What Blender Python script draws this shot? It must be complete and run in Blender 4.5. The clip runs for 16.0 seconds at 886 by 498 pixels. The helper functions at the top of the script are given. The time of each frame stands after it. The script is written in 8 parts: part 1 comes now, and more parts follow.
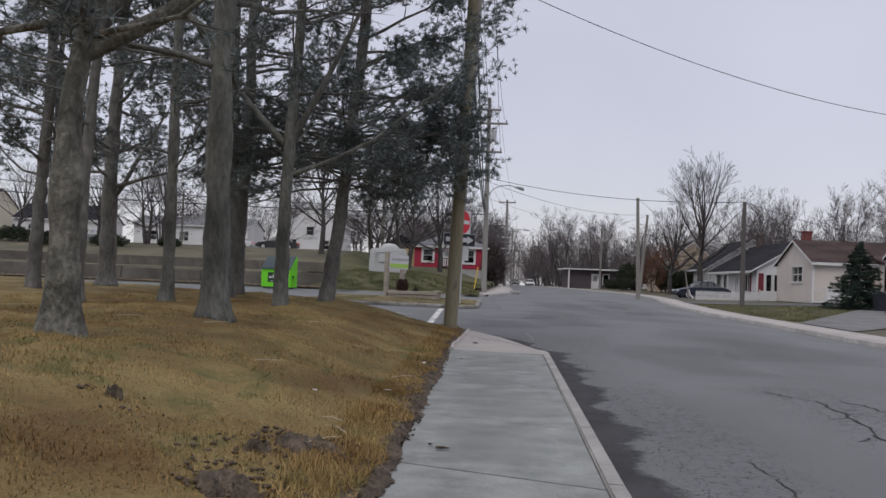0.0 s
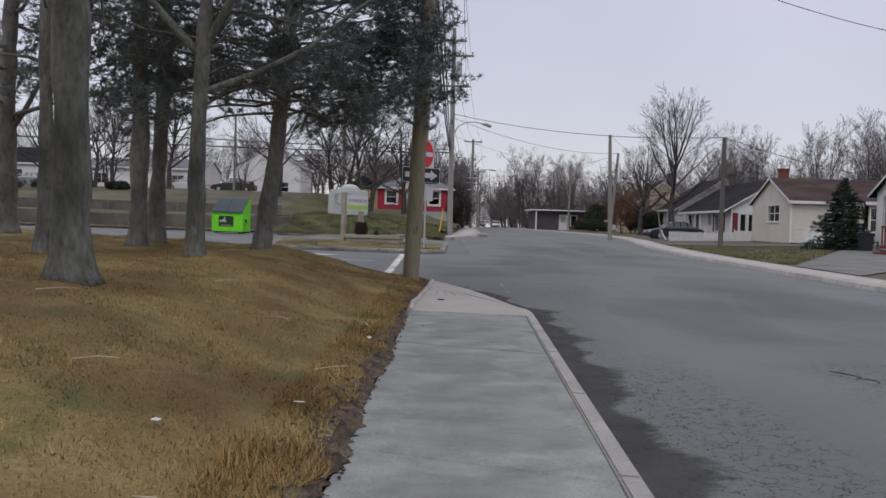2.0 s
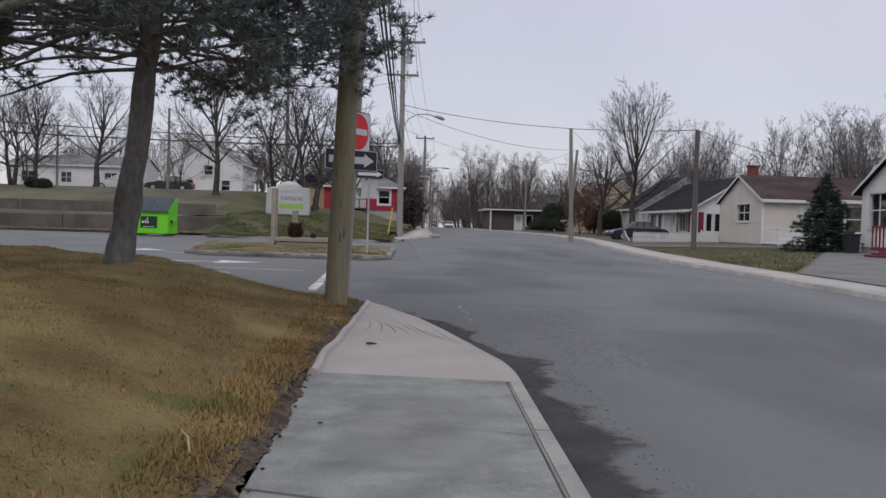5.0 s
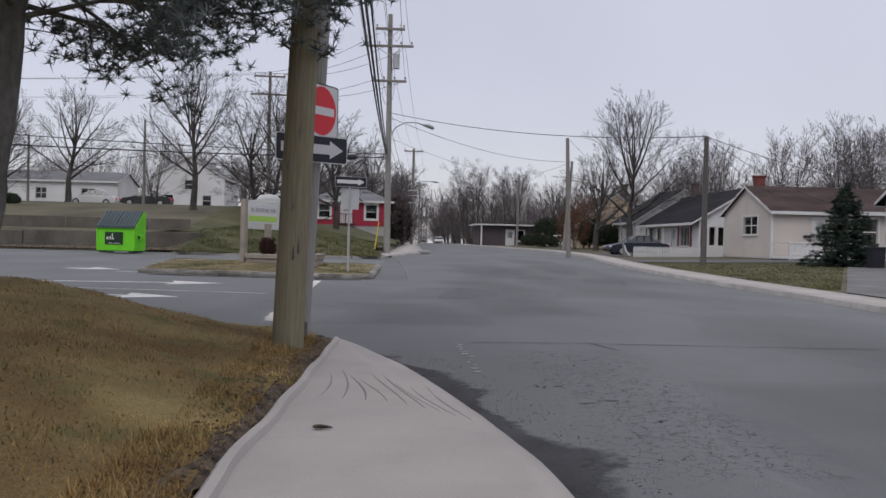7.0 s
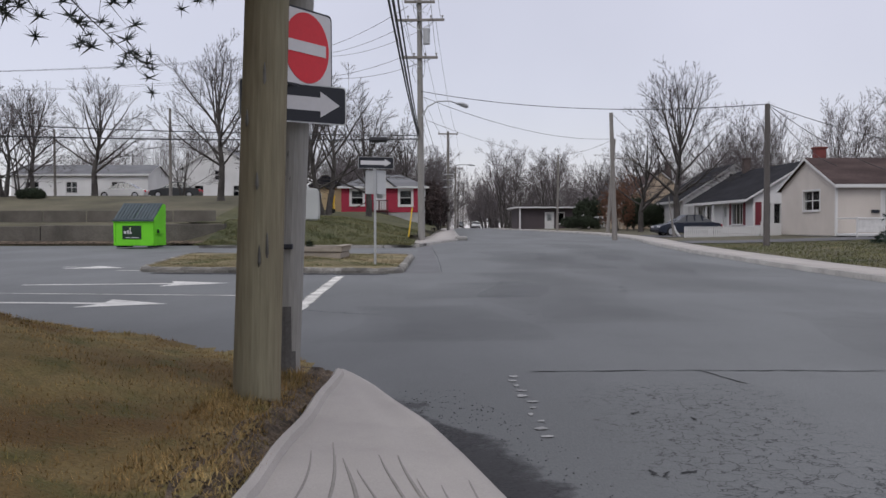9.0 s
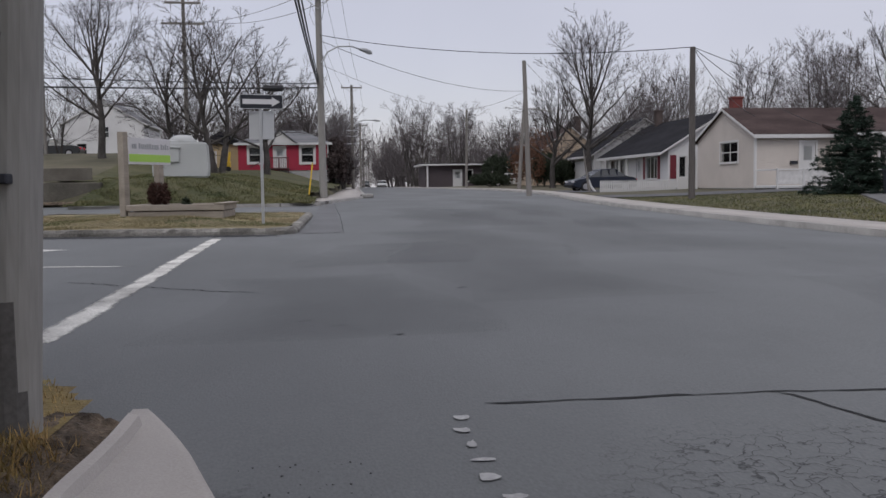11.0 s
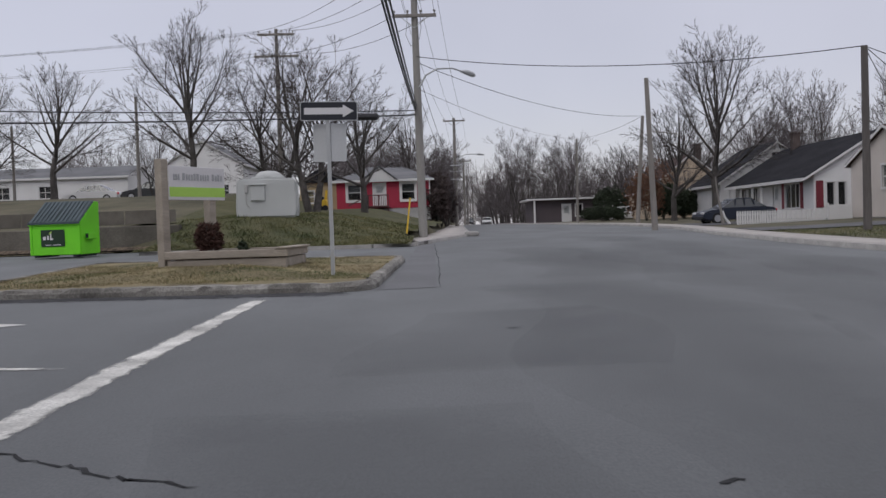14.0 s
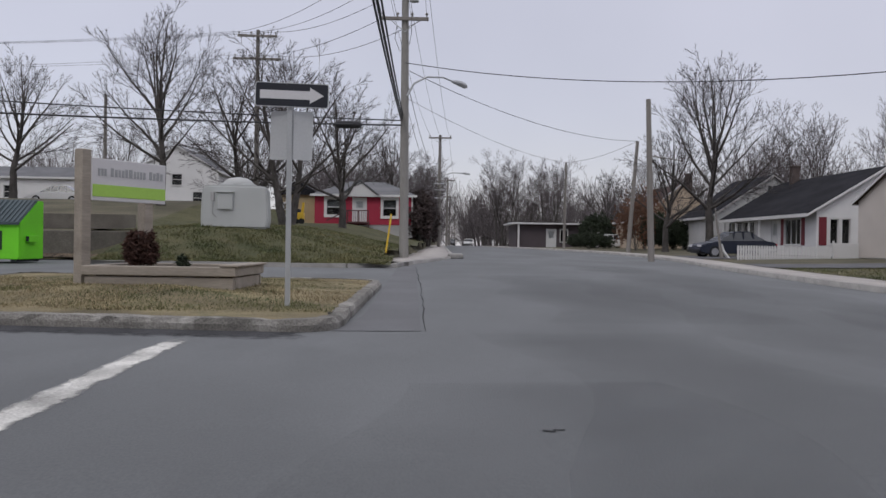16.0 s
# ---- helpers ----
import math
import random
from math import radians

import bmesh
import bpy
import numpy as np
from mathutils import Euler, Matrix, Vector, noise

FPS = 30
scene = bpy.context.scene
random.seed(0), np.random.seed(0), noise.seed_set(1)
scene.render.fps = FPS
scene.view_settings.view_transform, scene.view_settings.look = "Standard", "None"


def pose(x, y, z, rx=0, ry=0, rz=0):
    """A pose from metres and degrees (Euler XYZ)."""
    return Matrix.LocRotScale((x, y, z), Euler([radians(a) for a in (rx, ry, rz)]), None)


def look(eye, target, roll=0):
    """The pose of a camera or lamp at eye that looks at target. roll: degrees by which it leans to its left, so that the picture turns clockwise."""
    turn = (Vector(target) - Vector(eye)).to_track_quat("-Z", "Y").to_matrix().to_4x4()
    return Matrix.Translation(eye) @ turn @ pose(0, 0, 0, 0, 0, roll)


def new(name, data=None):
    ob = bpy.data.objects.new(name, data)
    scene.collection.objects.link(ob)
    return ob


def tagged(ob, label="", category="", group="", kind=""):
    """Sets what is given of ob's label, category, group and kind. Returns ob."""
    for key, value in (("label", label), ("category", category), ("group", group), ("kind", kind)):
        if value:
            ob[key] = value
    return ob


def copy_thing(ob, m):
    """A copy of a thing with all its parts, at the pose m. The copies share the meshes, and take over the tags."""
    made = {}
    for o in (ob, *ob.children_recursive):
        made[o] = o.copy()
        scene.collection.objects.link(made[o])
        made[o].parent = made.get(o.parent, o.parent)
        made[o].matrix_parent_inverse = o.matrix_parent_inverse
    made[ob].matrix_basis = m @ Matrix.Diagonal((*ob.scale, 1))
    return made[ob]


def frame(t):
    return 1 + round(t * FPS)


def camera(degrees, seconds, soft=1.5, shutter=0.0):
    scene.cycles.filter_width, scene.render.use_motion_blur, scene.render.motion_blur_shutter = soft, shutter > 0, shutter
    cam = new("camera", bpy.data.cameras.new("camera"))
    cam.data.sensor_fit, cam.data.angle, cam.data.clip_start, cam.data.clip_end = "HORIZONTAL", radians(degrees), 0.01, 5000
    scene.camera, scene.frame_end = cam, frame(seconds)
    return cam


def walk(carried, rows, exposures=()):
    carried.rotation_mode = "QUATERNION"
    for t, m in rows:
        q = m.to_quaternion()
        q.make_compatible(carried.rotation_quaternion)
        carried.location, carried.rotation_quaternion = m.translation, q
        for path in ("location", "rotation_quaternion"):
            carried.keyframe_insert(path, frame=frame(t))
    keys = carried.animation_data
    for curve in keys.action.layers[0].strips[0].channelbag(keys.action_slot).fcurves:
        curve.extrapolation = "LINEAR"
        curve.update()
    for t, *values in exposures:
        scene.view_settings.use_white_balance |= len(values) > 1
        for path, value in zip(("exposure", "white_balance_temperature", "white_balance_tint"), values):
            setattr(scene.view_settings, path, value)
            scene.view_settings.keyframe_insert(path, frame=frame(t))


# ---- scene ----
cam = camera(53.0, 16.0)
PATH = [
    (0, (0.752, 0.982, 1.149), (0.654, 2.978, 1.219), 2.3),
    (0.5, (0.746, 1.793, 1.159), (0.713, 3.792, 1.119), 1.3),
    (1, (0.738, 2.511, 1.182), (0.712, 4.511, 1.182), 2.9),
    (1.5, (0.76, 3.301, 1.163), (0.773, 5.3, 1.135), 1.0),
    (2, (0.73, 4.14, 1.158), (0.714, 6.139, 1.101), 1.8),
    (2.5, (0.801, 4.898, 1.155), (0.845, 6.896, 1.078), -0.3),
    (3, (0.799, 5.692, 1.16), (0.869, 7.691, 1.166), 1.6),
    (3.5, (0.86, 6.49, 1.143), (0.954, 8.486, 1.056), 1.2),
    (4, (0.85, 7.223, 1.19), (0.924, 9.221, 1.186), 2.3),
    (4.2, (0.86, 7.517, 1.199), (0.938, 9.515, 1.143), 1.6),
    (6.3, (0.962, 11.057, 1.148), (1.072, 13.054, 1.099), 2.0),
    (6.5, (0.975, 11.404, 1.12), (1.091, 13.399, 1.061), 1.0),
    (7, (1.012, 12.212, 1.137), (1.125, 14.209, 1.12), 1.4),
    (7.5, (1.087, 12.979, 1.13), (1.222, 14.974, 1.089), 2.5),
    (8, (1.114, 13.739, 1.133), (1.204, 15.735, 1.034), 1.7),
    (8.5, (1.122, 14.481, 1.17), (1.137, 16.48, 1.107), 1.6),
    (9, (1.136, 15.246, 1.18), (1.165, 17.245, 1.128), -0.1),
    (9.5, (1.124, 16.034, 1.182), (1.255, 18.029, 1.15), 0.4),
    (9.7, (1.14, 16.352, 1.154), (1.315, 18.344, 1.094), -0.3),
    (11.8, (1.32, 20.039, 0.948), (1.563, 22.019, 0.8), -0.7),
    (12, (1.283, 20.37, 0.998), (1.5, 22.357, 0.932), -1.3),
    (12.5, (1.345, 21.292, 0.969), (1.517, 23.285, 0.974), 1.9),
    (13, (1.444, 22.067, 0.96), (1.652, 24.054, 1.042), -0.8),
    (13.5, (1.427, 22.948, 0.954), (1.396, 24.948, 0.917), 0.1),
    (14, (1.458, 23.891, 0.943), (1.462, 25.891, 0.888), -1.9),
    (14.5, (1.485, 24.552, 0.993), (1.548, 26.551, 0.997), 1.4),
    (15, (1.454, 25.409, 0.968), (1.559, 27.406, 0.979), 0.3),
    (15.5, (1.379, 26.203, 0.966), (1.462, 28.2, 1.032), 1.7),
    (16, (1.363, 26.98, 0.984), (1.414, 28.98, 0.973), 0.8),
]
walk(cam, [(t, look(*r)) for t, *r in PATH], ((0.0, 0.02), (3.5, 0.03), (7.0, 0.03), (9.0, 0.12), (9.6, 0.02), (12.0, -0.04), (14.0, -0.07), (16.0, -0.03)))


# ---- world and sun ----
world = bpy.data.worlds.new("overcast_sky")
scene.world = world
world.use_nodes = True
wn, wl = world.node_tree.nodes, world.node_tree.links
wn.clear()
w_out = wn.new("ShaderNodeOutputWorld")
w_bg = wn.new("ShaderNodeBackground")
w_sky = wn.new("ShaderNodeTexSky")
w_sky.sky_type = "NISHITA"
w_sky.sun_disc = False
w_sky.sun_elevation = radians(48)
w_sky.sun_rotation = radians(150)
w_tc = wn.new("ShaderNodeTexCoord")
w_sep = wn.new("ShaderNodeSeparateXYZ")
w_ramp = wn.new("ShaderNodeValToRGB")
w_ramp.color_ramp.interpolation = "EASE"
e = w_ramp.color_ramp.elements
e[0].position, e[0].color = 0.0, (0.607, 0.585, 0.635, 1)
e[1].position, e[1].color = 1.0, (1.2, 1.18, 1.24, 1)
m1 = w_ramp.color_ramp.elements.new(0.16)
m1.color = (0.593, 0.575, 0.655, 1)
m2 = w_ramp.color_ramp.elements.new(0.36)
m2.color = (0.608, 0.595, 0.68, 1)
w_noise = wn.new("ShaderNodeTexNoise")
w_noise.inputs["Scale"].default_value = 2.2
w_noise.inputs["Detail"].default_value = 4
w_map = wn.new("ShaderNodeMapRange")
w_map.inputs["From Min"].default_value = 0.3
w_map.inputs["From Max"].default_value = 0.7
w_map.inputs["To Min"].default_value = 0.92
w_map.inputs["To Max"].default_value = 1.06
w_cloud = wn.new("ShaderNodeVectorMath")
w_cloud.operation = "SCALE"
w_mix = wn.new("ShaderNodeMix")
w_mix.data_type = "RGBA"
w_mix.inputs["Factor"].default_value = 0.03
wl.new(w_tc.outputs["Generated"], w_sep.inputs[0])
wl.new(w_sep.outputs["Z"], w_ramp.inputs["Fac"])
wl.new(w_tc.outputs["Generated"], w_noise.inputs["Vector"])
wl.new(w_noise.outputs["Fac"], w_map.inputs["Value"])
wl.new(w_ramp.outputs["Color"], w_cloud.inputs[0])
wl.new(w_map.outputs["Result"], w_cloud.inputs["Scale"])
wl.new(w_cloud.outputs[0], w_mix.inputs["A"])
wl.new(w_sky.outputs["Color"], w_mix.inputs["B"])
wl.new(w_mix.outputs["Result"], w_bg.inputs["Color"])
wl.new(w_bg.outputs[0], w_out.inputs["Surface"])
w_bg.inputs["Strength"].default_value = 0.91
sun = new("sun", bpy.data.lights.new("sun", "SUN"))
sun.data.energy, sun.data.angle, sun.data.color = 0.7, radians(25), (1.0, 0.97, 0.93)
sun.matrix_world = pose(0, 0, 60, 42, 0, 150 - 180)


# ---- materials ----
MATS = {}


def mat(name, base, rough=0.8, spread=0.25, scale=6.0, fine=60.0, bump=0.15, metal=0.0, tint=None, stains=0.0, stain_color=(0.05, 0.045, 0.04), island=0.0, spec=0.3, stretch=(1, 1, 1), bump_dist=0.01):
    """A surface with broad and fine variation, optional stains, relief and a shift of value piece by piece."""
    if name in MATS:
        return MATS[name]
    m = bpy.data.materials.new(name)
    m.use_nodes = True
    n, l = m.node_tree.nodes, m.node_tree.links
    p = n["Principled BSDF"]
    p.inputs["Roughness"].default_value = rough
    p.inputs["Metallic"].default_value = metal
    p.inputs["Specular IOR Level"].default_value = spec
    tc = n.new("ShaderNodeTexCoord")
    mp = n.new("ShaderNodeMapping")
    mp.inputs["Scale"].default_value = stretch
    l.new(tc.outputs["Object"], mp.inputs[0])
    a = n.new("ShaderNodeTexNoise")
    a.inputs["Scale"].default_value = scale / 10
    a.inputs["Detail"].default_value = 5
    b = n.new("ShaderNodeTexNoise")
    b.inputs["Scale"].default_value = fine
    b.inputs["Detail"].default_value = 3
    l.new(mp.outputs[0], a.inputs["Vector"])
    l.new(mp.outputs[0], b.inputs["Vector"])
    dark = [c * (1 - spread) for c in base]
    light = [min(1, c * (1 + spread)) for c in (tint or base)]
    mx = n.new("ShaderNodeMix")
    mx.data_type = "RGBA"
    mx.inputs["A"].default_value = (*dark, 1)
    mx.inputs["B"].default_value = (*light, 1)
    r1 = n.new("ShaderNodeMapRange")
    r1.inputs["From Min"].default_value, r1.inputs["From Max"].default_value = 0.32, 0.68
    l.new(a.outputs["Fac"], r1.inputs["Value"])
    l.new(r1.outputs[0], mx.inputs["Factor"])
    r2 = n.new("ShaderNodeMapRange")
    r2.inputs["From Min"].default_value, r2.inputs["From Max"].default_value = 0.25, 0.75
    r2.inputs["To Min"].default_value, r2.inputs["To Max"].default_value = 1 - spread * 0.8, 1 + spread * 0.8
    l.new(b.outputs["Fac"], r2.inputs["Value"])
    sc = n.new("ShaderNodeVectorMath")
    sc.operation = "SCALE"
    l.new(mx.outputs["Result"], sc.inputs[0])
    l.new(r2.outputs[0], sc.inputs["Scale"])
    col = sc.outputs[0]
    if stains:
        s = n.new("ShaderNodeTexNoise")
        s.inputs["Scale"].default_value = scale / 4
        s.inputs["Detail"].default_value = 7
        s.inputs["Roughness"].default_value = 0.65
        l.new(mp.outputs[0], s.inputs["Vector"])
        r3 = n.new("ShaderNodeMapRange")
        r3.inputs["From Min"].default_value, r3.inputs["From Max"].default_value = 0.52, 0.72
        r3.inputs["To Max"].default_value = stains
        l.new(s.outputs["Fac"], r3.inputs["Value"])
        m3 = n.new("ShaderNodeMix")
        m3.data_type = "RGBA"
        l.new(r3.outputs[0], m3.inputs["Factor"])
        l.new(col, m3.inputs["A"])
        m3.inputs["B"].default_value = (*stain_color, 1)
        col = m3.outputs["Result"]
    if island:
        g = n.new("ShaderNodeNewGeometry")
        r4 = n.new("ShaderNodeMapRange")
        r4.inputs["To Min"].default_value, r4.inputs["To Max"].default_value = 1 - island, 1 + island
        l.new(g.outputs["Random Per Island"], r4.inputs["Value"])
        s2 = n.new("ShaderNodeVectorMath")
        s2.operation = "SCALE"
        l.new(col, s2.inputs[0])
        l.new(r4.outputs[0], s2.inputs["Scale"])
        col = s2.outputs[0]
    l.new(col, p.inputs["Base Color"])
    if bump:
        bp = n.new("ShaderNodeBump")
        bp.inputs["Strength"].default_value = bump
        bp.inputs["Distance"].default_value = bump_dist
        l.new(b.outputs["Fac"], bp.inputs["Height"])
        l.new(bp.outputs[0], p.inputs["Normal"])
    MATS[name] = m
    return m


def siding(name, base, pitch=0.11, rough=0.6):
    """Painted clapboard: narrow lapped boards that run level, slightly weathered."""
    m = mat(name, base, rough, 0.07, 5, 30, 0.05, stains=0.12, stain_color=tuple(c * 0.6 for c in base))
    n, l = m.node_tree.nodes, m.node_tree.links
    tc = n.new("ShaderNodeTexCoord")
    sep = n.new("ShaderNodeSeparateXYZ")
    l.new(tc.outputs["Object"], sep.inputs[0])
    d = n.new("ShaderNodeMath")
    d.operation = "DIVIDE"
    d.inputs[1].default_value = pitch
    f = n.new("ShaderNodeMath")
    f.operation = "FRACT"
    l.new(sep.outputs["Z"], d.inputs[0])
    l.new(d.outputs[0], f.inputs[0])
    bp = n.new("ShaderNodeBump")
    bp.invert = True
    bp.inputs["Strength"].default_value = 0.6
    bp.inputs["Distance"].default_value = 0.02
    l.new(f.outputs[0], bp.inputs["Height"])
    l.new(bp.outputs[0], n["Principled BSDF"].inputs["Normal"])
    return m


def glass(name="window_glass"):
    if name in MATS:
        return MATS[name]
    m = bpy.data.materials.new(name)
    m.use_nodes = True
    p = m.node_tree.nodes["Principled BSDF"]
    p.inputs["Base Color"].default_value = (0.62, 0.66, 0.68, 1)
    p.inputs["Roughness"].default_value = 0.06
    p.inputs["Transmission Weight"].default_value = 1.0
    p.inputs["IOR"].default_value = 1.45
    MATS[name] = m
    return m


ASPHALT = mat("worn_asphalt", (0.14, 0.146, 0.15), 0.85, 0.14, 4.0, 85, 0.35, stains=0.5, stain_color=(0.112, 0.117, 0.121), stretch=(1.0, 0.45, 1.0))
ASPHALT_NEW = mat("dark_asphalt_patch", (0.07, 0.072, 0.078), 0.9, 0.25, 8.0, 80, 0.5, stains=0.6, stain_color=(0.11, 0.11, 0.11))
RUBBLE = mat("crumbled_asphalt", (0.042, 0.042, 0.046), 0.95, 0.4, 20.0, 50, 0.9, stains=0.6, stain_color=(0.09, 0.09, 0.095), bump_dist=0.03)
KERB_OLD = mat("weathered_kerb", (0.14, 0.133, 0.12), 0.9, 0.4, 10.0, 40, 0.8, tint=(0.2, 0.19, 0.175), stains=0.85, stain_color=(0.36, 0.35, 0.325), bump_dist=0.02)
CONCRETE = mat("sidewalk_concrete", (0.215, 0.224, 0.218), 0.85, 0.26, 26.0, 70, 0.3, stains=0.75, stain_color=(0.30, 0.305, 0.295), island=0.05)
CONCRETE_NEW = mat("pale_concrete", (0.37, 0.345, 0.325), 0.85, 0.10, 8.0, 90, 0.25, stains=0.3, stain_color=(0.28, 0.265, 0.25))
CONCRETE_OLD = mat("old_wall_concrete", (0.115, 0.104, 0.09), 0.9, 0.3, 8.0, 25, 0.5, stains=0.7, stain_color=(0.09, 0.085, 0.07))
KERB = mat("kerb_concrete", (0.31, 0.30, 0.285), 0.85, 0.18, 12.0, 60, 0.4, stains=0.5, stain_color=(0.15, 0.145, 0.135))
SOIL = mat("dark_soil", (0.07, 0.052, 0.039), 0.95, 0.5, 60.0, 40, 1.0, tint=(0.105, 0.08, 0.058), stains=0.8, stain_color=(0.02, 0.016, 0.012), bump_dist=0.03)
TURF = mat("dormant_turf", (0.16, 0.1, 0.038), 0.95, 0.3, 9.0, 45, 0.6, tint=(0.18, 0.14, 0.06), stains=0.9, stain_color=(0.08, 0.085, 0.028), bump_dist=0.03)
TURF_GREEN = mat("spring_turf", (0.062, 0.07, 0.03), 0.95, 0.25, 4.0, 30, 0.6, tint=(0.085, 0.08, 0.04), stains=0.5, stain_color=(0.13, 0.105, 0.062), bump_dist=0.03)
GROUND = mat("rough_ground", (0.09, 0.086, 0.055), 0.95, 0.3, 3.0, 12, 0.5, tint=(0.1, 0.09, 0.06), stains=0.6, stain_color=(0.085, 0.068, 0.05))
WHITE_LINE = mat("worn_road_paint", (0.58, 0.57, 0.55), 0.8, 0.12, 20, 50, 0.2, stains=0.75, stain_color=(0.2, 0.2, 0.2))
BLADE = mat("grass_blade", (0.25, 0.145, 0.048), 0.8, 0.3, 9.0, 2.0, 0, tint=(0.27, 0.19, 0.08), stains=0.85, stain_color=(0.12, 0.135, 0.042), island=0.4)
BLADE_G = mat("green_grass_blade", (0.078, 0.105, 0.036), 0.8, 0.3, 5.0, 2.0, 0, tint=(0.12, 0.11, 0.05), stains=0.5, stain_color=(0.2, 0.155, 0.085), island=0.4)
BARK = mat("conifer_bark", (0.105, 0.1, 0.084), 0.95, 0.45, 60, 26, 1.0, tint=(0.15, 0.145, 0.125), stains=0.7, stain_color=(0.06, 0.06, 0.048), stretch=(1, 1, 0.65), bump_dist=0.04)
BARK_DARK = mat("dark_bark", (0.135, 0.13, 0.12), 0.95, 0.35, 30, 16, 0.8, stains=0.3, stain_color=(0.045, 0.047, 0.04), stretch=(1, 1, 0.5), bump_dist=0.04)
LIMB_BARK = mat("grey_limb_bark", (0.075, 0.068, 0.064), 0.95, 0.35, 30, 16, 0.8, stains=0.3, stain_color=(0.045, 0.047, 0.04), stretch=(1, 1, 0.5), bump_dist=0.04)
TWIG = mat("bare_twigs", (0.062, 0.054, 0.053), 0.95, 0.3, 5, 10, 0, island=0.2)
PINE_TWIG = mat("pine_twigs", (0.125, 0.12, 0.115), 0.95, 0.3, 5, 10, 0, island=0.2)
# paler and purpler than the near twigs: distance haze put into the colour
TWIG_HAZED = mat("hazed_far_twigs", (0.115, 0.101, 0.104), 0.95, 0.25, 3, 6, 0, island=0.2)
NEEDLE = mat("pine_needles", (0.14, 0.162, 0.16), 0.7, 0.3, 8, 5, 0, island=0.35)
SPRUCE = mat("spruce_needles", (0.022, 0.04, 0.028), 0.7, 0.3, 10, 8, 0, island=0.4)
EVERGREEN = mat("hedge_leaves", (0.04, 0.052, 0.032), 0.8, 0.3, 8, 8, 0, island=0.4)
RUST_LEAF = mat("dry_russet_leaves", (0.16, 0.085, 0.055), 0.9, 0.3, 8, 8, 0, island=0.35)
POLE_WOOD = mat("weathered_pole", (0.195, 0.158, 0.102), 0.9, 0.2, 25, 40, 0.5, tint=(0.19, 0.175, 0.12), stains=0.4, stain_color=(0.1, 0.085, 0.06), stretch=(1, 1, 0.08))
POLE_GREY = mat("grey_pole", (0.26, 0.25, 0.235), 0.85, 0.15, 12, 40, 0.3, stains=0.35, stain_color=(0.16, 0.15, 0.14), stretch=(1, 1, 0.1))
POLE_FAR = mat("far_grey_pole", (0.21, 0.195, 0.18), 0.9, 0.15, 12, 30, 0.3, stretch=(1, 1, 0.1))
STEEL = mat("galvanised_steel", (0.42, 0.43, 0.44), 0.5, 0.08, 10, 50, 0.05, metal=0.4)
SIGN_BACK = mat("bare_sign_metal", (0.46, 0.47, 0.48), 0.45, 0.06, 8, 40, 0.03, metal=0.3)
WIRE = mat("black_cable", (0.035, 0.035, 0.04), 0.6, 0.1, 5, 10, 0)
PORCELAIN = mat("insulator", (0.2, 0.19, 0.18), 0.4, 0.1, 5, 10, 0)
SIGN_RED = mat("sign_red", (0.62, 0.03, 0.045), 0.5, 0.05, 10, 40, 0.02)
SIGN_WHITE = mat("sign_white", (0.6, 0.59, 0.605), 0.5, 0.04, 10, 40, 0.02)
SIGN_BLACK = mat("sign_black", (0.025, 0.027, 0.035), 0.5, 0.05, 10, 40, 0.02)
DUMP_GREEN = mat("bin_green", (0.16, 0.62, 0.025), 0.5, 0.08, 6, 30, 0.05, stains=0.2, stain_color=(0.08, 0.3, 0.02))
DUMP_DARK = mat("bin_dark_panel", (0.018, 0.04, 0.022), 0.6, 0.1, 6, 30, 0.02)
LID = mat("bin_lid_plastic", (0.055, 0.075, 0.085), 0.55, 0.15, 8, 30, 0.05)
LIME = mat("sign_lime", (0.36, 0.58, 0.11), 0.5, 0.05, 6, 30, 0.02)
TIMBER = mat("silvered_timber", (0.30, 0.265, 0.225), 0.85, 0.2, 20, 40, 0.3, stains=0.4, stain_color=(0.16, 0.135, 0.11), stretch=(0.2, 1, 1))
TRIM = mat("white_trim", (0.6, 0.595, 0.59), 0.55, 0.04, 5, 30, 0.02, stains=0.1, stain_color=(0.5, 0.5, 0.48))
GLASS = glass()
DARK_ROOM = mat("dark_interior", (0.05, 0.05, 0.055), 0.9, 0.2, 5, 10, 0)
CURTAIN = mat("dim_curtain", (0.16, 0.16, 0.165), 0.9, 0.1, 5, 20, 0.1)
SHINGLE_DARK = mat("charcoal_shingles", (0.022, 0.022, 0.026), 0.9, 0.25, 12, 25, 0.4, spec=0.08, stretch=(0.4, 0.4, 2))
SHINGLE_BROWN = mat("brown_shingles", (0.06, 0.043, 0.041), 0.9, 0.25, 12, 25, 0.4, spec=0.08, stretch=(0.4, 0.4, 2))
SHINGLE_GREY = mat("grey_shingles", (0.15, 0.152, 0.16), 0.9, 0.15, 12, 25, 0.4, spec=0.08, stretch=(0.4, 0.4, 2))
BRICK_RED = mat("red_brickwork", (0.17, 0.055, 0.05), 0.9, 0.2, 15, 20, 0.4)
BRICK_DARK = mat("dark_brickwork", (0.09, 0.07, 0.065), 0.9, 0.2, 15, 20, 0.4)
S_BEIGE = siding("beige_siding", (0.5, 0.455, 0.415))
S_WHITE = siding("white_siding", (0.62, 0.615, 0.61))
S_CREAM = siding("cream_siding", (0.57, 0.53, 0.42))
S_RED = siding("red_siding", (0.31, 0.022, 0.048))
S_DARK = siding("dark_cladding", (0.075, 0.06, 0.065))
S_PEACH = siding("sand_siding", (0.45, 0.36, 0.27))
RED_PAINT = mat("red_paint", (0.15, 0.024, 0.034), 0.6, 0.08, 8, 30, 0.05)
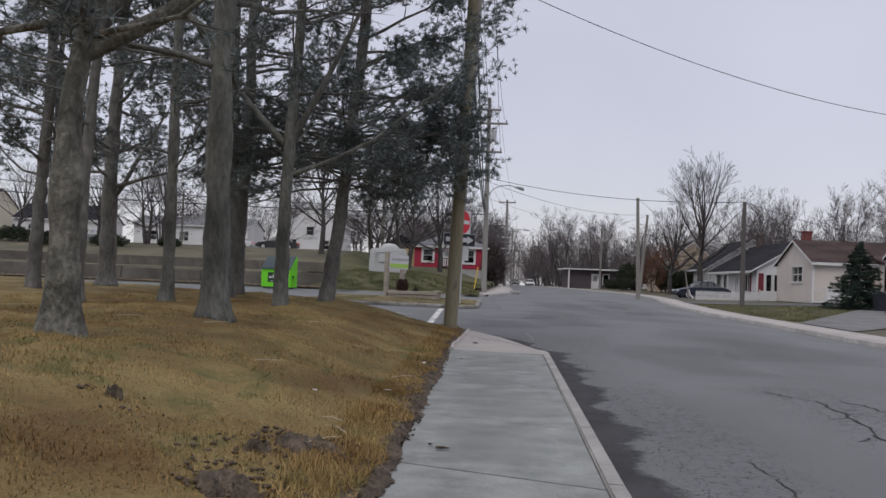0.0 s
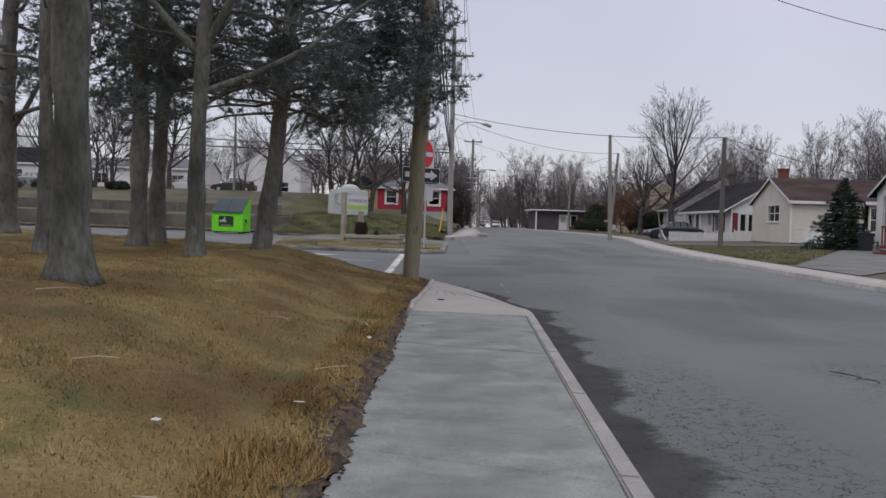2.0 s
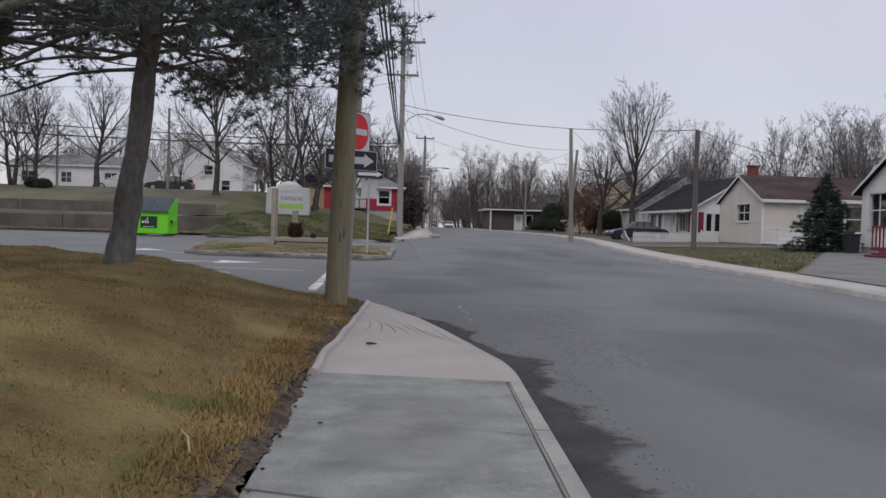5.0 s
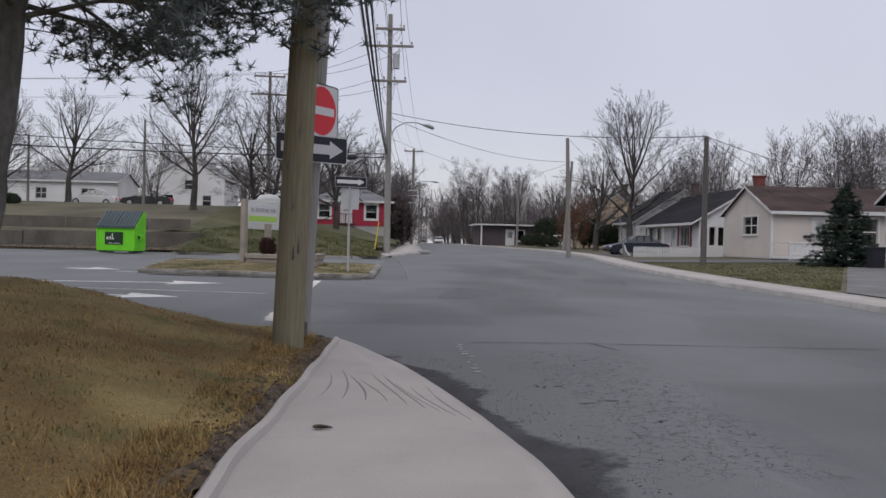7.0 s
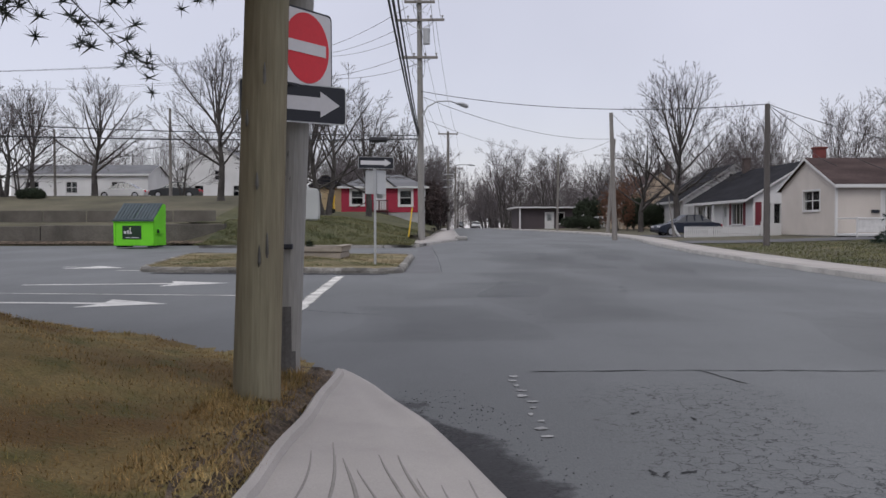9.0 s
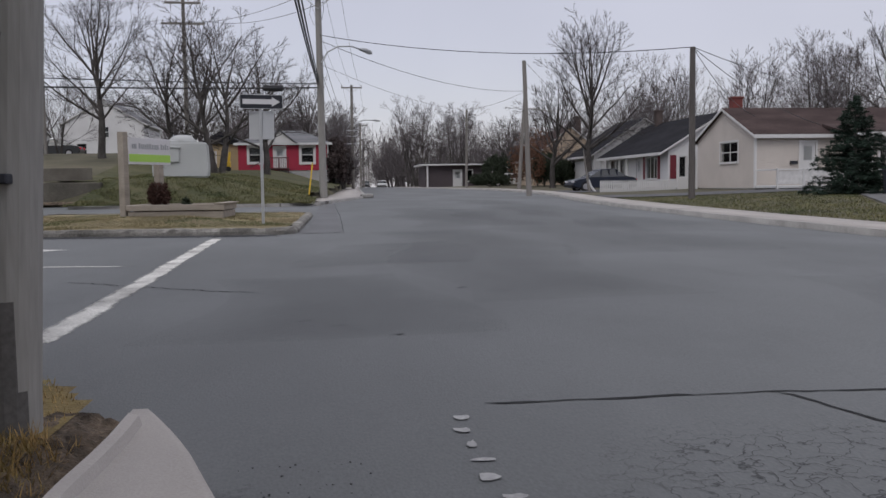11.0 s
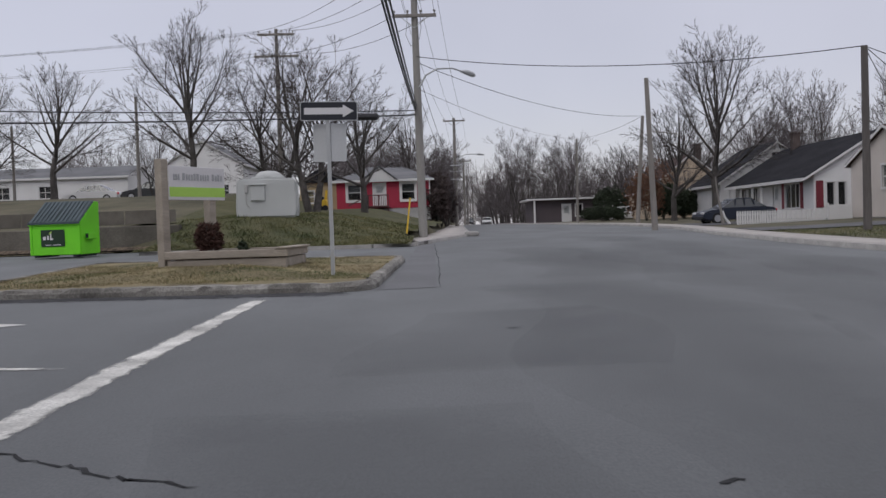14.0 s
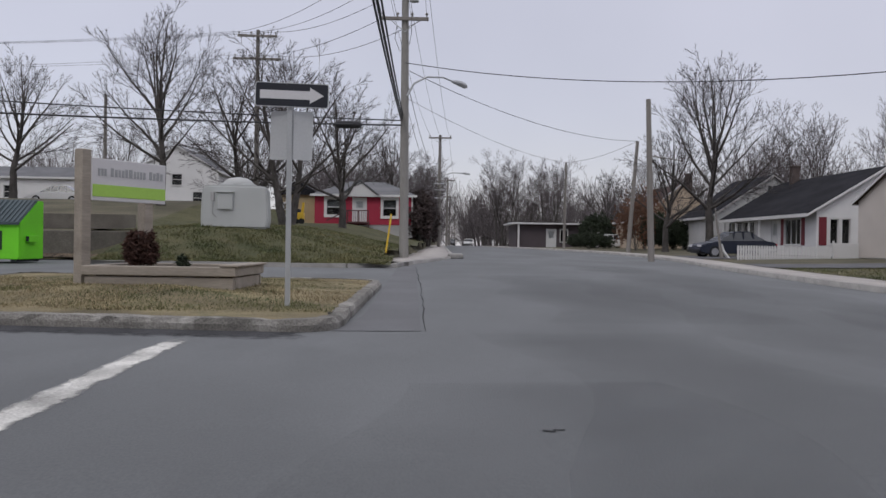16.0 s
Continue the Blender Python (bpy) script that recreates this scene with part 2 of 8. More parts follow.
YELLOW = mat("yellow_paint", (0.72, 0.47, 0.05), 0.5, 0.08, 8, 30, 0.05)
FOUNDATION = mat("grey_foundation", (0.36, 0.355, 0.35), 0.9, 0.12, 8, 30, 0.2, stains=0.3, stain_color=(0.22, 0.21, 0.2))
STAIR_WOOD = mat("dark_red_deck_stain", (0.10, 0.045, 0.045), 0.8, 0.2, 10, 30, 0.2)
BOX_WHITE = mat("chalky_white_casing", (0.42, 0.43, 0.425), 0.7, 0.06, 6, 40, 0.1, stains=0.3, stain_color=(0.42, 0.43, 0.42))
RUBBER = mat("tyre_rubber", (0.025, 0.025, 0.026), 0.85, 0.1, 8, 30, 0.1)
CHROME = mat("wheel_alloy", (0.5, 0.5, 0.52), 0.35, 0.05, 8, 30, 0, metal=0.8)


def frayed(name, color, scale=9.0, cells=0.0, cell_width=0.03, rough=0.95, most=1.0, soft=0.53):
    """A worn layer whose rim frays out by noise; with cells it is a net of fine cracks."""
    m = mat(name, color, rough, 0.35, 20.0, 50, 0.5)
    n, l = m.node_tree.nodes, m.node_tree.links
    at = n.new("ShaderNodeAttribute")
    at.attribute_name = "wear"
    tc = n.new("ShaderNodeTexCoord")
    no = n.new("ShaderNodeTexNoise")
    no.inputs["Scale"].default_value = scale
    no.inputs["Detail"].default_value = 6
    no.inputs["Roughness"].default_value = 0.7
    l.new(tc.outputs["Object"], no.inputs["Vector"])
    ad = n.new("ShaderNodeMath")
    ad.operation = "ADD"
    l.new(at.outputs["Fac"], ad.inputs[0])
    l.new(no.outputs["Fac"], ad.inputs[1])
    mr = n.new("ShaderNodeMapRange")
    mr.inputs["From Min"].default_value, mr.inputs["From Max"].default_value = 1.15 - soft, 1.15
    mr.inputs["To Max"].default_value = most
    l.new(ad.outputs[0], mr.inputs["Value"])
    out = mr.outputs[0]
    if cells:
        wv = n.new("ShaderNodeVectorMath")
        wv.operation = "ADD"
        no2 = n.new("ShaderNodeTexNoise")
        no2.inputs["Scale"].default_value = cells * 1.3
        sc = n.new("ShaderNodeVectorMath")
        sc.operation = "SCALE"
        sc.inputs["Scale"].default_value = 0.25
        l.new(tc.outputs["Object"], no2.inputs["Vector"])
        l.new(no2.outputs["Color"], sc.inputs[0])
        l.new(tc.outputs["Object"], wv.inputs[0])
        l.new(sc.outputs[0], wv.inputs[1])
        vo = n.new("ShaderNodeTexVoronoi")
        vo.feature = "DISTANCE_TO_EDGE"
        vo.inputs["Scale"].default_value = cells
        l.new(wv.outputs[0], vo.inputs["Vector"])
        m2 = n.new("ShaderNodeMapRange")
        m2.inputs["From Min"].default_value, m2.inputs["From Max"].default_value = cell_width, cell_width * 0.4
        l.new(vo.outputs["Distance"], m2.inputs["Value"])
        mu = n.new("ShaderNodeMath")
        mu.operation = "MULTIPLY"
        l.new(out, mu.inputs[0])
        l.new(m2.outputs[0], mu.inputs[1])
        out = mu.outputs[0]
    l.new(out, n["Principled BSDF"].inputs["Alpha"])
    return m


GUTTER = frayed("frayed_gutter_asphalt", (0.05, 0.05, 0.054), 6.5, most=0.85, soft=0.34)
CRAZED = frayed("crazed_asphalt", (0.04, 0.04, 0.043), 2.0, 7.0, 0.03, most=0.5)
ROAD_PAINT = frayed("frayed_road_paint", (0.56, 0.55, 0.52), 5.5, rough=0.8, most=0.92, soft=0.3)
BLOTCH = frayed("dark_road_blotch", (0.075, 0.077, 0.082), 1.6, most=0.13, soft=0.95)
DAMP = frayed("pale_concrete_scuff", (0.3, 0.305, 0.29), 4.0, most=0.35, soft=0.7)


# ---- building tools ----
def mesh_of(bm, name, material, smooth=False):
    me = bpy.data.meshes.new(name)
    bm.normal_update()
    bm.to_mesh(me)
    bm.free()
    me.materials.append(material)
    if smooth:
        me.polygons.foreach_set("use_smooth", [True] * len(me.polygons))
    return me


def part(name, bm, material, parent=None, label="", smooth=False):
    ob = new(name, mesh_of(bm, name, material, smooth))
    if parent is not None:
        ob.parent = parent
    if label:
        ob["label"] = label
    return ob


def raw_mesh(name, verts, faces, material, parent=None, smooth=False):
    me = bpy.data.meshes.new(name)
    verts = np.asarray(verts, dtype=np.float32)
    faces = np.asarray(faces, dtype=np.int32)
    k = faces.shape[1]
    me.vertices.add(len(verts))
    me.vertices.foreach_set("co", verts.ravel())
    me.loops.add(faces.size)
    me.loops.foreach_set("vertex_index", faces.ravel())
    me.polygons.add(len(faces))
    me.polygons.foreach_set("loop_start", np.arange(len(faces), dtype=np.int32) * k)
    me.update(calc_edges=True)
    me.validate()
    me.materials.append(material)
    if smooth:
        me.polygons.foreach_set("use_smooth", [True] * len(me.polygons))
    ob = new(name, me)
    if parent is not None:
        ob.parent = parent
    return ob


def thing(name, m, label, category, group=""):
    ob = new(name)
    ob.empty_display_size = 0.2
    ob.matrix_basis = m
    return tagged(ob, label, category, group)


def B():
    return bmesh.new()


def box(bm, x0, x1, y0, y1, z0, z1, bevel=0.0):
    vs = [bm.verts.new((x, y, z)) for z in (z0, z1) for y in (y0, y1) for x in (x0, x1)]
    fs = [bm.faces.new([vs[i] for i in q]) for q in ((0, 2, 3, 1), (4, 5, 7, 6), (0, 1, 5, 4), (2, 6, 7, 3), (0, 4, 6, 2), (1, 3, 7, 5))]
    if bevel:
        es = list({ed for f in fs for ed in f.edges})
        bmesh.ops.bevel(bm, geom=es, offset=bevel, segments=2, profile=0.5, affect="EDGES")
    return bm


def prism(bm, pts, axis, a, b):
    """A flat outline pulled along an axis: pts are the other two coordinates in order."""
    def place(p, d):
        return {"x": (d, p[0], p[1]), "y": (p[0], d, p[1]), "z": (p[0], p[1], d)}[axis]
    lo = [bm.verts.new(place(p, a)) for p in pts]
    hi = [bm.verts.new(place(p, b)) for p in pts]
    n = len(pts)
    bm.faces.new(lo[::-1])
    bm.faces.new(hi)
    for i in range(n):
        j = (i + 1) % n
        bm.faces.new((lo[i], lo[j], hi[j], hi[i]))
    bmesh.ops.recalc_face_normals(bm, faces=bm.faces[:])
    return bm


def tube(bm, pts, radii, seg=8, cap=True):
    """A round tapered tube along points."""
    rings = []
    pts = [Vector(p) for p in pts]
    side = None
    for i, p in enumerate(pts):
        d = (pts[min(i + 1, len(pts) - 1)] - pts[max(i - 1, 0)]).normalized()
        if side is None:
            side = d.orthogonal().normalized()
        side = (side - d * side.dot(d)).normalized()
        up = d.cross(side)
        r = radii[i] if hasattr(radii, "__len__") else radii
        rings.append([bm.verts.new(p + (side * math.cos(2 * math.pi * k / seg) + up * math.sin(2 * math.pi * k / seg)) * r) for k in range(seg)])
    for a, b in zip(rings, rings[1:]):
        for k in range(seg):
            bm.faces.new((a[k], a[(k + 1) % seg], b[(k + 1) % seg], b[k]))
    if cap:
        bm.faces.new(rings[0][::-1])
        bm.faces.new(rings[-1])
    return bm


def smooth01(a, b, v):
    t = np.clip((np.asarray(v, dtype=float) - a) / (b - a), 0, 1)
    return t * t * (3 - 2 * t)


def text_mesh(name, words, size, material, parent, m, label=""):
    cu = bpy.data.curves.new(name, "FONT")
    cu.body, cu.size, cu.extrude = words, size, 0.002
    cu.align_x, cu.align_y = "CENTER", "CENTER"
    tmp = bpy.data.objects.new(name, cu)
    me = bpy.data.meshes.new_from_object(tmp)
    bpy.data.objects.remove(tmp)
    me.materials.clear()
    me.materials.append(material)
    ob = new(name, me)
    ob.parent = parent
    ob.matrix_basis = m
    if label:
        ob["label"] = label
    return ob


# ---- levels and lines of the place ----
LEVEL_Y = (-2000, 18, 38, 55, 69, 90, 120, 180, 250, 400, 2500)
LEVEL_Z = (0, 0, 0.2, 0.3, 0.42, 0.6, 0.75, 0.85, 0.6, -2.0, -30)


def level(y):
    """Height of the pavements along the street."""
    return np.interp(y, LEVEL_Y, LEVEL_Z)


def road_z(y):
    return level(y) - 0.12


def left_kerb(y):
    return np.interp(y, (-60, 6, 16, 17, 17.8, 18.5, 19.3, 20.1, 20.9, 21.6, 22.2, 22.6, 22.9, 36, 38, 56, 60, 64, 69, 90, 120, 150, 200, 300), (0.9, 1.6, 1.86, 1.83, 1.76, 1.66, 1.5, 1.32, 1.12, 0.87, 0.68, 0.52, 0.38, 0.4, 0.65, 0.6, 1.0, 1.9, 2.85, 3.2, 3.8, 4.6, 6.5, 10.0))


def right_kerb(y):
    return np.interp(y, (-60, 20, 38, 47, 58, 68, 78, 92, 105, 115, 130, 150, 200, 300), (9.6, 10.2, 10.1, 10.8, 12.0, 13.4, 14.2, 14.2, 13.2, 12.3, 11.2, 11.0, 12.3, 15.5))


def bank_z(x, y):
    """Raised ground: the grassy bank and terrace on the left, the gardens on the right."""
    x, y = np.asarray(x, dtype=float), np.asarray(y, dtype=float)
    base = level(y)
    edge = left_kerb(y) - 1.6
    rise = 1.15 * smooth01(55.5, 62.5, y) + 0.02 * np.clip(y - 63, 0, 60)
    lateral = 0.25 + 0.75 * smooth01(-0.5, 6.5, edge - x)
    left = rise * lateral
    terrace = smooth01(60.3, 61.2, y) * 1.0 + smooth01(64, 88, y) * 2.1 + smooth01(88, 200, y) * 1.5
    w = smooth01(8.0, 12.0, -x)
    left = left * (1 - w) + terrace * w
    garden = 0.25 * smooth01(0, 14, x - right_kerb(y) - 1.6)
    return base + np.where(x < left_kerb(y), left, np.where(x > right_kerb(y), garden, 0))


def lawn_edge(x):
    """Far edge of the lawn, where it meets the car park."""
    return np.interp(x, (-60, -30, -16, -9, -5.3, -2.5, -1.1, -0.1, 0.5), (52, 41, 33.5, 29.4, 27, 24.8, 23.9, 23.2, 22.2))


def lawn_z(x, y):
    x, y = np.asarray(x, dtype=float), np.asarray(y, dtype=float)
    h = 0.03 + 0.54 * smooth01(-0.3, 3.0, 0.25 - x) + 0.06 * smooth01(3, 9, -x)
    drop = smooth01(0.0, 3.2, lawn_edge(x) - y)
    return (h + level(y) * 0.5) * (0.12 + 0.88 * drop)


# ---- ground, road, pavements ----
def grid_sheet(name, xs, ys, height, material, keep=None, label="", kind="structure", category="ground"):
    gx, gy = np.meshgrid(xs, ys)
    z = height(gx, gy)
    verts = np.stack([gx, gy, z], -1).reshape(-1, 3)
    nx, ny = len(xs), len(ys)
    i, j = np.meshgrid(np.arange(nx - 1), np.arange(ny - 1))
    a = (j * nx + i).ravel()
    faces = np.stack([a, a + 1, a + nx + 1, a + nx], -1)
    if keep is not None:
        c = verts[faces].mean(1)
        faces = faces[keep(c[:, 0], c[:, 1])]
    ob = raw_mesh(name, verts, faces, material, smooth=True)
    return tagged(ob, label, category, kind=kind)


def ground_z(x, y):
    z = bank_z(x, y)
    street = (x > left_kerb(y) - 2.2) & (x < right_kerb(y) + 0.3)
    car_park = (x < 3) & (y > 18) & (y < 55.6)
    park_left = (x < -8.2) & (y > 18) & (y < 60.2)
    lawn = (x < 2) & (y <= 24)
    return np.where(street | car_park | park_left, level(y) - 0.3, np.where(lawn, level(y) - 0.35, z - 0.02))


XS = np.concatenate([[-1500, -800, -400, -200, -120, -80], np.arange(-60, 60.1, 0.75), [70, 90, 130, 200, 400, 800, 1500]])
YS = np.concatenate([[-1500, -600, -200, -80, -40], np.arange(-20, 170.1, 0.75), [180, 200, 230, 260, 300, 400, 600, 1000, 1600, 2500]])
grid_sheet("ground", XS, YS, ground_z, GROUND, label="rough winter ground of dull grass and earth", category="ground")

RX = np.concatenate([np.arange(-40, -10, 2.0), np.arange(-10, 22.1, 0.5)])
RY = np.concatenate([[-60, -30], np.arange(-15, 130, 1.0), np.arange(130, 420, 6.0)])


def road_keep(x, y):
    street = (x > left_kerb(y) - 0.6) & (x < right_kerb(y) + 0.4)
    park = (x < 1.5) & (y > 20) & (y < 57)
    park_left = (x < -6) & (y > 20) & (y < 60.4)
    return street | park | park_left


def road_height(x, y):
    crown = 0.05 * (1 - ((x - 6) / 5.0) ** 2).clip(0, 1)
    return road_z(y) + crown


grid_sheet("road", RX, RY, road_height, ASPHALT, road_keep, "worn grey asphalt street with cracks and stains", category="road")


def ribbon(name, ys, xl, xr, zoff, depth, material, label, category="pavement", seam=None):
    """A raised strip along the street with a vertical face on both sides."""
    verts, faces = [], []
    for y in ys:
        z = float(level(y))
        a, b = xl(y), xr(y)
        verts += [(a, y, z - depth), (a, y, z + zoff), (b, y, z + zoff), (b, y, z - depth)]
    for i in range(len(ys) - 1):
        o = 4 * i
        for k in range(3):
            faces.append((o + k, o + k + 1, o + k + 5, o + k + 4))
    faces.append((0, 1, 2, 3))
    n = len(verts) - 4
    faces.append((n + 3, n + 2, n + 1, n))
    ob = raw_mesh(name, verts, faces, material)
    return tagged(ob, label, category, kind="structure")


# near pavement: concrete bays with recessed joints, a kerb strip beside them
pavement_1 = tagged(new("pavement_1"), "grey concrete pavement in jointed bays beside the street", "pavement", kind="structure")
kerb_1 = tagged(new("kerb_1"), "pale concrete kerb along the near pavement", "kerb", kind="structure")
bays = [-12.0, -9.9, -7.8, -5.7, -3.6, -1.6, 0.4, 2.45, 4.4, 6.35, 8.4, 10.45, 12.5, 14.1, 15.75]


def near_left(y):
    return np.interp(y, (-20, 6, 13, 16.5, 18, 22), (0.2, 0.22, 0.22, 0.17, 0.23, 0.32))


def near_right(y):
    return left_kerb(y)


def skew(y):
    """Half the slant of a joint across the pavement."""
    return 0.12 if y > 15 or y < -10 else 0.25


for y0, y1 in zip(bays, bays[1:]):
    bm = B()
    g = 0.004
    tilt = random.uniform(-0.006, 0.006)
    a0, a1 = y0 + (0.016 if round(y0, 2) in (6.35, 12.5) else g), y1 - (0.016 if round(y1, 2) in (6.35, 12.5) else g)
    k = 0.125
    pts = [(near_left(a0), a0 + skew(y0)), (near_right(a0) - k, a0 - skew(y0)), (near_right(a1) - k, a1 - skew(y1)), (near_left(a1), a1 + skew(y1))]
    prism(bm, pts, "z", -0.1, 0.0 + tilt)
    bmesh.ops.bevel(bm, geom=[ed for ed in bm.edges if all(v.co.z > -0.05 for v in ed.verts)], offset=0.008, segments=1, affect="EDGES")
    part("concrete_bay", bm, CONCRETE, pavement_1)
for y0, y1 in zip(bays, bays[1:]):
    bm = B()
    k, g = 0.112, 0.005
    pts = [(near_right(y0) - k, y0 + g - 0.12), (near_right(y0), y0 + g - 0.14), (near_right(y1), y1 - g - 0.14), (near_right(y1) - k, y1 - g - 0.12)]
    prism(bm, pts, "z", -0.2, 0.006)
    bmesh.ops.bevel(bm, geom=[ed for ed in bm.edges if all(v.co.z > -0.05 for v in ed.verts)], offset=0.012, segments=2, affect="EDGES")
    part("kerb_stone", bm, KERB, kerb_1)

# dirt in the joints; its dark colour also stands for shade in the gaps
JOINT = mat("joint_dirt_shade", (0.085, 0.083, 0.076), 0.95, 0.3, 20, 40, 0.3)
for yj in bays[1:-1]:
    w = 0.022 if round(yj, 2) in (6.35, 12.5) else 0.009
    a, b = float(near_left(yj)), float(near_right(yj)) - 0.12
    part("joint_filler", prism(B(), [(a, yj + skew(yj) - w), (b, yj - skew(yj) - w), (b, yj - skew(yj) + w), (a, yj + skew(yj) + w)], "z", -0.09, -0.004 if w > 0.01 else -0.007), JOINT, pavement_1)
bm = B()
prism(bm, [(float(near_right(-12)) - 0.122, -12), (float(near_right(6)) - 0.122, 6), (float(near_right(15.6)) - 0.122, 15.6), (float(near_right(15.6)) - 0.111, 15.6), (float(near_right(6)) - 0.111, 6), (float(near_right(-12)) - 0.111, -12)], "z", -0.09, -0.003)
part("joint_filler", bm, JOINT, pavement_1)

# dropped corner of pale concrete with grooves
bm = B()
ry = np.linspace(15.6, 22.88, 40)
nx = 14
rows_v = []
for y in ry:
    a, b = float(near_left(y)), float(left_kerb(y))
    fall = -0.10 * float(smooth01(16.5, 22.8, y))
    row = []
    for i in range(nx):
        f = i / (nx - 1)
        x = a + (b - a) * f
        drop = -0.07 * float(smooth01(0.55, 1.0, f)) * float(smooth01(16, 18, y))
        row.append(bm.verts.new((x, y, float(level(y)) + 0.002 + fall + max(drop, -0.10 - fall))))
    row.append(bm.verts.new((b + 0.01, y, -0.2)))
    rows_v.append(row)
for r0, r1 in zip(rows_v, rows_v[1:]):
    for i in range(nx):
        bm.faces.new((r0[i], r0[i + 1], r1[i + 1], r1[i]))
tagged(part("pavement_2", bm, CONCRETE_NEW, smooth=True), "pale newer concrete ramp at the street corner", "pavement", kind="structure")

def ramp_z(x, y):
    f = (x - float(near_left(y))) / (float(left_kerb(y)) - float(near_left(y)))
    fall = -0.10 * float(smooth01(16.5, 22.8, y))
    drop = -0.07 * float(smooth01(0.55, 1.0, f)) * float(smooth01(16, 18, y))
    return float(level(y)) + 0.002 + fall + max(drop, -0.10 - fall)


# grooves are flattened tubes in a darker concrete tone
GROOVE = mat("darker_groove", (0.25, 0.235, 0.22), 0.95, 0.2, 10, 60, 0.2)
ramp_marks = tagged(new("trim_1"), "darker drag grooves in the concrete ramp", "ramp", kind="structure")
for k in range(9):
    bm = B()
    x0 = 0.5 + k * 0.115
    pts = []
    for s in np.linspace(0, 1, 10):
        y = 18.75 - k * 0.06 + s * (1.3 + 0.25 * math.sin(k * 1.7))
        x = x0 - 0.06 * s + 0.1 * math.sin(s * 2.2 + k * 0.4) * (1 - 0.4 * s) + 0.02 * k * (1 - s)
        if x < float(left_kerb(y)) - 0.08:
            pts.append((x, y, ramp_z(x, y) + 0.001))
    if len(pts) > 2:
        tube(bm, pts, [0.002 + (0.005 + 0.0025 * (k % 3)) * math.sin(math.pi * min(1, (i + 0.6) / len(pts))) for i in range(len(pts))], 5)
        for v in bm.verts:
            v.co.z = ramp_z(v.co.x, v.co.y) + 0.001 + 0.35 * (v.co.z - ramp_z(v.co.x, v.co.y))
        part("groove", bm, GROOVE, ramp_marks)
bm = B()
lip = [(float(near_left(y)) + 0.05 + 0.012 * math.sin(y * 4), y, ramp_z(0.35, y) + 0.012) for y in np.arange(15.7, 22.6, 0.3)]
tube(bm, lip, 0.045, 6)
tagged(part("trim_2", bm, CONCRETE_NEW), "raised concrete lip along the ramp", "ramp", kind="structure")

# far left pavement and kerb
ys = [58, 60, 62, 64, 66.5, 69, 74, 80, 90, 105, 120, 150, 200]
ribbon("pavement_3", ys, lambda y: float(left_kerb(y)) - np.interp(y, (58, 62, 69, 90), (0.3, 1.5, 2.1, 1.7)), lambda y: float(left_kerb(y)), 0.01, 0.25, CONCRETE_NEW, "pale concrete pavement on the far corner")
ribbon("kerb_2", ys, lambda y: float(left_kerb(y)), lambda y: float(left_kerb(y)) + 0.16, 0.016, 0.25, KERB, "concrete kerb of the far corner", "kerb")
# right pavement and kerb
ys = [-60, -20, 0, 10, 20, 26, 32, 38, 42, 47, 52, 58, 63, 68, 73, 78, 85, 92, 98, 105, 115, 130, 150, 200]
ribbon("kerb_3", ys, lambda y: float(right_kerb(y)), lambda y: float(right_kerb(y)) + 0.17, 0.012, 0.25, KERB, "concrete kerb along the opposite pavement", "kerb")
ribbon("pavement_4", ys, lambda y: float(right_kerb(y)) + 0.17, lambda y: float(right_kerb(y)) + 1.55, 0.0, 0.25, CONCRETE_NEW, "pale concrete pavement on the opposite side")


# ---- lawn on the corner ----
def lawn_keep(x, y):
    return (y < lawn_edge(x)) & (x < 0.17)


def lawn_h(x, y):
    bumps = 0.03 * np.sin(x * 2.3 + 1.2 * np.sin(y * 1.7)) * np.sin(y * 1.9 + 0.7) + 0.015 * np.sin(x * 7 + y * 5) + 0.01 * np.sin(x * 13 - y * 11)
    fade = smooth01(0.15, 0.9, 0.25 - x)
    return lawn_z(x, y) + bumps * fade


LX = np.concatenate([np.arange(-60, -12, 2.0), np.arange(-12, -5, 0.3), np.arange(-5, 0.0, 0.11), np.arange(0.0, 0.2, 0.05)])
LY = np.concatenate([np.arange(-20, 2, 1.0), np.arange(2, 26, 0.14), np.arange(26, 52, 0.7)])
grid_sheet("lawn", LX, LY, lawn_h, TURF, lawn_keep, "straw-brown winter lawn sloping up from the pavement", category="lawn")

# soil margin between lawn and pavement, with crumbs of earth
verts, faces = [], []
my = np.arange(-6, 22.6, 0.035)
mrng = np.random.default_rng(8)
NS = 9
for i, y in enumerate(my):
    xr = float(near_left(y)) + 0.022 * math.sin(y * 2.3) + 0.014 * math.sin(y * 7.7) + 0.05 * mrng.random() ** 2
    xl = 0.08 + 0.035 * math.sin(y * 1.9) + 0.035 * math.sin(y * 6.1 + 1)
    for s in range(NS):
        f = s / (NS - 1)
        x = xr + (xl - xr) * f
        base = float(ramp_z(0.34, y)) if y > 15.7 else 0.0
        up = float(lawn_h(np.float64(min(x, 0.17)), np.float64(y)))
        z = max(base + 0.004, (base + 0.006) * (1 - f) + (up + 0.012) * f) + (0.034 * mrng.random() ** 1.5 * math.sin(math.pi * min(1, f * 1.1 + 0.05)))
        verts.append((x, y, z))
for i in range(len(my) - 1):
    for s in range(NS - 1):
        o = i * NS + s
        faces.append((o, o + 1, o + NS + 1, o + NS))
tagged(raw_mesh("soil_margin", verts, faces, SOIL, smooth=False), "crumbly dark soil edge along the pavement", "soil", kind="structure")


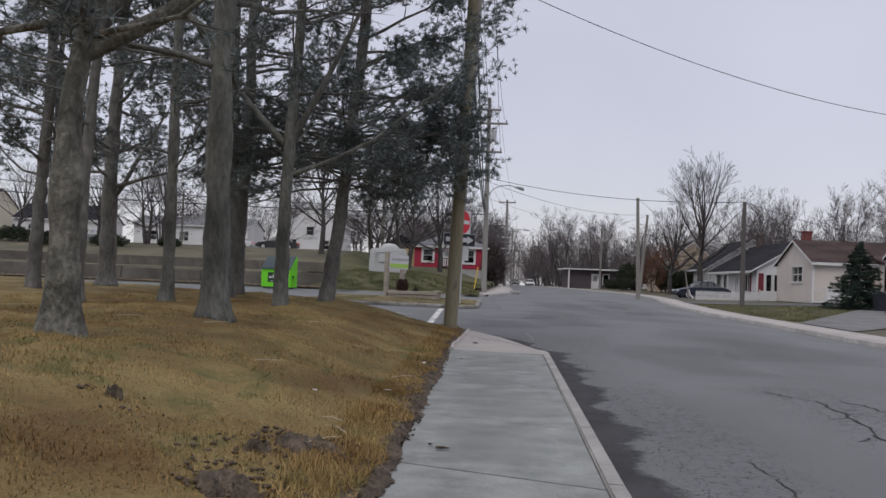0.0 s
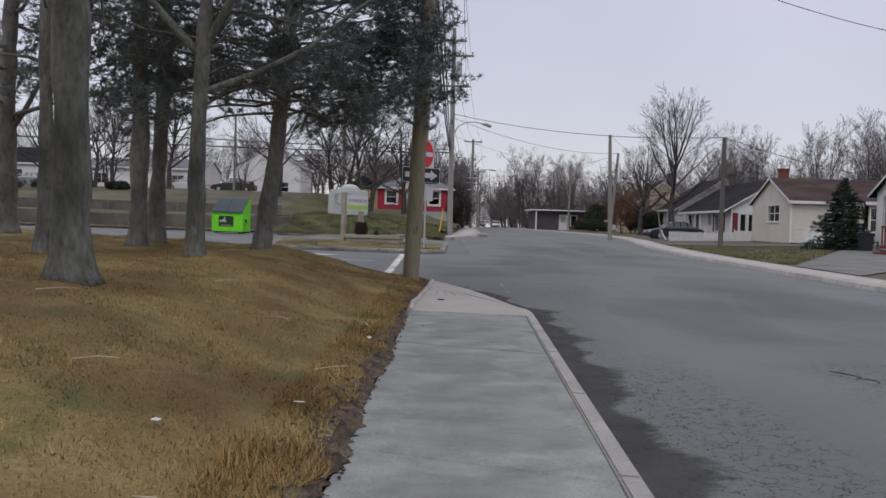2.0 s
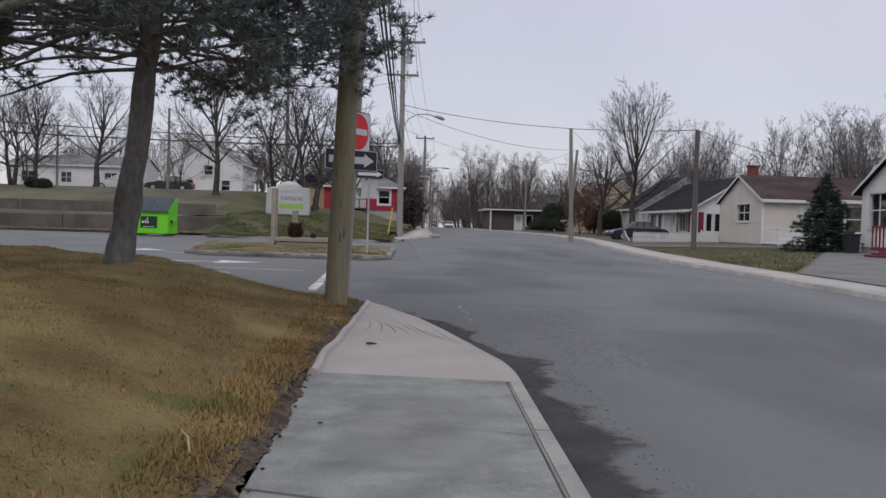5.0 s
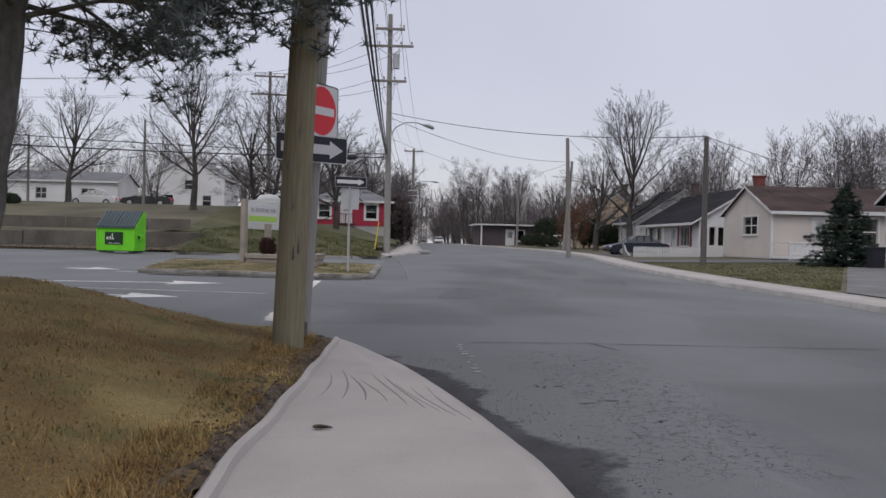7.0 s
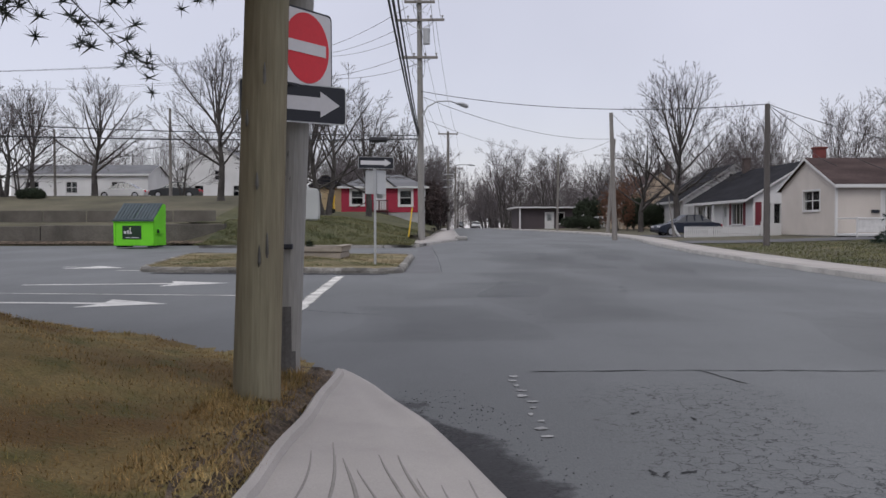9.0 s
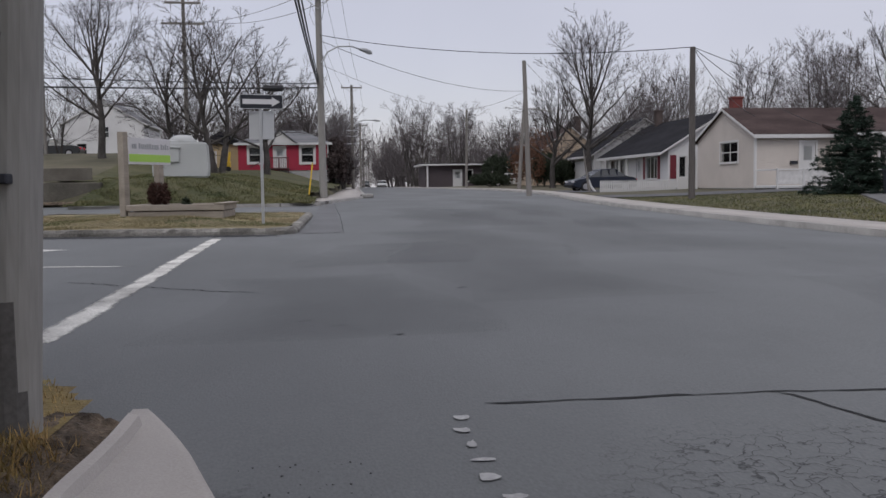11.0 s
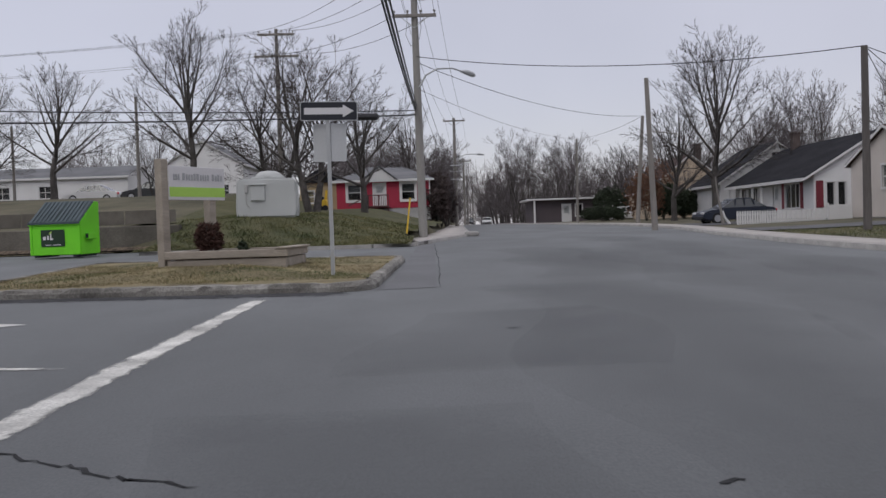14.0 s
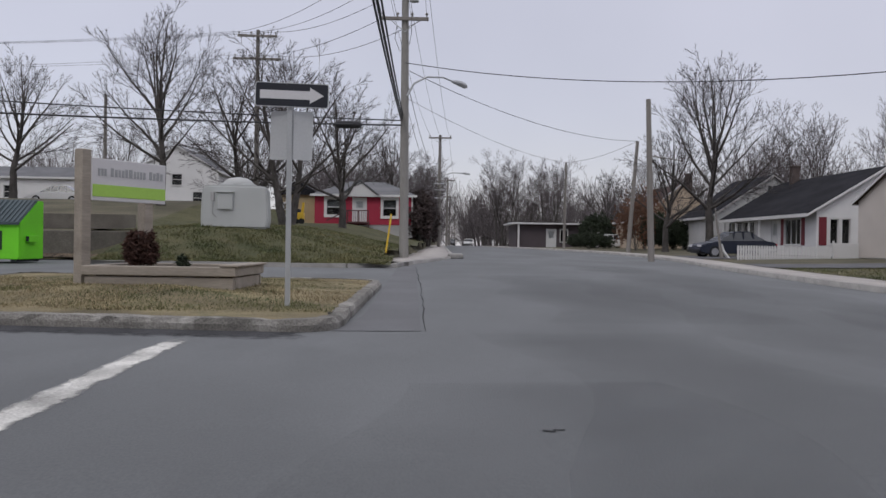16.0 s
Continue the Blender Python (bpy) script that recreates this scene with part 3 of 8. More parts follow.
# ---- traffic island with kerb ----
def rounded(corners, r, n=5):
    out = []
    m = len(corners)
    for i in range(m):
        p, a, b = Vector(corners[i]), Vector(corners[i - 1]), Vector(corners[(i + 1) % m])
        u, v = (a - p).normalized(), (b - p).normalized()
        rr = r[i] if hasattr(r, "__len__") else r
        for k in range(n + 1):
            t = k / n
            q = (p + u * rr) * (1 - t) ** 2 + p * 2 * t * (1 - t) + (p + v * rr) * t * t
            out.append((q.x, q.y))
    return out


def inset(pts, d):
    c = Vector((sum(p[0] for p in pts) / len(pts), sum(p[1] for p in pts) / len(pts)))
    out = []
    n = len(pts)
    for i in range(n):
        a, b = Vector(pts[i - 1]), Vector(pts[(i + 1) % n])
        t = (b - a).normalized()
        nrm = Vector((-t.y, t.x))
        p = Vector(pts[i])
        if (c - p).dot(nrm) < 0:
            nrm = -nrm
        q = p + nrm * d
        out.append((q.x, q.y))
    return out


ISLAND = rounded([(-6.0, 36.75), (0.52, 36.0), (0.62, 45.2), (-7.4, 46.6)], [0.9, 0.7, 0.9, 0.9])
inner = inset(ISLAND, 0.16)
def denser(pts, step):
    out = []
    for i, p in enumerate(pts):
        q = pts[(i + 1) % len(pts)]
        m = max(1, int(math.dist(p, q) / step))
        out += [(p[0] + (q[0] - p[0]) * k / m, p[1] + (q[1] - p[1]) * k / m) for k in range(m)]
    return out


krng = np.random.default_rng(77)
rim = denser(ISLAND, 0.14)
rim_in = inset(rim, 0.17)
bm = B()
n = len(rim)
chip = 0.03 * krng.random(n) ** 3
lo = [bm.verts.new((x, y, float(road_z(y)) - 0.1)) for x, y in rim]
face = [bm.verts.new((x + krng.normal(0, 0.008), y + krng.normal(0, 0.008), float(level(y)) - 0.05)) for x, y in rim]
top = [bm.verts.new((x * 0.8 + u * 0.2 + krng.normal(0, 0.012), y * 0.8 + w * 0.2 + krng.normal(0, 0.012), float(level(y)) + 0.012 - c)) for (x, y), (u, w), c in zip(rim, rim_in, chip)]
inn = [bm.verts.new((x + krng.normal(0, 0.015), y + krng.normal(0, 0.015), float(level(y)) + 0.012 + krng.normal(0, 0.006))) for x, y in rim_in]
ibo = [bm.verts.new((x, y, float(level(y)) - 0.1)) for x, y in rim_in]
for i in range(n):
    j = (i + 1) % n
    for r0, r1 in ((lo, face), (face, top), (top, inn), (inn, ibo)):
        bm.faces.new((r0[i], r0[j], r1[j], r1[i]))
bmesh.ops.recalc_face_normals(bm, faces=bm.faces[:])
tagged(part("kerb_4", bm, KERB_OLD), "chipped old kerb round the grass island", "kerb", kind="structure")
bm = B()
f = bm.faces.new([bm.verts.new((x, y, float(level(y)) - 0.005)) for x, y in inner])
bmesh.ops.triangulate(bm, faces=[f])
ISLAND_TURF = mat("island_turf", (0.15, 0.125, 0.07), 0.95, 0.3, 8.0, 30, 0.6, tint=(0.2, 0.165, 0.095), stains=0.8, stain_color=(0.075, 0.085, 0.035), bump_dist=0.03)
tagged(part("island_turf", bm, ISLAND_TURF), "patchy straw and green turf on the kerbed island", "turf", kind="structure")


def mound_z(x, y):
    """The island's turf swells gently towards its middle."""
    inside = np.minimum(np.minimum(0.35 - x, y - 36.5 - (0.4 - x) * 0.115), np.minimum(45.0 - y, x + 6.0))
    return level(y) - 0.03 + 0.155 * smooth01(0.0, 3.0, inside) + 0.012 * np.sin(x * 5) * np.sin(y * 4)


grid_sheet("island_mound", np.arange(-6.6, 0.5, 0.2), np.arange(36.4, 46.0, 0.2), mound_z, ISLAND_TURF, lambda x, y: (y > 36.6 + (0.4 - x) * 0.115) & (y < 45.0) & (x > -5.9 - (y - 37) * 0.1) & (x < 0.34), "gently swelling patchy turf of the island", category="turf")

# grass bank behind the lane
BX = np.arange(-12, 3.4, 0.4)
BY = np.concatenate([np.arange(55.4, 66, 0.3), np.arange(66, 110, 1.0)])
grid_sheet("grass_bank", BX, BY, lambda x, y: bank_z(x, y) + 0.01 + 0.02 * np.sin(x * 3 + y * 2), TURF_GREEN,
           lambda x, y: (x < left_kerb(y) - np.interp(y, (58, 62, 69, 90), (0.3, 1.5, 2.1, 1.7))) & ((x > -9.6) | (y > 61.4)), "green grass bank above the lane", category="grass")
bm = B()
pts = [(-9.3, 55.7), (-5, 55.5), (-1, 55.4), (0.45, 56.2), (0.7, 58.5)]
for a, b in zip(pts, pts[1:]):
    d = (Vector(b) - Vector(a)).normalized()
    s = Vector((d.y, -d.x)) * 0.16
    z = float(level(a[1])) + 0.02
    vs = [(*a, z - 0.3), (*b, z - 0.3), (b[0] + s.x, b[1] + s.y, z - 0.3), (a[0] + s.x, a[1] + s.y, z - 0.3)]
    lo = [bm.verts.new(v) for v in vs]
    hi = [bm.verts.new((v[0], v[1], z)) for v in vs]
    bm.faces.new(hi)
    for i in range(4):
        bm.faces.new((lo[i], lo[(i + 1) % 4], hi[(i + 1) % 4], hi[i]))
bmesh.ops.recalc_face_normals(bm, faces=bm.faces[:])
tagged(part("kerb_5", bm, KERB), "low concrete kerb at the foot of the bank", "kerb", kind="structure")

# retaining wall behind the car park
wall_ret = tagged(new("retaining_wall"), "weathered concrete retaining wall behind the car park", "wall", kind="structure")
xs_w = [-60, -52, -44, -36, -30, -24, -18.5, -13.5, -9.2]
for i, (x0, x1) in enumerate(zip(xs_w, xs_w[1:])):
    bm = B()
    h = 1.25 + 0.06 * math.sin(i * 2.1)
    box(bm, x0 + 0.02, x1 - 0.02, 60.3, 60.7, 0.1, h, 0.03)
    part("wall_panel", bm, CONCRETE_OLD, wall_ret)
bm = B()
tube(bm, [(-60, 59.7, 0.28), (-40, 59.8, 0.28), (-24, 59.6, 0.3), (-9.4, 59.7, 0.3)], 0.35, 6)
for v in bm.verts:
    v.co.z = 0.28 + max(0.0, v.co.z - 0.28) * 0.5
tagged(part("leaf_litter", bm, SOIL), "strip of earth and dead leaves below the wall", "soil", kind="structure")

# road markings, 4 mm over the asphalt
def flat(name, pts, material, label, lift=0.005, category="marking"):
    bm = B()
    f = bm.faces.new([bm.verts.new((x, y, float(road_height(np.float64(x), np.float64(y))) + lift)) for x, y in pts])
    bmesh.ops.triangulate(bm, faces=[f])
    bm.normal_update()
    for q in bm.faces:
        if q.normal.z < 0:
            q.normal_flip()
    return tagged(part(name, bm, material), label, category, kind="structure")


def ragged(x0, x1, y0, y1, n, jag):
    left, right = [], []
    for k in range(n + 1):
        f = k / n
        y = y0 + (y1 - y0) * f
        left.append((x0[0] + (x0[1] - x0[0]) * f + random.uniform(-jag, jag), y))
        right.append((x1[0] + (x1[1] - x1[0]) * f + random.uniform(-jag, jag), y))
    return left + right[::-1]


def strip_sheet(name, pts_l, pts_r, material, label, lift, zf=None, rim=(1, 1), across=4):
    """A thin layer between two edge lines; its attribute fades to the rims that are asked to fray."""
    verts, faces, wear = [], [], []
    m = len(pts_l)
    for i, (a, b) in enumerate(zip(pts_l, pts_r)):
        for k in range(across):
            f = k / (across - 1)
            x, y = a[0] + (b[0] - a[0]) * f, a[1] + (b[1] - a[1]) * f
            z = zf(x, y) if zf else float(road_height(np.float64(x), np.float64(y)))
            verts.append((x, y, z + lift))
            e = min(1.0 if not rim[0] else f * 1.25, 1.0 if not rim[1] else (1 - f) * 1.25, 1.0) if sum(rim) == 1 else min(f * 2.2 if rim[0] else 1.0, (1 - f) * 2.2 if rim[1] else 1.0, 1.0)
            e = min(e, i / (m - 1) * 8, (1 - i / (m - 1)) * 8)
            wear.append(max(0.0, e))
    for i in range(m - 1):
        for k in range(across - 1):
            o = i * across + k
            faces.append((o, o + 1, o + across + 1, o + across))
    ob = raw_mesh(name, verts, faces, material)
    at = ob.data.attributes.new("wear", "FLOAT", "POINT")
    at.data.foreach_set("value", wear)
    return tagged(ob, label, "marking", kind="structure")


def line_strip(name, a, b, w, material, label, jag=0.012, lift=0.006, step=0.25):
    a, b = Vector(a), Vector(b)
    d = b - a
    n = max(2, int(d.length / step))
    s = Vector((-d.y, d.x)).normalized() * w / 2
    L, R = [], []
    for k in range(n + 1):
        p = a + d * k / n
        j1, j2 = random.uniform(-jag, jag), random.uniform(-jag, jag)
        L.append((p.x + s.x * (1 + j1 / w), p.y + s.y * (1 + j1 / w)))
        R.append((p.x - s.x * (1 + j2 / w), p.y - s.y * (1 + j2 / w)))
    return strip_sheet(name, L, R, material, label, lift)


line_strip("stop_line", (-0.72, 24.2), (-0.9, 35.95), 0.36, ROAD_PAINT, "worn white stop line across the car park exit", 0.05)
line_strip("lane_line", (-0.85, 30.15), (-9.0, 31.25), 0.17, ROAD_PAINT, "thin white line between the exit lanes", 0.015)


# driveways and front yards on the opposite side
DRIVE = mat("driveway_asphalt", (0.10, 0.10, 0.105), 0.9, 0.2, 8, 60, 0.4, stains=0.5, stain_color=(0.07, 0.07, 0.072))
for nm, ya, yb, xe in (("driveway_1", 57.5, 62.2, 30.0), ("driveway_2", 70.8, 78.0, 23.0)):
    grid_sheet(nm, np.linspace(0, 1, 14), np.linspace(ya, yb, 8), lambda u, y: bank_z(right_kerb(y) + 1.56 + u * (xe - right_kerb(y) - 1.56), y) + 0.012, DRIVE, None, "worn asphalt driveway beside the pavement", category="driveway")
    me = bpy.data.objects[nm].data
    for v in me.vertices:
        k = float(right_kerb(v.co.y)) + 1.56
        v.co.x = k + v.co.x * (xe - k)


grid_sheet("driveway_3", np.linspace(11.8, 22.4, 30), np.linspace(0, 1, 12), lambda x, v: bank_z(x, 33 + 1.6 * (x - 13.0)) + 0.012, mat("gravelled_forecourt", (0.15, 0.15, 0.15), 0.95, 0.2, 8, 40, 0.6, stains=0.5, stain_color=(0.1, 0.1, 0.1)), None, "grey gravelled forecourt beside a white house", category="driveway")
for v in bpy.data.objects["driveway_3"].data.vertices:
    x, f = v.co.x, v.co.y
    v.co.y = (29.0 + 1.27 * (x - 12.5)) * (1 - f) + (37.3 + 1.9 * (x - 14.2)) * f
    v.co.z = float(bank_z(x, v.co.y)) + 0.012


# ---- utility poles, lamps, cables ----
def pole(m, label, height, r0, r1, material, lean=(0, 0), group="street poles"):
    ob = thing("utility_pole", m, label, "pole", group)
    bm = B()
    pts = [(lean[0] * f, lean[1] * f, height * f - (0.3 if f == 0 else 0)) for f in (0, 0.02, 0.15, 0.3, 0.5, 0.7, 0.85, 1)]
    rad = [r0 + (r1 - r0) * f for f in (0, 0.02, 0.15, 0.3, 0.5, 0.7, 0.85, 1)]
    tube(bm, pts, rad, 18)
    part("shaft", bm, material, ob, smooth=False)
    return ob


def crossarm(ob, z, length, at=(0, 0), skew=0.0, pins=4):
    bm = B()
    box(bm, -length / 2, length / 2, -0.06, 0.06, -0.07, 0.07, 0.012)
    arm = part("crossarm", bm, POLE_FAR, ob)
    arm.matrix_basis = pose(at[0], at[1] - 0.2, z, 0, 0, skew)
    for k in range(pins):
        f = (k + 0.5) / pins
        x = -length / 2 + length * (0.04 + 0.92 * k / max(1, pins - 1))
        bm = B()
        tube(bm, [(0, 0, 0.05), (0, 0, 0.16), (0, 0, 0.19), (0, 0, 0.25)], [0.025, 0.03, 0.07, 0.045], 8)
        ins = part("insulator", bm, PORCELAIN, arm)
        ins.matrix_basis = pose(x, 0, 0)
    for s in (-1, 1):
        bm = B()
        tube(bm, [(s * length * 0.3, -0.02, -0.07), (0, 0.02, -0.55)], 0.02, 5)
        part("brace", bm, STEEL, arm)
    return arm


pole_near = pole(pose(-0.005, 21.06, float(lawn_z(0.0, 21.06))), "thick weathered wooden utility pole on the lawn corner", 8.8, 0.155, 0.115, POLE_WOOD, (0.28, 0.1))
for x, z, k in ((0.095, 0.9, 1.5), (0.05, 0.86, 1.0), (0.088, 2.02, 1.0), (0.04, 1.35, 0.8), (-0.02, 1.75, 0.8)):
    bm = B()
    d = -math.sqrt(0.15 ** 2 - x * x)
    tube(bm, [(x, d, z), (x + 0.003, d - 0.003, z + 0.03 * k), (x + 0.003, d - 0.002, z + 0.09 * k), (x + 0.003, d + 0.002, z + 0.14 * k)], [0.003, 0.012, 0.010, 0.003], 6)
    part("bark_scar", bm, BARK_DARK, pole_near)
pole_b = pole(pose(-0.03, 22.3, float(lawn_z(0.04, 22.2)) - 0.02), "pale grey utility pole behind a wooden one, carrying signs", 9.0, 0.125, 0.10, POLE_GREY, (0.4, 0.15))
for z in (1.02,):
    bm = B()
    box(bm, -0.02, 0.1, -0.17, -0.1, z - 0.02, z + 0.02, 0.008)
    part("steel_band", bm, SIGN_BLACK, pole_b)
# lowest half metre of the pole in a darker tone
bm = B()
tube(bm, [(0, 0, 0.0), (0.003, 0.002, 0.55)], [0.1285, 0.1275], 18)
part("damp_foot", bm, mat("dark_base_wood", (0.10, 0.095, 0.09), 0.9, 0.25, 15, 40, 0.3), pole_b, "dark base of the pole")
for x, y, z, w, h_ in ((0.045, -0.112, 1.62, 0.012, 0.05), (0.062, -0.105, 1.74, 0.008, 0.03), (0.03, -0.117, 1.58, 0.01, 0.016), (0.075, -0.102, 1.55, 0.006, 0.02)):
    bm = B()
    tube(bm, [(x, y - 0.001, z - h_), (x, y - 0.006, z), (x + 0.006, y - 0.001, z + h_)], [0.002, w, 0.002], 6)
    part("gouge", bm, BARK_DARK, pole_b, "dark gouge in the wood")
# signs on the pole
def rounded_plate(w, h, r, t=0.006):
    bm = B()
    pts = rounded([(-w / 2, -h / 2), (w / 2, -h / 2), (w / 2, h / 2), (-w / 2, h / 2)], r, 4)
    prism(bm, pts, "y", -t / 2, t / 2)
    return bm


def oval(bm, a, b, y0, y1, n=40):
    return prism(bm, [(a * math.cos(2 * math.pi * k / n), b * math.sin(2 * math.pi * k / n)) for k in range(n)], "y", y0, y1)


def arrow_pts(w, h, head, shaft):
    return [(-w / 2, -shaft / 2), (w / 2 - head, -shaft / 2), (w / 2 - head, -h / 2), (w / 2, 0), (w / 2 - head, h / 2), (w / 2 - head, shaft / 2), (-w / 2, shaft / 2)]


def no_entry(m):
    ob = thing("no_entry_sign", m, "white square sign with a red disc and white bar", "traffic sign")
    part("plate", rounded_plate(0.6, 0.6, 0.05), SIGN_BACK, ob)
    bm = B()
    prism(bm, rounded([(-0.3, -0.3), (0.3, -0.3), (0.3, 0.3), (-0.3, 0.3)], 0.05, 4), "y", -0.0055, -0.0035)
    part("rim", bm, SIGN_BLACK, ob, "thin black rim")
    bm = B()
    prism(bm, rounded([(-0.285, -0.285), (0.285, -0.285), (0.285, 0.285), (-0.285, 0.285)], 0.045, 4), "y", -0.008, -0.006)
    part("face", bm, SIGN_WHITE, ob)
    part("red_disc", oval(B(), 0.255, 0.27, -0.012, -0.009), SIGN_RED, ob)
    part("white_bar", box(B(), -0.215, 0.215, -0.016, -0.013, -0.045, 0.045), SIGN_WHITE, ob)
    return ob


def one_way(m, label, pale=0.08):
    ob = thing("one_way_sign", m, label, "traffic sign", "one way signs")
    part("plate", rounded_plate(0.9, 0.3, 0.03), SIGN_BACK, ob)
    bm = B()
    prism(bm, rounded([(-0.45, -0.15), (0.45, -0.15), (0.45, 0.15), (-0.45, 0.15)], 0.03, 4), "y", -0.0055, -0.0035)
    part("rim", bm, SIGN_BACK, ob, "pale sign rim")
    bm = B()
    prism(bm, rounded([(-0.44, -0.14), (0.44, -0.14), (0.44, 0.14), (-0.44, 0.14)], 0.025, 4), "y", -0.008, -0.006)
    part("face", bm, SIGN_BLACK, ob)
    part("arrow", prism(B(), arrow_pts(0.78, 0.2, 0.17, 0.105), "y", -0.012, -0.009), SIGN_WHITE, ob)
    return ob


no_entry(pose(0.18, 22.17, 2.555, 0, 0, 56))
one_way(pose(0.1, 22.08, 2.125, 0, 0, 35), "black one way sign with a white arrow, on a pole")

# sign post on the island
sp = thing("sign_post", pose(-0.27, 38.0, float(level(38)) - 0.02), "galvanised steel post standing in the island turf", "post")
bm = B()
prism(bm, [(-0.03, -0.02), (0.03, -0.02), (0.03, 0.02), (-0.03, 0.02)], "z", 0, 2.78)
part("shaft", bm, STEEL, sp)
one_way(pose(-0.24, 37.96, 2.79, 0, 1.2, 1.5), "black one way sign with a white arrow, on a steel post")
for dx, sgn in ((-0.13, -12), (0.11, 14)):
    bk = thing("traffic_sign", pose(-0.24 + dx, 38.04, 2.3, 0, 1.0, sgn), "bare grey back of a traffic sign", "traffic sign", "sign backs")
    part("plate", rounded_plate(0.3 if dx < 0 else 0.28, 0.6, 0.03), SIGN_BACK, bk)
    part("bolt", tube(B(), [(0.08 * (1 if dx < 0 else -1), -0.015, 0.15), (0.08 * (1 if dx < 0 else -1), 0.0, 0.15)], 0.012, 6), STEEL, bk)

# big pole on the far corner
P2 = (0.66, 64.8)
pole_far = pole(pose(P2[0], P2[1], float(bank_z(*P2)) - 0.15), "tall grey utility pole with crossarms and a street lamp", 13.9, 0.2, 0.13, POLE_GREY, (-0.1, 0))
for z, w, sk, pn in ((9.95, 2.0, 0, 4), (12.0, 2.75, -4, 5), (13.0, 1.7, 0, 3)):
    crossarm(pole_far, z, w, (-0.08, 0), sk, pn)
bm = B()
tube(bm, [(0.05, -0.15, 6.7), (0.35, -0.1, 7.25), (0.9, 0.3, 7.6), (1.6, 1.0, 7.72), (2.2, 1.9, 7.66)], [0.045, 0.042, 0.04, 0.035, 0.035], 8)
arm = part("lamp_arm", bm, STEEL, pole_far)
bm = B()
tube(bm, [(2.0, 1.7, 7.68), (2.2, 1.9, 7.68), (2.4, 2.1, 7.66), (2.62, 2.32, 7.6), (2.7, 2.4, 7.56)], [0.05, 0.1, 0.13, 0.12, 0.05], 10)
part("lamp_head", bm, STEEL, arm, "grey cobra-head street lamp")
bm = B()
tube(bm, [(0.3, -0.1, 10.7), (0.3, -0.1, 11.55)], 0.2, 12)
part("transformer", bm, STEEL, pole_far)
for k, (dx, z) in enumerate(((-0.35, 8.9), (0.35, 11.2), (-0.3, 12.4), (0.4, 12.6), (0.15, 9.2))):
    bm = B()
    tube(bm, [(0, 0, z), (dx * 0.8, -0.25, z - 0.35), (dx * 1.4, -0.2, z + 0.2), (dx * 1.2, -0.1, z + 0.75)], 0.012, 5)
    part("jumper_wire", bm, WIRE, pole_far)
sm = thing("guy_guard", pose(0.0, 62.0, float(bank_z(0.0, 62.0)) - 0.05, 0, 2, 0), "yellow guard tube on a guy wire", "guard")
bm = B()
tube(bm, [(0, 0, 0), (0.08, 0, 0.8), (0.15, 0, 1.55)], 0.035, 8)
part("tube", bm, YELLOW, sm)
cone = thing("kerb_stub", pose(2.9, 68.6, float(level(68.6)) - 0.1), "small pale concrete stub at the kerb end", "stub")
part("block", box(B(), -0.25, 0.45, -0.9, 0.5, 0, 0.24, 0.08), KERB, cone)

# poles along the far streets
pole_left = pole(pose(-8.8, 82, float(bank_z(-8.8, 82)) - 0.2), "far utility pole with two crossarms among bare trees", 12.0, 0.17, 0.11, POLE_FAR)
crossarm(pole_left, 11.6, 2.4, (0, 0), 3, 4)
crossarm(pole_left, 10.2, 2.9, (0, 0), 3, 4)
pole(pose(-19.1, 85, float(bank_z(-19.1, 85)) - 0.2), "thin far pole beside bare trees", 7.0, 0.13, 0.09, POLE_FAR)
pole(pose(-31, 92, float(bank_z(-31, 92)) - 0.2), "thin far pole above the terrace", 6.0, 0.12, 0.09, POLE_FAR)
p5 = pole(pose(3.15, 113.7, float(level(113.7)) - 0.1), "far utility pole with a lamp beside the street", 11.0, 0.19, 0.13, POLE_FAR)
crossarm(p5, 10.7, 2.2, (0, 0), 0, 3)
bm = B()
tube(bm, [(0.1, 0, 6.6), (0.5, 0, 7.1), (1.2, 0.2, 7.35), (2.3, 0.5, 7.35)], 0.05, 6)
tube(bm, [(2.2, 0.5, 7.35), (2.5, 0.6, 7.34), (3.0, 0.7, 7.28)], [0.06, 0.12, 0.06], 8)
part("lamp_arm", bm, STEEL, p5)
for z in (4.8, 5.6, 6.2):
    part("bracket", box(B(), -0.55, 0.55, -0.15, -0.05, z, z + 0.1, 0.02), STEEL, p5)
for k, (x, y, h) in enumerate(((5.0, 150, 9.5), (6.5, 185, 9.0), (9.3, 235, 9.5), (11.0, 300, 9))):
    pk = pole(pose(x, y, float(level(y)) - 0.1), "distant utility pole along the street", h, 0.18, 0.12, POLE_FAR)
    crossarm(pk, h - 0.4, 2.2, (0, 0), 0, 3)
RP1, RP2, RP3, RP4 = (12.3, 68.8, 7.6), (15.66, 53.4, 6.15), (14.0, 105, 7.7), (15.7, 88, 7.75)
r1 = pole(pose(RP1[0], RP1[1], float(level(RP1[1])) - 0.05), "grey wooden pole at the pavement edge", RP1[2], 0.16, 0.11, POLE_FAR, (-0.25, 0))
bm = B()
tube(bm, [(0, 0, 4.9), (0.7, 0.1, 4.85), (1.4, 0.2, 4.75)], 0.03, 6)
part("side_arm", bm, POLE_FAR, r1)
pole(pose(RP2[0], RP2[1], float(level(RP2[1])) - 0.05), "dark wooden service pole on the grass verge", RP2[2], 0.14, 0.11, mat("dark_pole_wood", (0.11, 0.10, 0.095), 0.9, 0.2, 15, 30, 0.3, stretch=(1, 1, 0.1)))
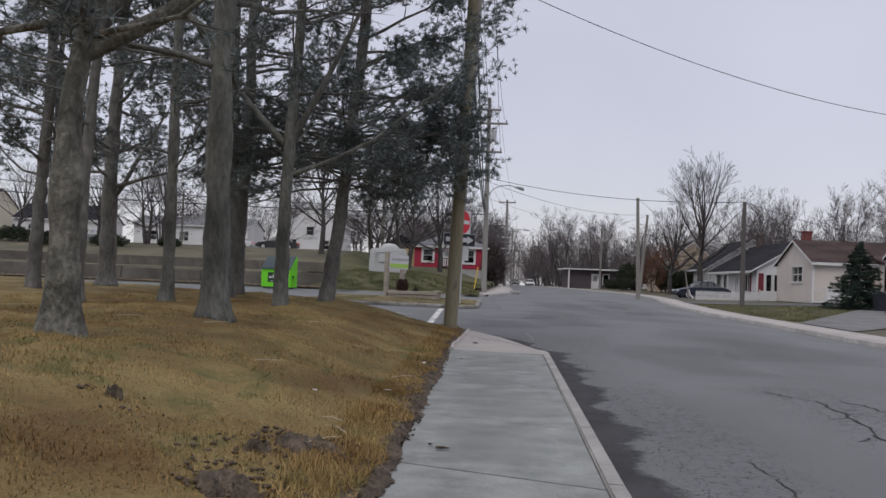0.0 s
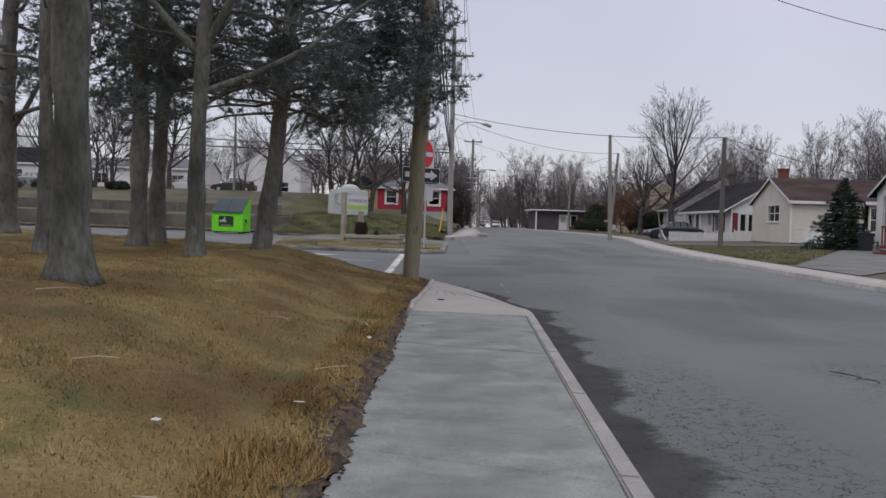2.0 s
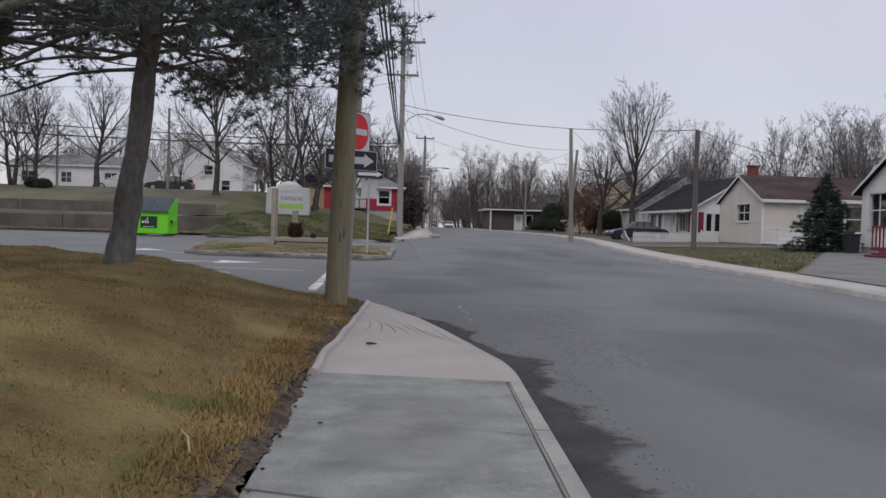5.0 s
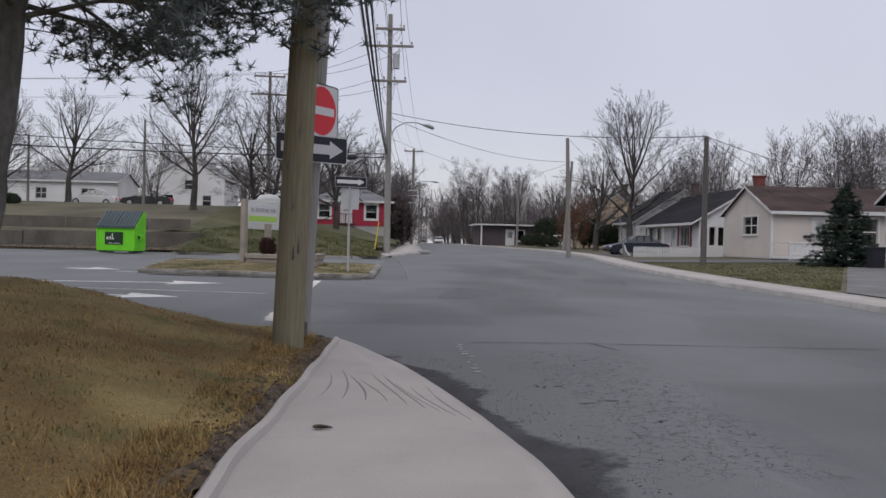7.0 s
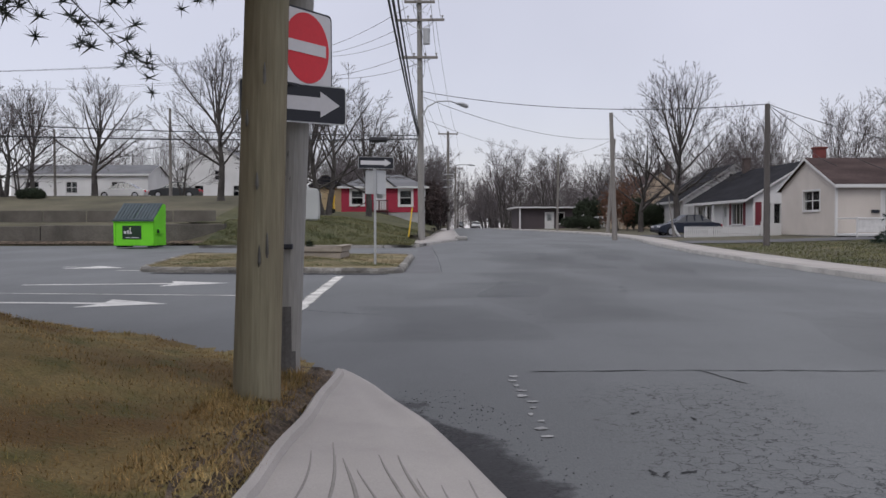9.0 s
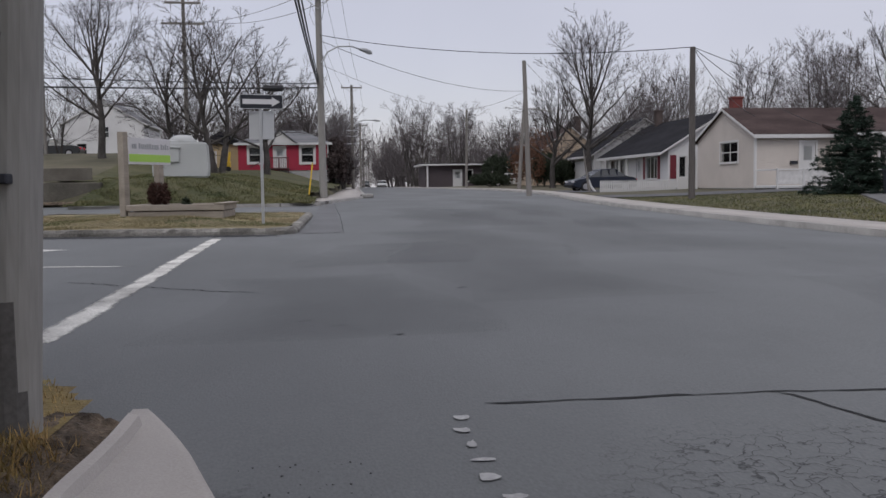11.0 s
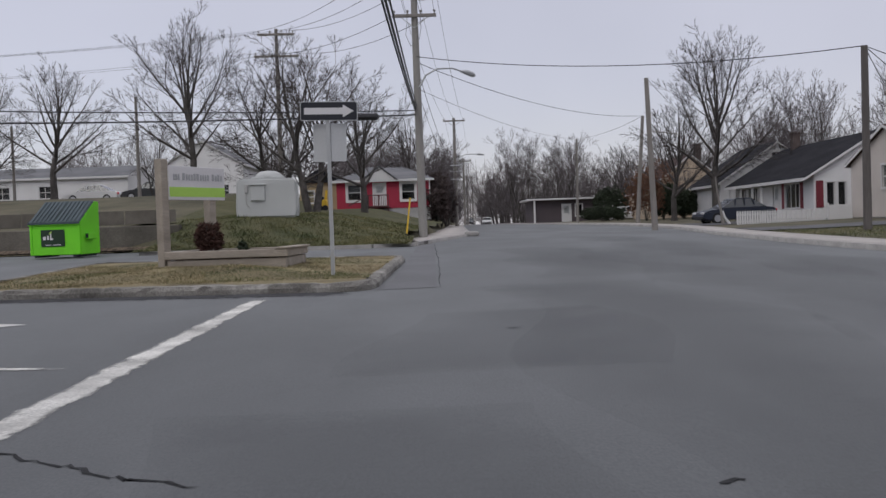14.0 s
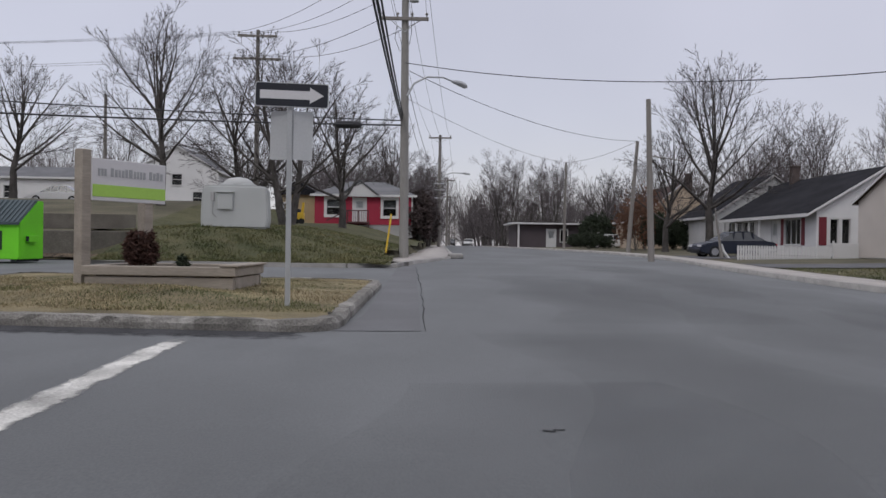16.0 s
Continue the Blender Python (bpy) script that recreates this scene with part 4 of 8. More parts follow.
pole(pose(RP3[0], RP3[1], float(level(RP3[1])) - 0.05), "slim distant pole on the opposite pavement", RP3[2], 0.13, 0.09, POLE_FAR, (0.1, 0))
pole(pose(RP4[0], RP4[1], float(level(RP4[1])) - 0.05), "leaning grey pole behind a garden hedge", RP4[2], 0.16, 0.11, POLE_FAR, (0.55, 0))
st = thing("tree_stake", pose(16.9, 72.4, float(level(72.4))), "leaning pale stake beside the parked car", "stake")
bm = B()
tube(bm, [(0, 0, 0), (-0.15, 0, 1.0), (-0.3, 0.05, 2.0), (-0.35, 0.05, 2.6)], [0.1, 0.06, 0.045, 0.03], 7)
part("stick", bm, POLE_FAR, st)
bm = B()
tube(bm, [(0.35, 0, 0), (0.1, 0, 0.35), (-0.02, 0, 0.75)], [0.08, 0.07, 0.04], 7)
part("prop", bm, TRIM, st)


def cable(a, b, sag, r=0.012, n=14, label="thin black overhead cable"):
    a, b = Vector(a), Vector(b)
    bm = B()
    pts = []
    for k in range(n + 1):
        f = k / n
        p = a.lerp(b, f)
        p.z -= sag * 4 * f * (1 - f)
        pts.append(p)
    tube(bm, pts, r * 0.72, 5)
    return tagged(part("overhead_cable", bm, WIRE), label, "cable", "overhead cables")


zt = lambda p: float(level(p[1])) - 0.05 + p[2]
top1, top2 = (RP1[0] - 0.25, RP1[1], zt(RP1)), (RP2[0], RP2[1], zt(RP2))
top3, top4 = (RP3[0] + 0.1, RP3[1], zt(RP3)), (RP4[0] + 0.55, RP4[1], zt(RP4))
p2 = lambda dx, z: (P2[0] - 0.08 + dx, P2[1] - 0.1, z)
cable(p2(0, 8.65), top2, 0.55, 0.024)
cable(p2(0, 8.4), top4, 0.75, 0.02)
cable(top4, top3, 0.3, 0.016)
cable(p2(0, 7.2), top3, 0.5, 0.014)
cable(top2, (24.5, 66, 4.6), 0.45, 0.02)
cable(top2, (27.5, 64.5, 4.0), 0.4, 0.02)
cable(top2, (36, 63, 5.2), 0.9, 0.02)
cable(top1, (22.5, 84, 4.0), 0.4, 0.014)
# heavy bundle between the near poles and the big one
near_top = lambda dx, z: (0.25 + dx, 22.4, z)
cable(near_top(-0.05, 7.0), p2(-0.06, 6.3), 0.5, 0.05, 30, "thick black telephone cable between poles")
cable(near_top(-0.2, 7.1), p2(-0.1, 6.2), 0.45, 0.042, 30, "thick black telephone cable between poles")
cable(near_top(0.08, 7.15), p2(-0.02, 6.4), 0.55, 0.036, 30, "thick black telephone cable between poles")
for k, dx in enumerate((-0.9, -0.3, 0.3, 0.95)):
    cable(near_top(dx * 0.5, 8.6), p2(dx, 10.4), 0.7, 0.012, 24)
for k, dx in enumerate((-1.2, 0.0, 1.2)):
    cable(near_top(dx * 0.3, 8.9), p2(dx, 12.5), 0.6, 0.012, 24)
pl = lambda dx, z: (-8.8 + dx, 81.8, float(bank_z(-8.8, 82)) - 0.2 + z)
for dx, z, zz in ((-1.1, 11.85, 13.3), (0.0, 11.85, 12.7), (1.1, 11.85, 12.3), (-1.3, 10.4, 10.6), (1.3, 10.4, 10.5)):
    cable(pl(dx, z), p2(dx * 0.6, zz), 0.6, 0.018)
    cable(pl(dx, z), (-60 + dx, 84, z + 1.5), 0.8, 0.012)
p5t = (3.15, 113.6, float(level(113.7)) + 10.8)
for dx in (-0.9, 0.0, 0.9):
    cable(p2(dx, 12.5), (p5t[0] + dx, p5t[1], p5t[2]), 1.0, 0.014, 18)
    cable((p5t[0] + dx, p5t[1], p5t[2]), (5.0 + dx, 150, float(level(150)) + 9.2), 0.8, 0.014)
cable(p2(0.1, 8.0), (3.2, 113.6, float(level(113.7)) + 6.8), 1.2, 0.02)
cable(p2(0.1, 6.9), (3.2, 113.6, float(level(113.7)) + 5.6), 1.0, 0.016)
# low cables across the car park side
cable(p2(-0.1, 6.2), (-42, 51.0, 6.96), 0.5, 0.036, 20)
cable(p2(-0.1, 6.0), (-42, 51.0, 6.05), 0.5, 0.05, 20)
tr = thing("splice_case", pose(-1.7, 64.2, 5.92), "dark splice case hung on a telephone cable", "splice case")
bm = B()
tube(bm, [(-0.55, 0, 0), (-0.45, 0, 0), (0.45, 0, 0), (0.55, 0, 0)], [0.05, 0.16, 0.16, 0.05], 10)
part("shell", bm, WIRE, tr)
# service cable over the street
cable((0.45, 21.75, 8.4), (13.6, 29.6, 6.9), 0.45, 0.014, 20, "black service cable strung across the street")

# ---- bin, island sign, kiosk ----
def dumpster(m):
    ob = thing("dumpster", m, "bright green steel dumpster with a dark ribbed lid", "dumpster")
    W, D, H0, H1 = 1.85, 1.55, 1.22, 1.98
    bm = B()
    prism(bm, [(0, 0.08), (D, 0.08), (D, H1), (D * 0.78, H1), (0, H0)], "x", 0, W)
    bmesh.ops.bevel(bm, geom=bm.edges[:], offset=0.02, segments=2, affect="EDGES")
    body = part("body", bm, DUMP_GREEN, ob)
    for x in (0.02, W - 0.1):
        part("corner_rib", box(B(), x, x + 0.08, -0.03, 0.02, 0.1, H0 - 0.03, 0.01), DUMP_GREEN, body)
    part("top_rim", box(B(), -0.03, W + 0.03, -0.05, 0.02, H0 - 0.09, H0, 0.015), DUMP_GREEN, body)
    for x in (0.12, W - 0.32):
        part("skid", box(B(), x, x + 0.2, 0.05, D - 0.05, 0, 0.1, 0.01), SIGN_BLACK, ob)
    for s, x0 in ((-1, 0.0), (1, W)):
        bm = B()
        a, b = (x0, x0 + 0.14) if s > 0 else (x0 - 0.14, x0)
        box(bm, a, b, 0.35, 0.95, 0.62, 0.84, 0.02)
        part("fork_pocket", bm, DUMP_GREEN, ob)
        part("pocket_shadow", box(B(), a + 0.02, b - 0.02, 0.345, 0.36, 0.65, 0.81), SIGN_BLACK, ob)
    slope = math.atan2(H1 - H0, D * 0.78)
    L = math.hypot(H1 - H0, D * 0.78)
    for k in range(2):
        bm = B()
        box(bm, 0.01 + k * W / 2, W / 2 - 0.01 + k * W / 2, -0.08, L, 0.0, 0.035, 0.01)
        lid = part("lid", bm, LID, ob)
        lid.matrix_basis = pose(0, 0, H0 + 0.012, math.degrees(slope), 0, 0)
        for j in range(6):
            x = 0.09 + k * W / 2 + j * 0.147
            part("lid_rib", box(B(), x, x + 0.06, -0.03, L - 0.06, 0.035, 0.07, 0.012), LID, lid)
    part("lid_lip", box(B(), -0.01, W + 0.01, -0.1, -0.05, H0 - 0.05, H0 + 0.04, 0.01), LID, ob)
    panel = part("panel", box(B(), 0.42, 1.28, -0.022, 0.0, 0.38, 0.98, 0.005), DUMP_DARK, ob, "dark green advertising panel")
    # plain pale marks stand for the emblem
    for a, b, c, d in ((0.5, 0.6, 0.62, 0.74), (0.65, 0.71, 0.62, 0.78), (0.75, 0.86, 0.62, 0.68), (0.76, 0.8, 0.68, 0.86)):
        part("emblem_bar", box(B(), a, b, -0.028, -0.023, c, d), SIGN_WHITE, panel)
    part("leaf_mark", prism(B(), [(0.72, 0.8), (0.79, 0.84), (0.84, 0.93), (0.75, 0.9)], "y", -0.028, -0.023), LIME, panel)
    for a, b in ((0.58, 0.78), (0.84, 1.15)):
        part("text_bar", box(B(), a, b, -0.028, -0.023, 0.43, 0.455), SIGN_WHITE, panel)
    return ob


dumpster(pose(-13.1, 55.4, float(road_z(55.4)) + 0.05, 0, 0, -3))

sb = thing("street_sign_board", pose(-3.62, 40.25, float(level(40.3)) - 0.05, 0, 0, 61), "white sign with a lime band on two silvered posts", "sign")
for x, h in ((-0.02, 2.15), (1.2, 1.75)):
    bm = B()
    box(bm, x - 0.085, x + 0.085, -0.085, 0.085, 0, h, 0.012)
    part("post", bm, TIMBER, sb)
panel = part("panel", box(B(), 0.05, 1.52, -0.11, -0.075, 1.4, 2.03, 0.008), SIGN_WHITE, sb, "white painted board")
part("lime_band", box(B(), 0.06, 1.51, -0.117, -0.111, 1.46, 1.64), LIME, panel)
x = 0.16
for k, w in enumerate((0.07, 0.07, 0.07, 0, 0.1, 0.08, 0.08, 0.08, 0.09, 0.11, 0.08, 0.07, 0.08, 0.08, 0, 0.1, 0.08, 0.1, 0.08)):
    if w:
        part("letter_bar", box(B(), x, x + w * 0.55, -0.117, -0.111, 1.77, 1.9 - (0.0 if w > 0.085 else 0.02)), mat("sign_grey_ink", (0.34, 0.35, 0.36), 0.6, 0.1, 5, 20, 0), panel)
    x += (w or 0.07) * 0.84

pb = thing("timber_planter", pose(-3.56, 40.0, float(level(40.2)) + 0.1, 0, 0, -2.5), "long low planter of stacked silvered timbers", "planter")
for z in (0.0, 0.152):
    dx = 0.0 if z else 0.035
    for (x0, x1, y0, y1) in ((0, 2.25, 0, 0.15), (0, 2.25, 1.75, 1.9), (0.0, 0.15, 0.16, 1.74), (2.1, 2.25, 0.16, 1.74)):
        part("timber", box(B(), x0 + dx, x1 - dx, y0 + dx, y1 - dx if y1 > 1.8 else y1, z - (0.1 if not z else 0.0), z + (0.135 if not z else 0.14), 0.014), TIMBER, pb)
part("capping", box(B(), 2.02, 2.3, -0.02, 1.92, 0.294, 0.325, 0.01), TIMBER, pb)
part("soil", box(B(), 0.15, 2.08, 0.15, 1.75, -0.05, 0.23, 0.03), SOIL, pb, "dark bare soil")

kx, ky = -7.35, 62.5
kiosk = thing("utility_kiosk", pose(kx, ky, float(bank_z(kx + 1, ky)) - 0.02, 0, 0, 6), "white weathered utility kiosk with a domed roof vent", "kiosk")
bm = B()
prism(bm, [(0, 0), (2.55, 0), (2.62, 0.4), (2.55, 1.66), (2.35, 1.72), (0.2, 1.72), (0.02, 1.62), (-0.04, 0.4)], "y", 0, 1.9)
bmesh.ops.bevel(bm, geom=bm.edges[:], offset=0.07, segments=3, affect="EDGES")
kb = part("casing", bm, BOX_WHITE, kiosk)
part("hatch", box(B(), 0.62, 1.22, -0.1, 0.02, 0.75, 1.42, 0.03), BOX_WHITE, kiosk)
part("hatch_hood", box(B(), 0.56, 1.28, -0.16, 0.0, 1.42, 1.48, 0.02), BOX_WHITE, kiosk)
part("cable_gland", box(B(), 0.36, 0.5, -0.07, 0.02, 1.1, 1.45, 0.02), FOUNDATION, kiosk, "grey fitting")
bm = B()
tube(bm, [(0.43, -0.03, 1.1), (0.43, -0.03, 0.6), (0.6, -0.03, 0.45)], 0.018, 6)
part("conduit", bm, FOUNDATION, kiosk)
bm = B()
tube(bm, [(1.35, 0.9, 1.68), (1.35, 0.9, 1.86), (1.35, 0.9, 1.98), (1.35, 0.9, 2.06), (1.35, 0.9, 2.1)], [0.62, 0.62, 0.5, 0.36, 0.1], 20)
part("vent_dome", bm, BOX_WHITE, kiosk, "grey metal vent dome", smooth=True)
part("vent_collar", box(B(), 0.65, 2.05, 0.3, 1.5, 1.7, 1.82, 0.04), BOX_WHITE, kiosk)


# ---- houses ----
class Frame:
    """A wall's own axes inside a house: along, outward, up."""

    def __init__(self, origin, along, out):
        self.o, self.u, self.n = Vector(origin), Vector(along), Vector(out)

    def box(self, bm, u0, u1, w0, w1, z0, z1):
        vs = [bm.verts.new(self.o + self.u * u + self.n * w + Vector((0, 0, z))) for z in (z0, z1) for w in (w0, w1) for u in (u0, u1)]
        for q in ((0, 2, 3, 1), (4, 5, 7, 6), (0, 1, 5, 4), (2, 6, 7, 3), (0, 4, 6, 2), (1, 3, 7, 5)):
            bm.faces.new([vs[i] for i in q])
        return bm

    def poly(self, bm, pts, w0, w1):
        lo = [bm.verts.new(self.o + self.u * u + self.n * w0 + Vector((0, 0, z))) for u, z in pts]
        hi = [bm.verts.new(self.o + self.u * u + self.n * w1 + Vector((0, 0, z))) for u, z in pts]
        bm.faces.new(lo)
        bm.faces.new(hi[::-1])
        for i in range(len(pts)):
            j = (i + 1) % len(pts)
            bm.faces.new((lo[i], lo[j], hi[j], hi[i]))
        return bm


def fixed(bm):
    bmesh.ops.recalc_face_normals(bm, faces=bm.faces[:])
    return bm


def window(house, fr, u0, u1, z0, z1, cols, rows, trim, case=0.1, curtain=False, shutters=None):
    bm = B()
    fr.box(bm, u0 - case, u0, -0.02, 0.035, z0 - case, z1 + case)
    fr.box(bm, u1, u1 + case, -0.02, 0.035, z0 - case, z1 + case)
    fr.box(bm, u0, u1, -0.02, 0.035, z1, z1 + case)
    w = part("window", fixed(bm), trim, house)
    part("sill", fixed(fr.box(B(), u0 - case * 0.6, u1 + case * 0.6, -0.02, 0.075, z0 - case, z0)), trim, w)
    bm = B()
    t = 0.028
    for k in range(cols + 1):
        u = u0 + (u1 - u0) * k / cols
        fr.box(bm, max(u0, u - t), min(u1, u + t), -0.09, -0.045, z0, z1)
    for k in range(rows + 1):
        z = z0 + (z1 - z0) * k / rows
        fr.box(bm, u0, u1, -0.088, -0.047, max(z0, z - t), min(z1, z + t))
    part("sash", fixed(bm), trim, w)
    for c in range(cols):
        a, b = u0 + (u1 - u0) * c / cols, u0 + (u1 - u0) * (c + 1) / cols
        g = part("pane", fixed(fr.box(B(), a, b, -0.075, -0.067, z0, z1)), GLASS, w)
        g.visible_shadow = False
    if curtain:
        part("curtain", fixed(fr.box(B(), u0, u1, -0.2, -0.17, z0 + (z1 - z0) * 0.45, z1)), CURTAIN, w)
    if shutters:
        for a in (u0 - case - 0.42, u1 + case + 0.02):
            part("shutter", fixed(fr.box(B(), a, a + 0.4, 0.0, 0.04, z0 - 0.05, z1 + 0.05)), shutters, w)
    return w


def door(house, fr, u0, u1, z0, z1, trim, leaf, glazed=True):
    bm = B()
    fr.box(bm, u0 - 0.1, u0, -0.02, 0.04, z0, z1 + 0.1)
    fr.box(bm, u1, u1 + 0.1, -0.02, 0.04, z0, z1 + 0.1)
    fr.box(bm, u0, u1, -0.02, 0.04, z1, z1 + 0.1)
    d = part("door", fixed(bm), trim, house)
    part("leaf", fixed(fr.box(B(), u0, u1, -0.1, -0.05, z0, z1)), leaf, d)
    if glazed:
        part("pane", fixed(fr.box(B(), u0 + 0.2, u1 - 0.2, -0.06, -0.04, z0 + 1.1, z1 - 0.2)), GLASS, d)
    part("knob", fixed(fr.box(B(), u1 - 0.13, u1 - 0.08, -0.05, 0.0, z0 + 0.95, z0 + 1.02)), STEEL, d)
    return d


def wall(house, fr, length, z0, z1, material, holes=(), gable=0.0, thick=0.2, apex=None):
    """A wall with its openings cut through; a gable rises over it when asked."""
    e0 = thick if abs(fr.u.y) > 0.5 and length > 2 else 0.0
    us = sorted({e0, length - e0, *[h[0] for h in holes], *[h[1] for h in holes]})
    zs = sorted({z0, z1, *[h[2] for h in holes], *[h[3] for h in holes]})
    bm = B()
    for a, b in zip(us, us[1:]):
        for c, d in zip(zs, zs[1:]):
            mu, mz = (a + b) / 2, (c + d) / 2
            if not any(h[0] < mu < h[1] and h[2] < mz < h[3] for h in holes):
                fr.box(bm, a, b, -thick, 0, c, d)
    if gable:
        fr.poly(bm, [(0, z1), (length, z1), (apex if apex is not None else length / 2, z1 + gable)], -thick, 0)
    bmesh.ops.remove_doubles(bm, verts=bm.verts[:], dist=0.0005)
    inner = {}
    for f in bm.faces:
        inner.setdefault(tuple(sorted(id(v) for v in f.verts)), []).append(f)
    bmesh.ops.delete(bm, geom=[f for fs in inner.values() if len(fs) > 1 for f in fs], context="FACES_ONLY")
    return part("wall", fixed(bm), material, house)


def gable_roof(house, x0, x1, y0, y1, ze, rise, axis, material, over=0.35, thick=0.14, trim=None):
    """Two slabs that meet in a ridge along the given axis."""
    trim = trim or TRIM
    if axis == "x":
        mid = (y0 + y1) / 2
        k = rise / (mid - y0)
        prof = [((y0 - over, ze - over * k), (mid, ze + rise)), ((mid, ze + rise), (y1 + over, ze - over * k))]
        a, b = x0 - over * 0.6, x1 + over * 0.6
    else:
        mid = (x0 + x1) / 2
        k = rise / (mid - x0)
        prof = [((x0 - over, ze - over * k), (mid, ze + rise)), ((mid, ze + rise), (x1 + over, ze - over * k))]
        a, b = y0 - over * 0.6, y1 + over * 0.6
    other = "x" if axis == "x" else "y"
    for (p, q) in prof:
        bm = B()
        prism(bm, [p, q, (q[0], q[1] + thick), (p[0], p[1] + thick)], other, a, b)
        r = part("roof", bm, material, house)
        lowp = p if p[1] < q[1] else q
        s = -1 if lowp is p else 1
        bm = B()
        prism(bm, [(lowp[0], lowp[1] - 0.05), (lowp[0] + s * 0.03, lowp[1] - 0.05), (lowp[0] + s * 0.03, lowp[1] + thick), (lowp[0], lowp[1] + thick)], other, a, b)
        part("fascia", bm, trim, r)
        for e in (a, b):
            bm = B()
            prism(bm, [(p[0], p[1] - 0.02), (q[0], q[1] - 0.02), (q[0], q[1] + thick * 0.8), (p[0], p[1] + thick * 0.8)], other, e - 0.025 if e == a else e + 0.0, e if e == a else e + 0.025)
            part("bargeboard", bm, trim, r)


def interior(house, x0, x1, y0, y1, z0, z1):
    bm = B()
    box(bm, x0 + 0.9, x1 - 0.9, y0 + 0.9, y1 - 0.9, z0, z1)
    part("inner_core", bm, DARK_ROOM, house)


def chimney(house, x, y, z0, z1, w, d, material):
    bm = B()
    box(bm, x - w / 2, x + w / 2, y - d / 2, y + d / 2, z0, z1, 0.015)
    c = part("chimney", bm, material, house)
    part("chimney_cap", box(B(), x - w / 2 - 0.06, x + w / 2 + 0.06, y - d / 2 - 0.06, y + d / 2 + 0.06, z1 - 0.02, z1 + 0.1, 0.02), material, c)


FRONT = lambda x0, y0: Frame((x0, y0, 0), (1, 0, 0), (0, -1, 0))
LEFT = lambda x0, y1: Frame((x0, y1, 0), (0, -1, 0), (-1, 0, 0))
RIGHT = lambda x1, y0: Frame((x1, y0, 0), (0, 1, 0), (1, 0, 0))
BACK = lambda x1, y1: Frame((x1, y1, 0), (-1, 0, 0), (0, 1, 0))

# beige bungalow, gable end to the street
hz = 0.3
h = thing("beige_bungalow", pose(23.3, 63.5, hz), "beige clapboard bungalow with a brown shingle roof", "house", "houses")
D, W, E = 7.5, 13.0, 3.1
wl_ = LEFT(0, D)
hole = (3.3, 5.5, 1.75, 2.85)
wall(h, wl_, D, 0.3, E, S_BEIGE, [hole], 1.6)
window(h, wl_, *hole, 2, 2, TRIM, 0.1)
fr = FRONT(0, 0)
holes = [(2.55, 3.4, 0.65, 2.7)]
wall(h, fr, 4.4, 0.3, E, S_BEIGE, holes)
door(h, fr, 2.55, 3.4, 0.65, 2.7, TRIM, TRIM)
part("mail_box", fixed(fr.box(B(), 1.95, 2.35, 0.0, 0.12, 1.55, 1.72)), SIGN_BLACK, h)
fr2 = FRONT(4.4, -1.2)
holes = [(0.35, 1.4, 1.2, 2.75), (1.9, 3.4, 1.2, 2.75), (5.2, 6.6, 1.2, 2.75)]
wall(h, fr2, W - 4.4, 0.3, E - 0.05, S_BEIGE, holes)
window(h, fr2, *holes[0], 1, 2, TRIM)
window(h, fr2, *holes[1], 2, 1, TRIM)
window(h, fr2, *holes[2], 2, 1, TRIM)
wall(h, Frame((4.4, 0, 0), (0, -1, 0), (-1, 0, 0)), 1.2, 0.3, E - 0.05, S_BEIGE)
wall(h, RIGHT(W, 0), D, 0.3, E, S_BEIGE, (), 1.6)
wall(h, BACK(W, D), W, 0.3, E, S_BEIGE)
interior(h, 0, W, 0, D, 0.3, E)
part("foundation", box(B(), 0.04, W - 0.04, 0.04, D - 0.04, -0.4, 0.3), FOUNDATION, h)
part("corner_board", box(B(), -0.02, 0.1, -0.02, 0.1, 0.3, E), TRIM, h)
gable_roof(h, 0, W, 0, D, E, 1.6, "x", SHINGLE_BROWN, 0.3)
bm = B()
prism(bm, [(-1.6, E - 0.1), (-1.6, E + 0.04), (0.8, E + 0.62), (0.8, E + 0.45)], "x", 4.2, W + 0.2)
part("roof", bm, SHINGLE_BROWN, h)
part("fascia", box(B(), 4.2, W + 0.2, -1.64, -1.6, E - 0.17, E + 0.04), TRIM, h)
chimney(h, 1.35, 5.2, E + 0.6, E + 2.4, 0.62, 0.5, BRICK_RED)
chimney(h, 9.5, D / 2 - 0.8, E + 1.0, E + 1.7, 0.16, 0.16, SIGN_BLACK)

dk = thing("garden_deck", pose(23.25, 61.2, 0.3), "white railed wooden deck against a beige house", "deck")
part("platform", box(B(), 0.1, 4.3, 0.0, 2.25, 0.3, 0.44, 0.02), TRIM, dk)
part("top_rail", box(B(), 0.1, 4.3, 0.0, 0.08, 1.2, 1.28, 0.01), TRIM, dk)
part("panel", box(B(), 0.15, 4.25, 0.03, 0.05, 0.5, 1.18), mat("pale_lattice", (0.62, 0.61, 0.6), 0.7, 0.12, 40, 30, 0.1), dk)
part("side_rail", box(B(), 0.1, 0.18, 0.1, 2.2, 1.2, 1.28, 0.01), TRIM, dk)
for x in (0.1, 1.5, 2.9, 4.22):
    part("post", box(B(), x, x + 0.09, -0.01, 0.08, 0.0, 1.32, 0.01), TRIM, dk)
for x in (0.3, 2.0, 3.7):
    part("footing", box(B(), x, x + 0.45, 0.05, 0.4, -0.15, 0.3, 0.05), BOX_WHITE, dk)

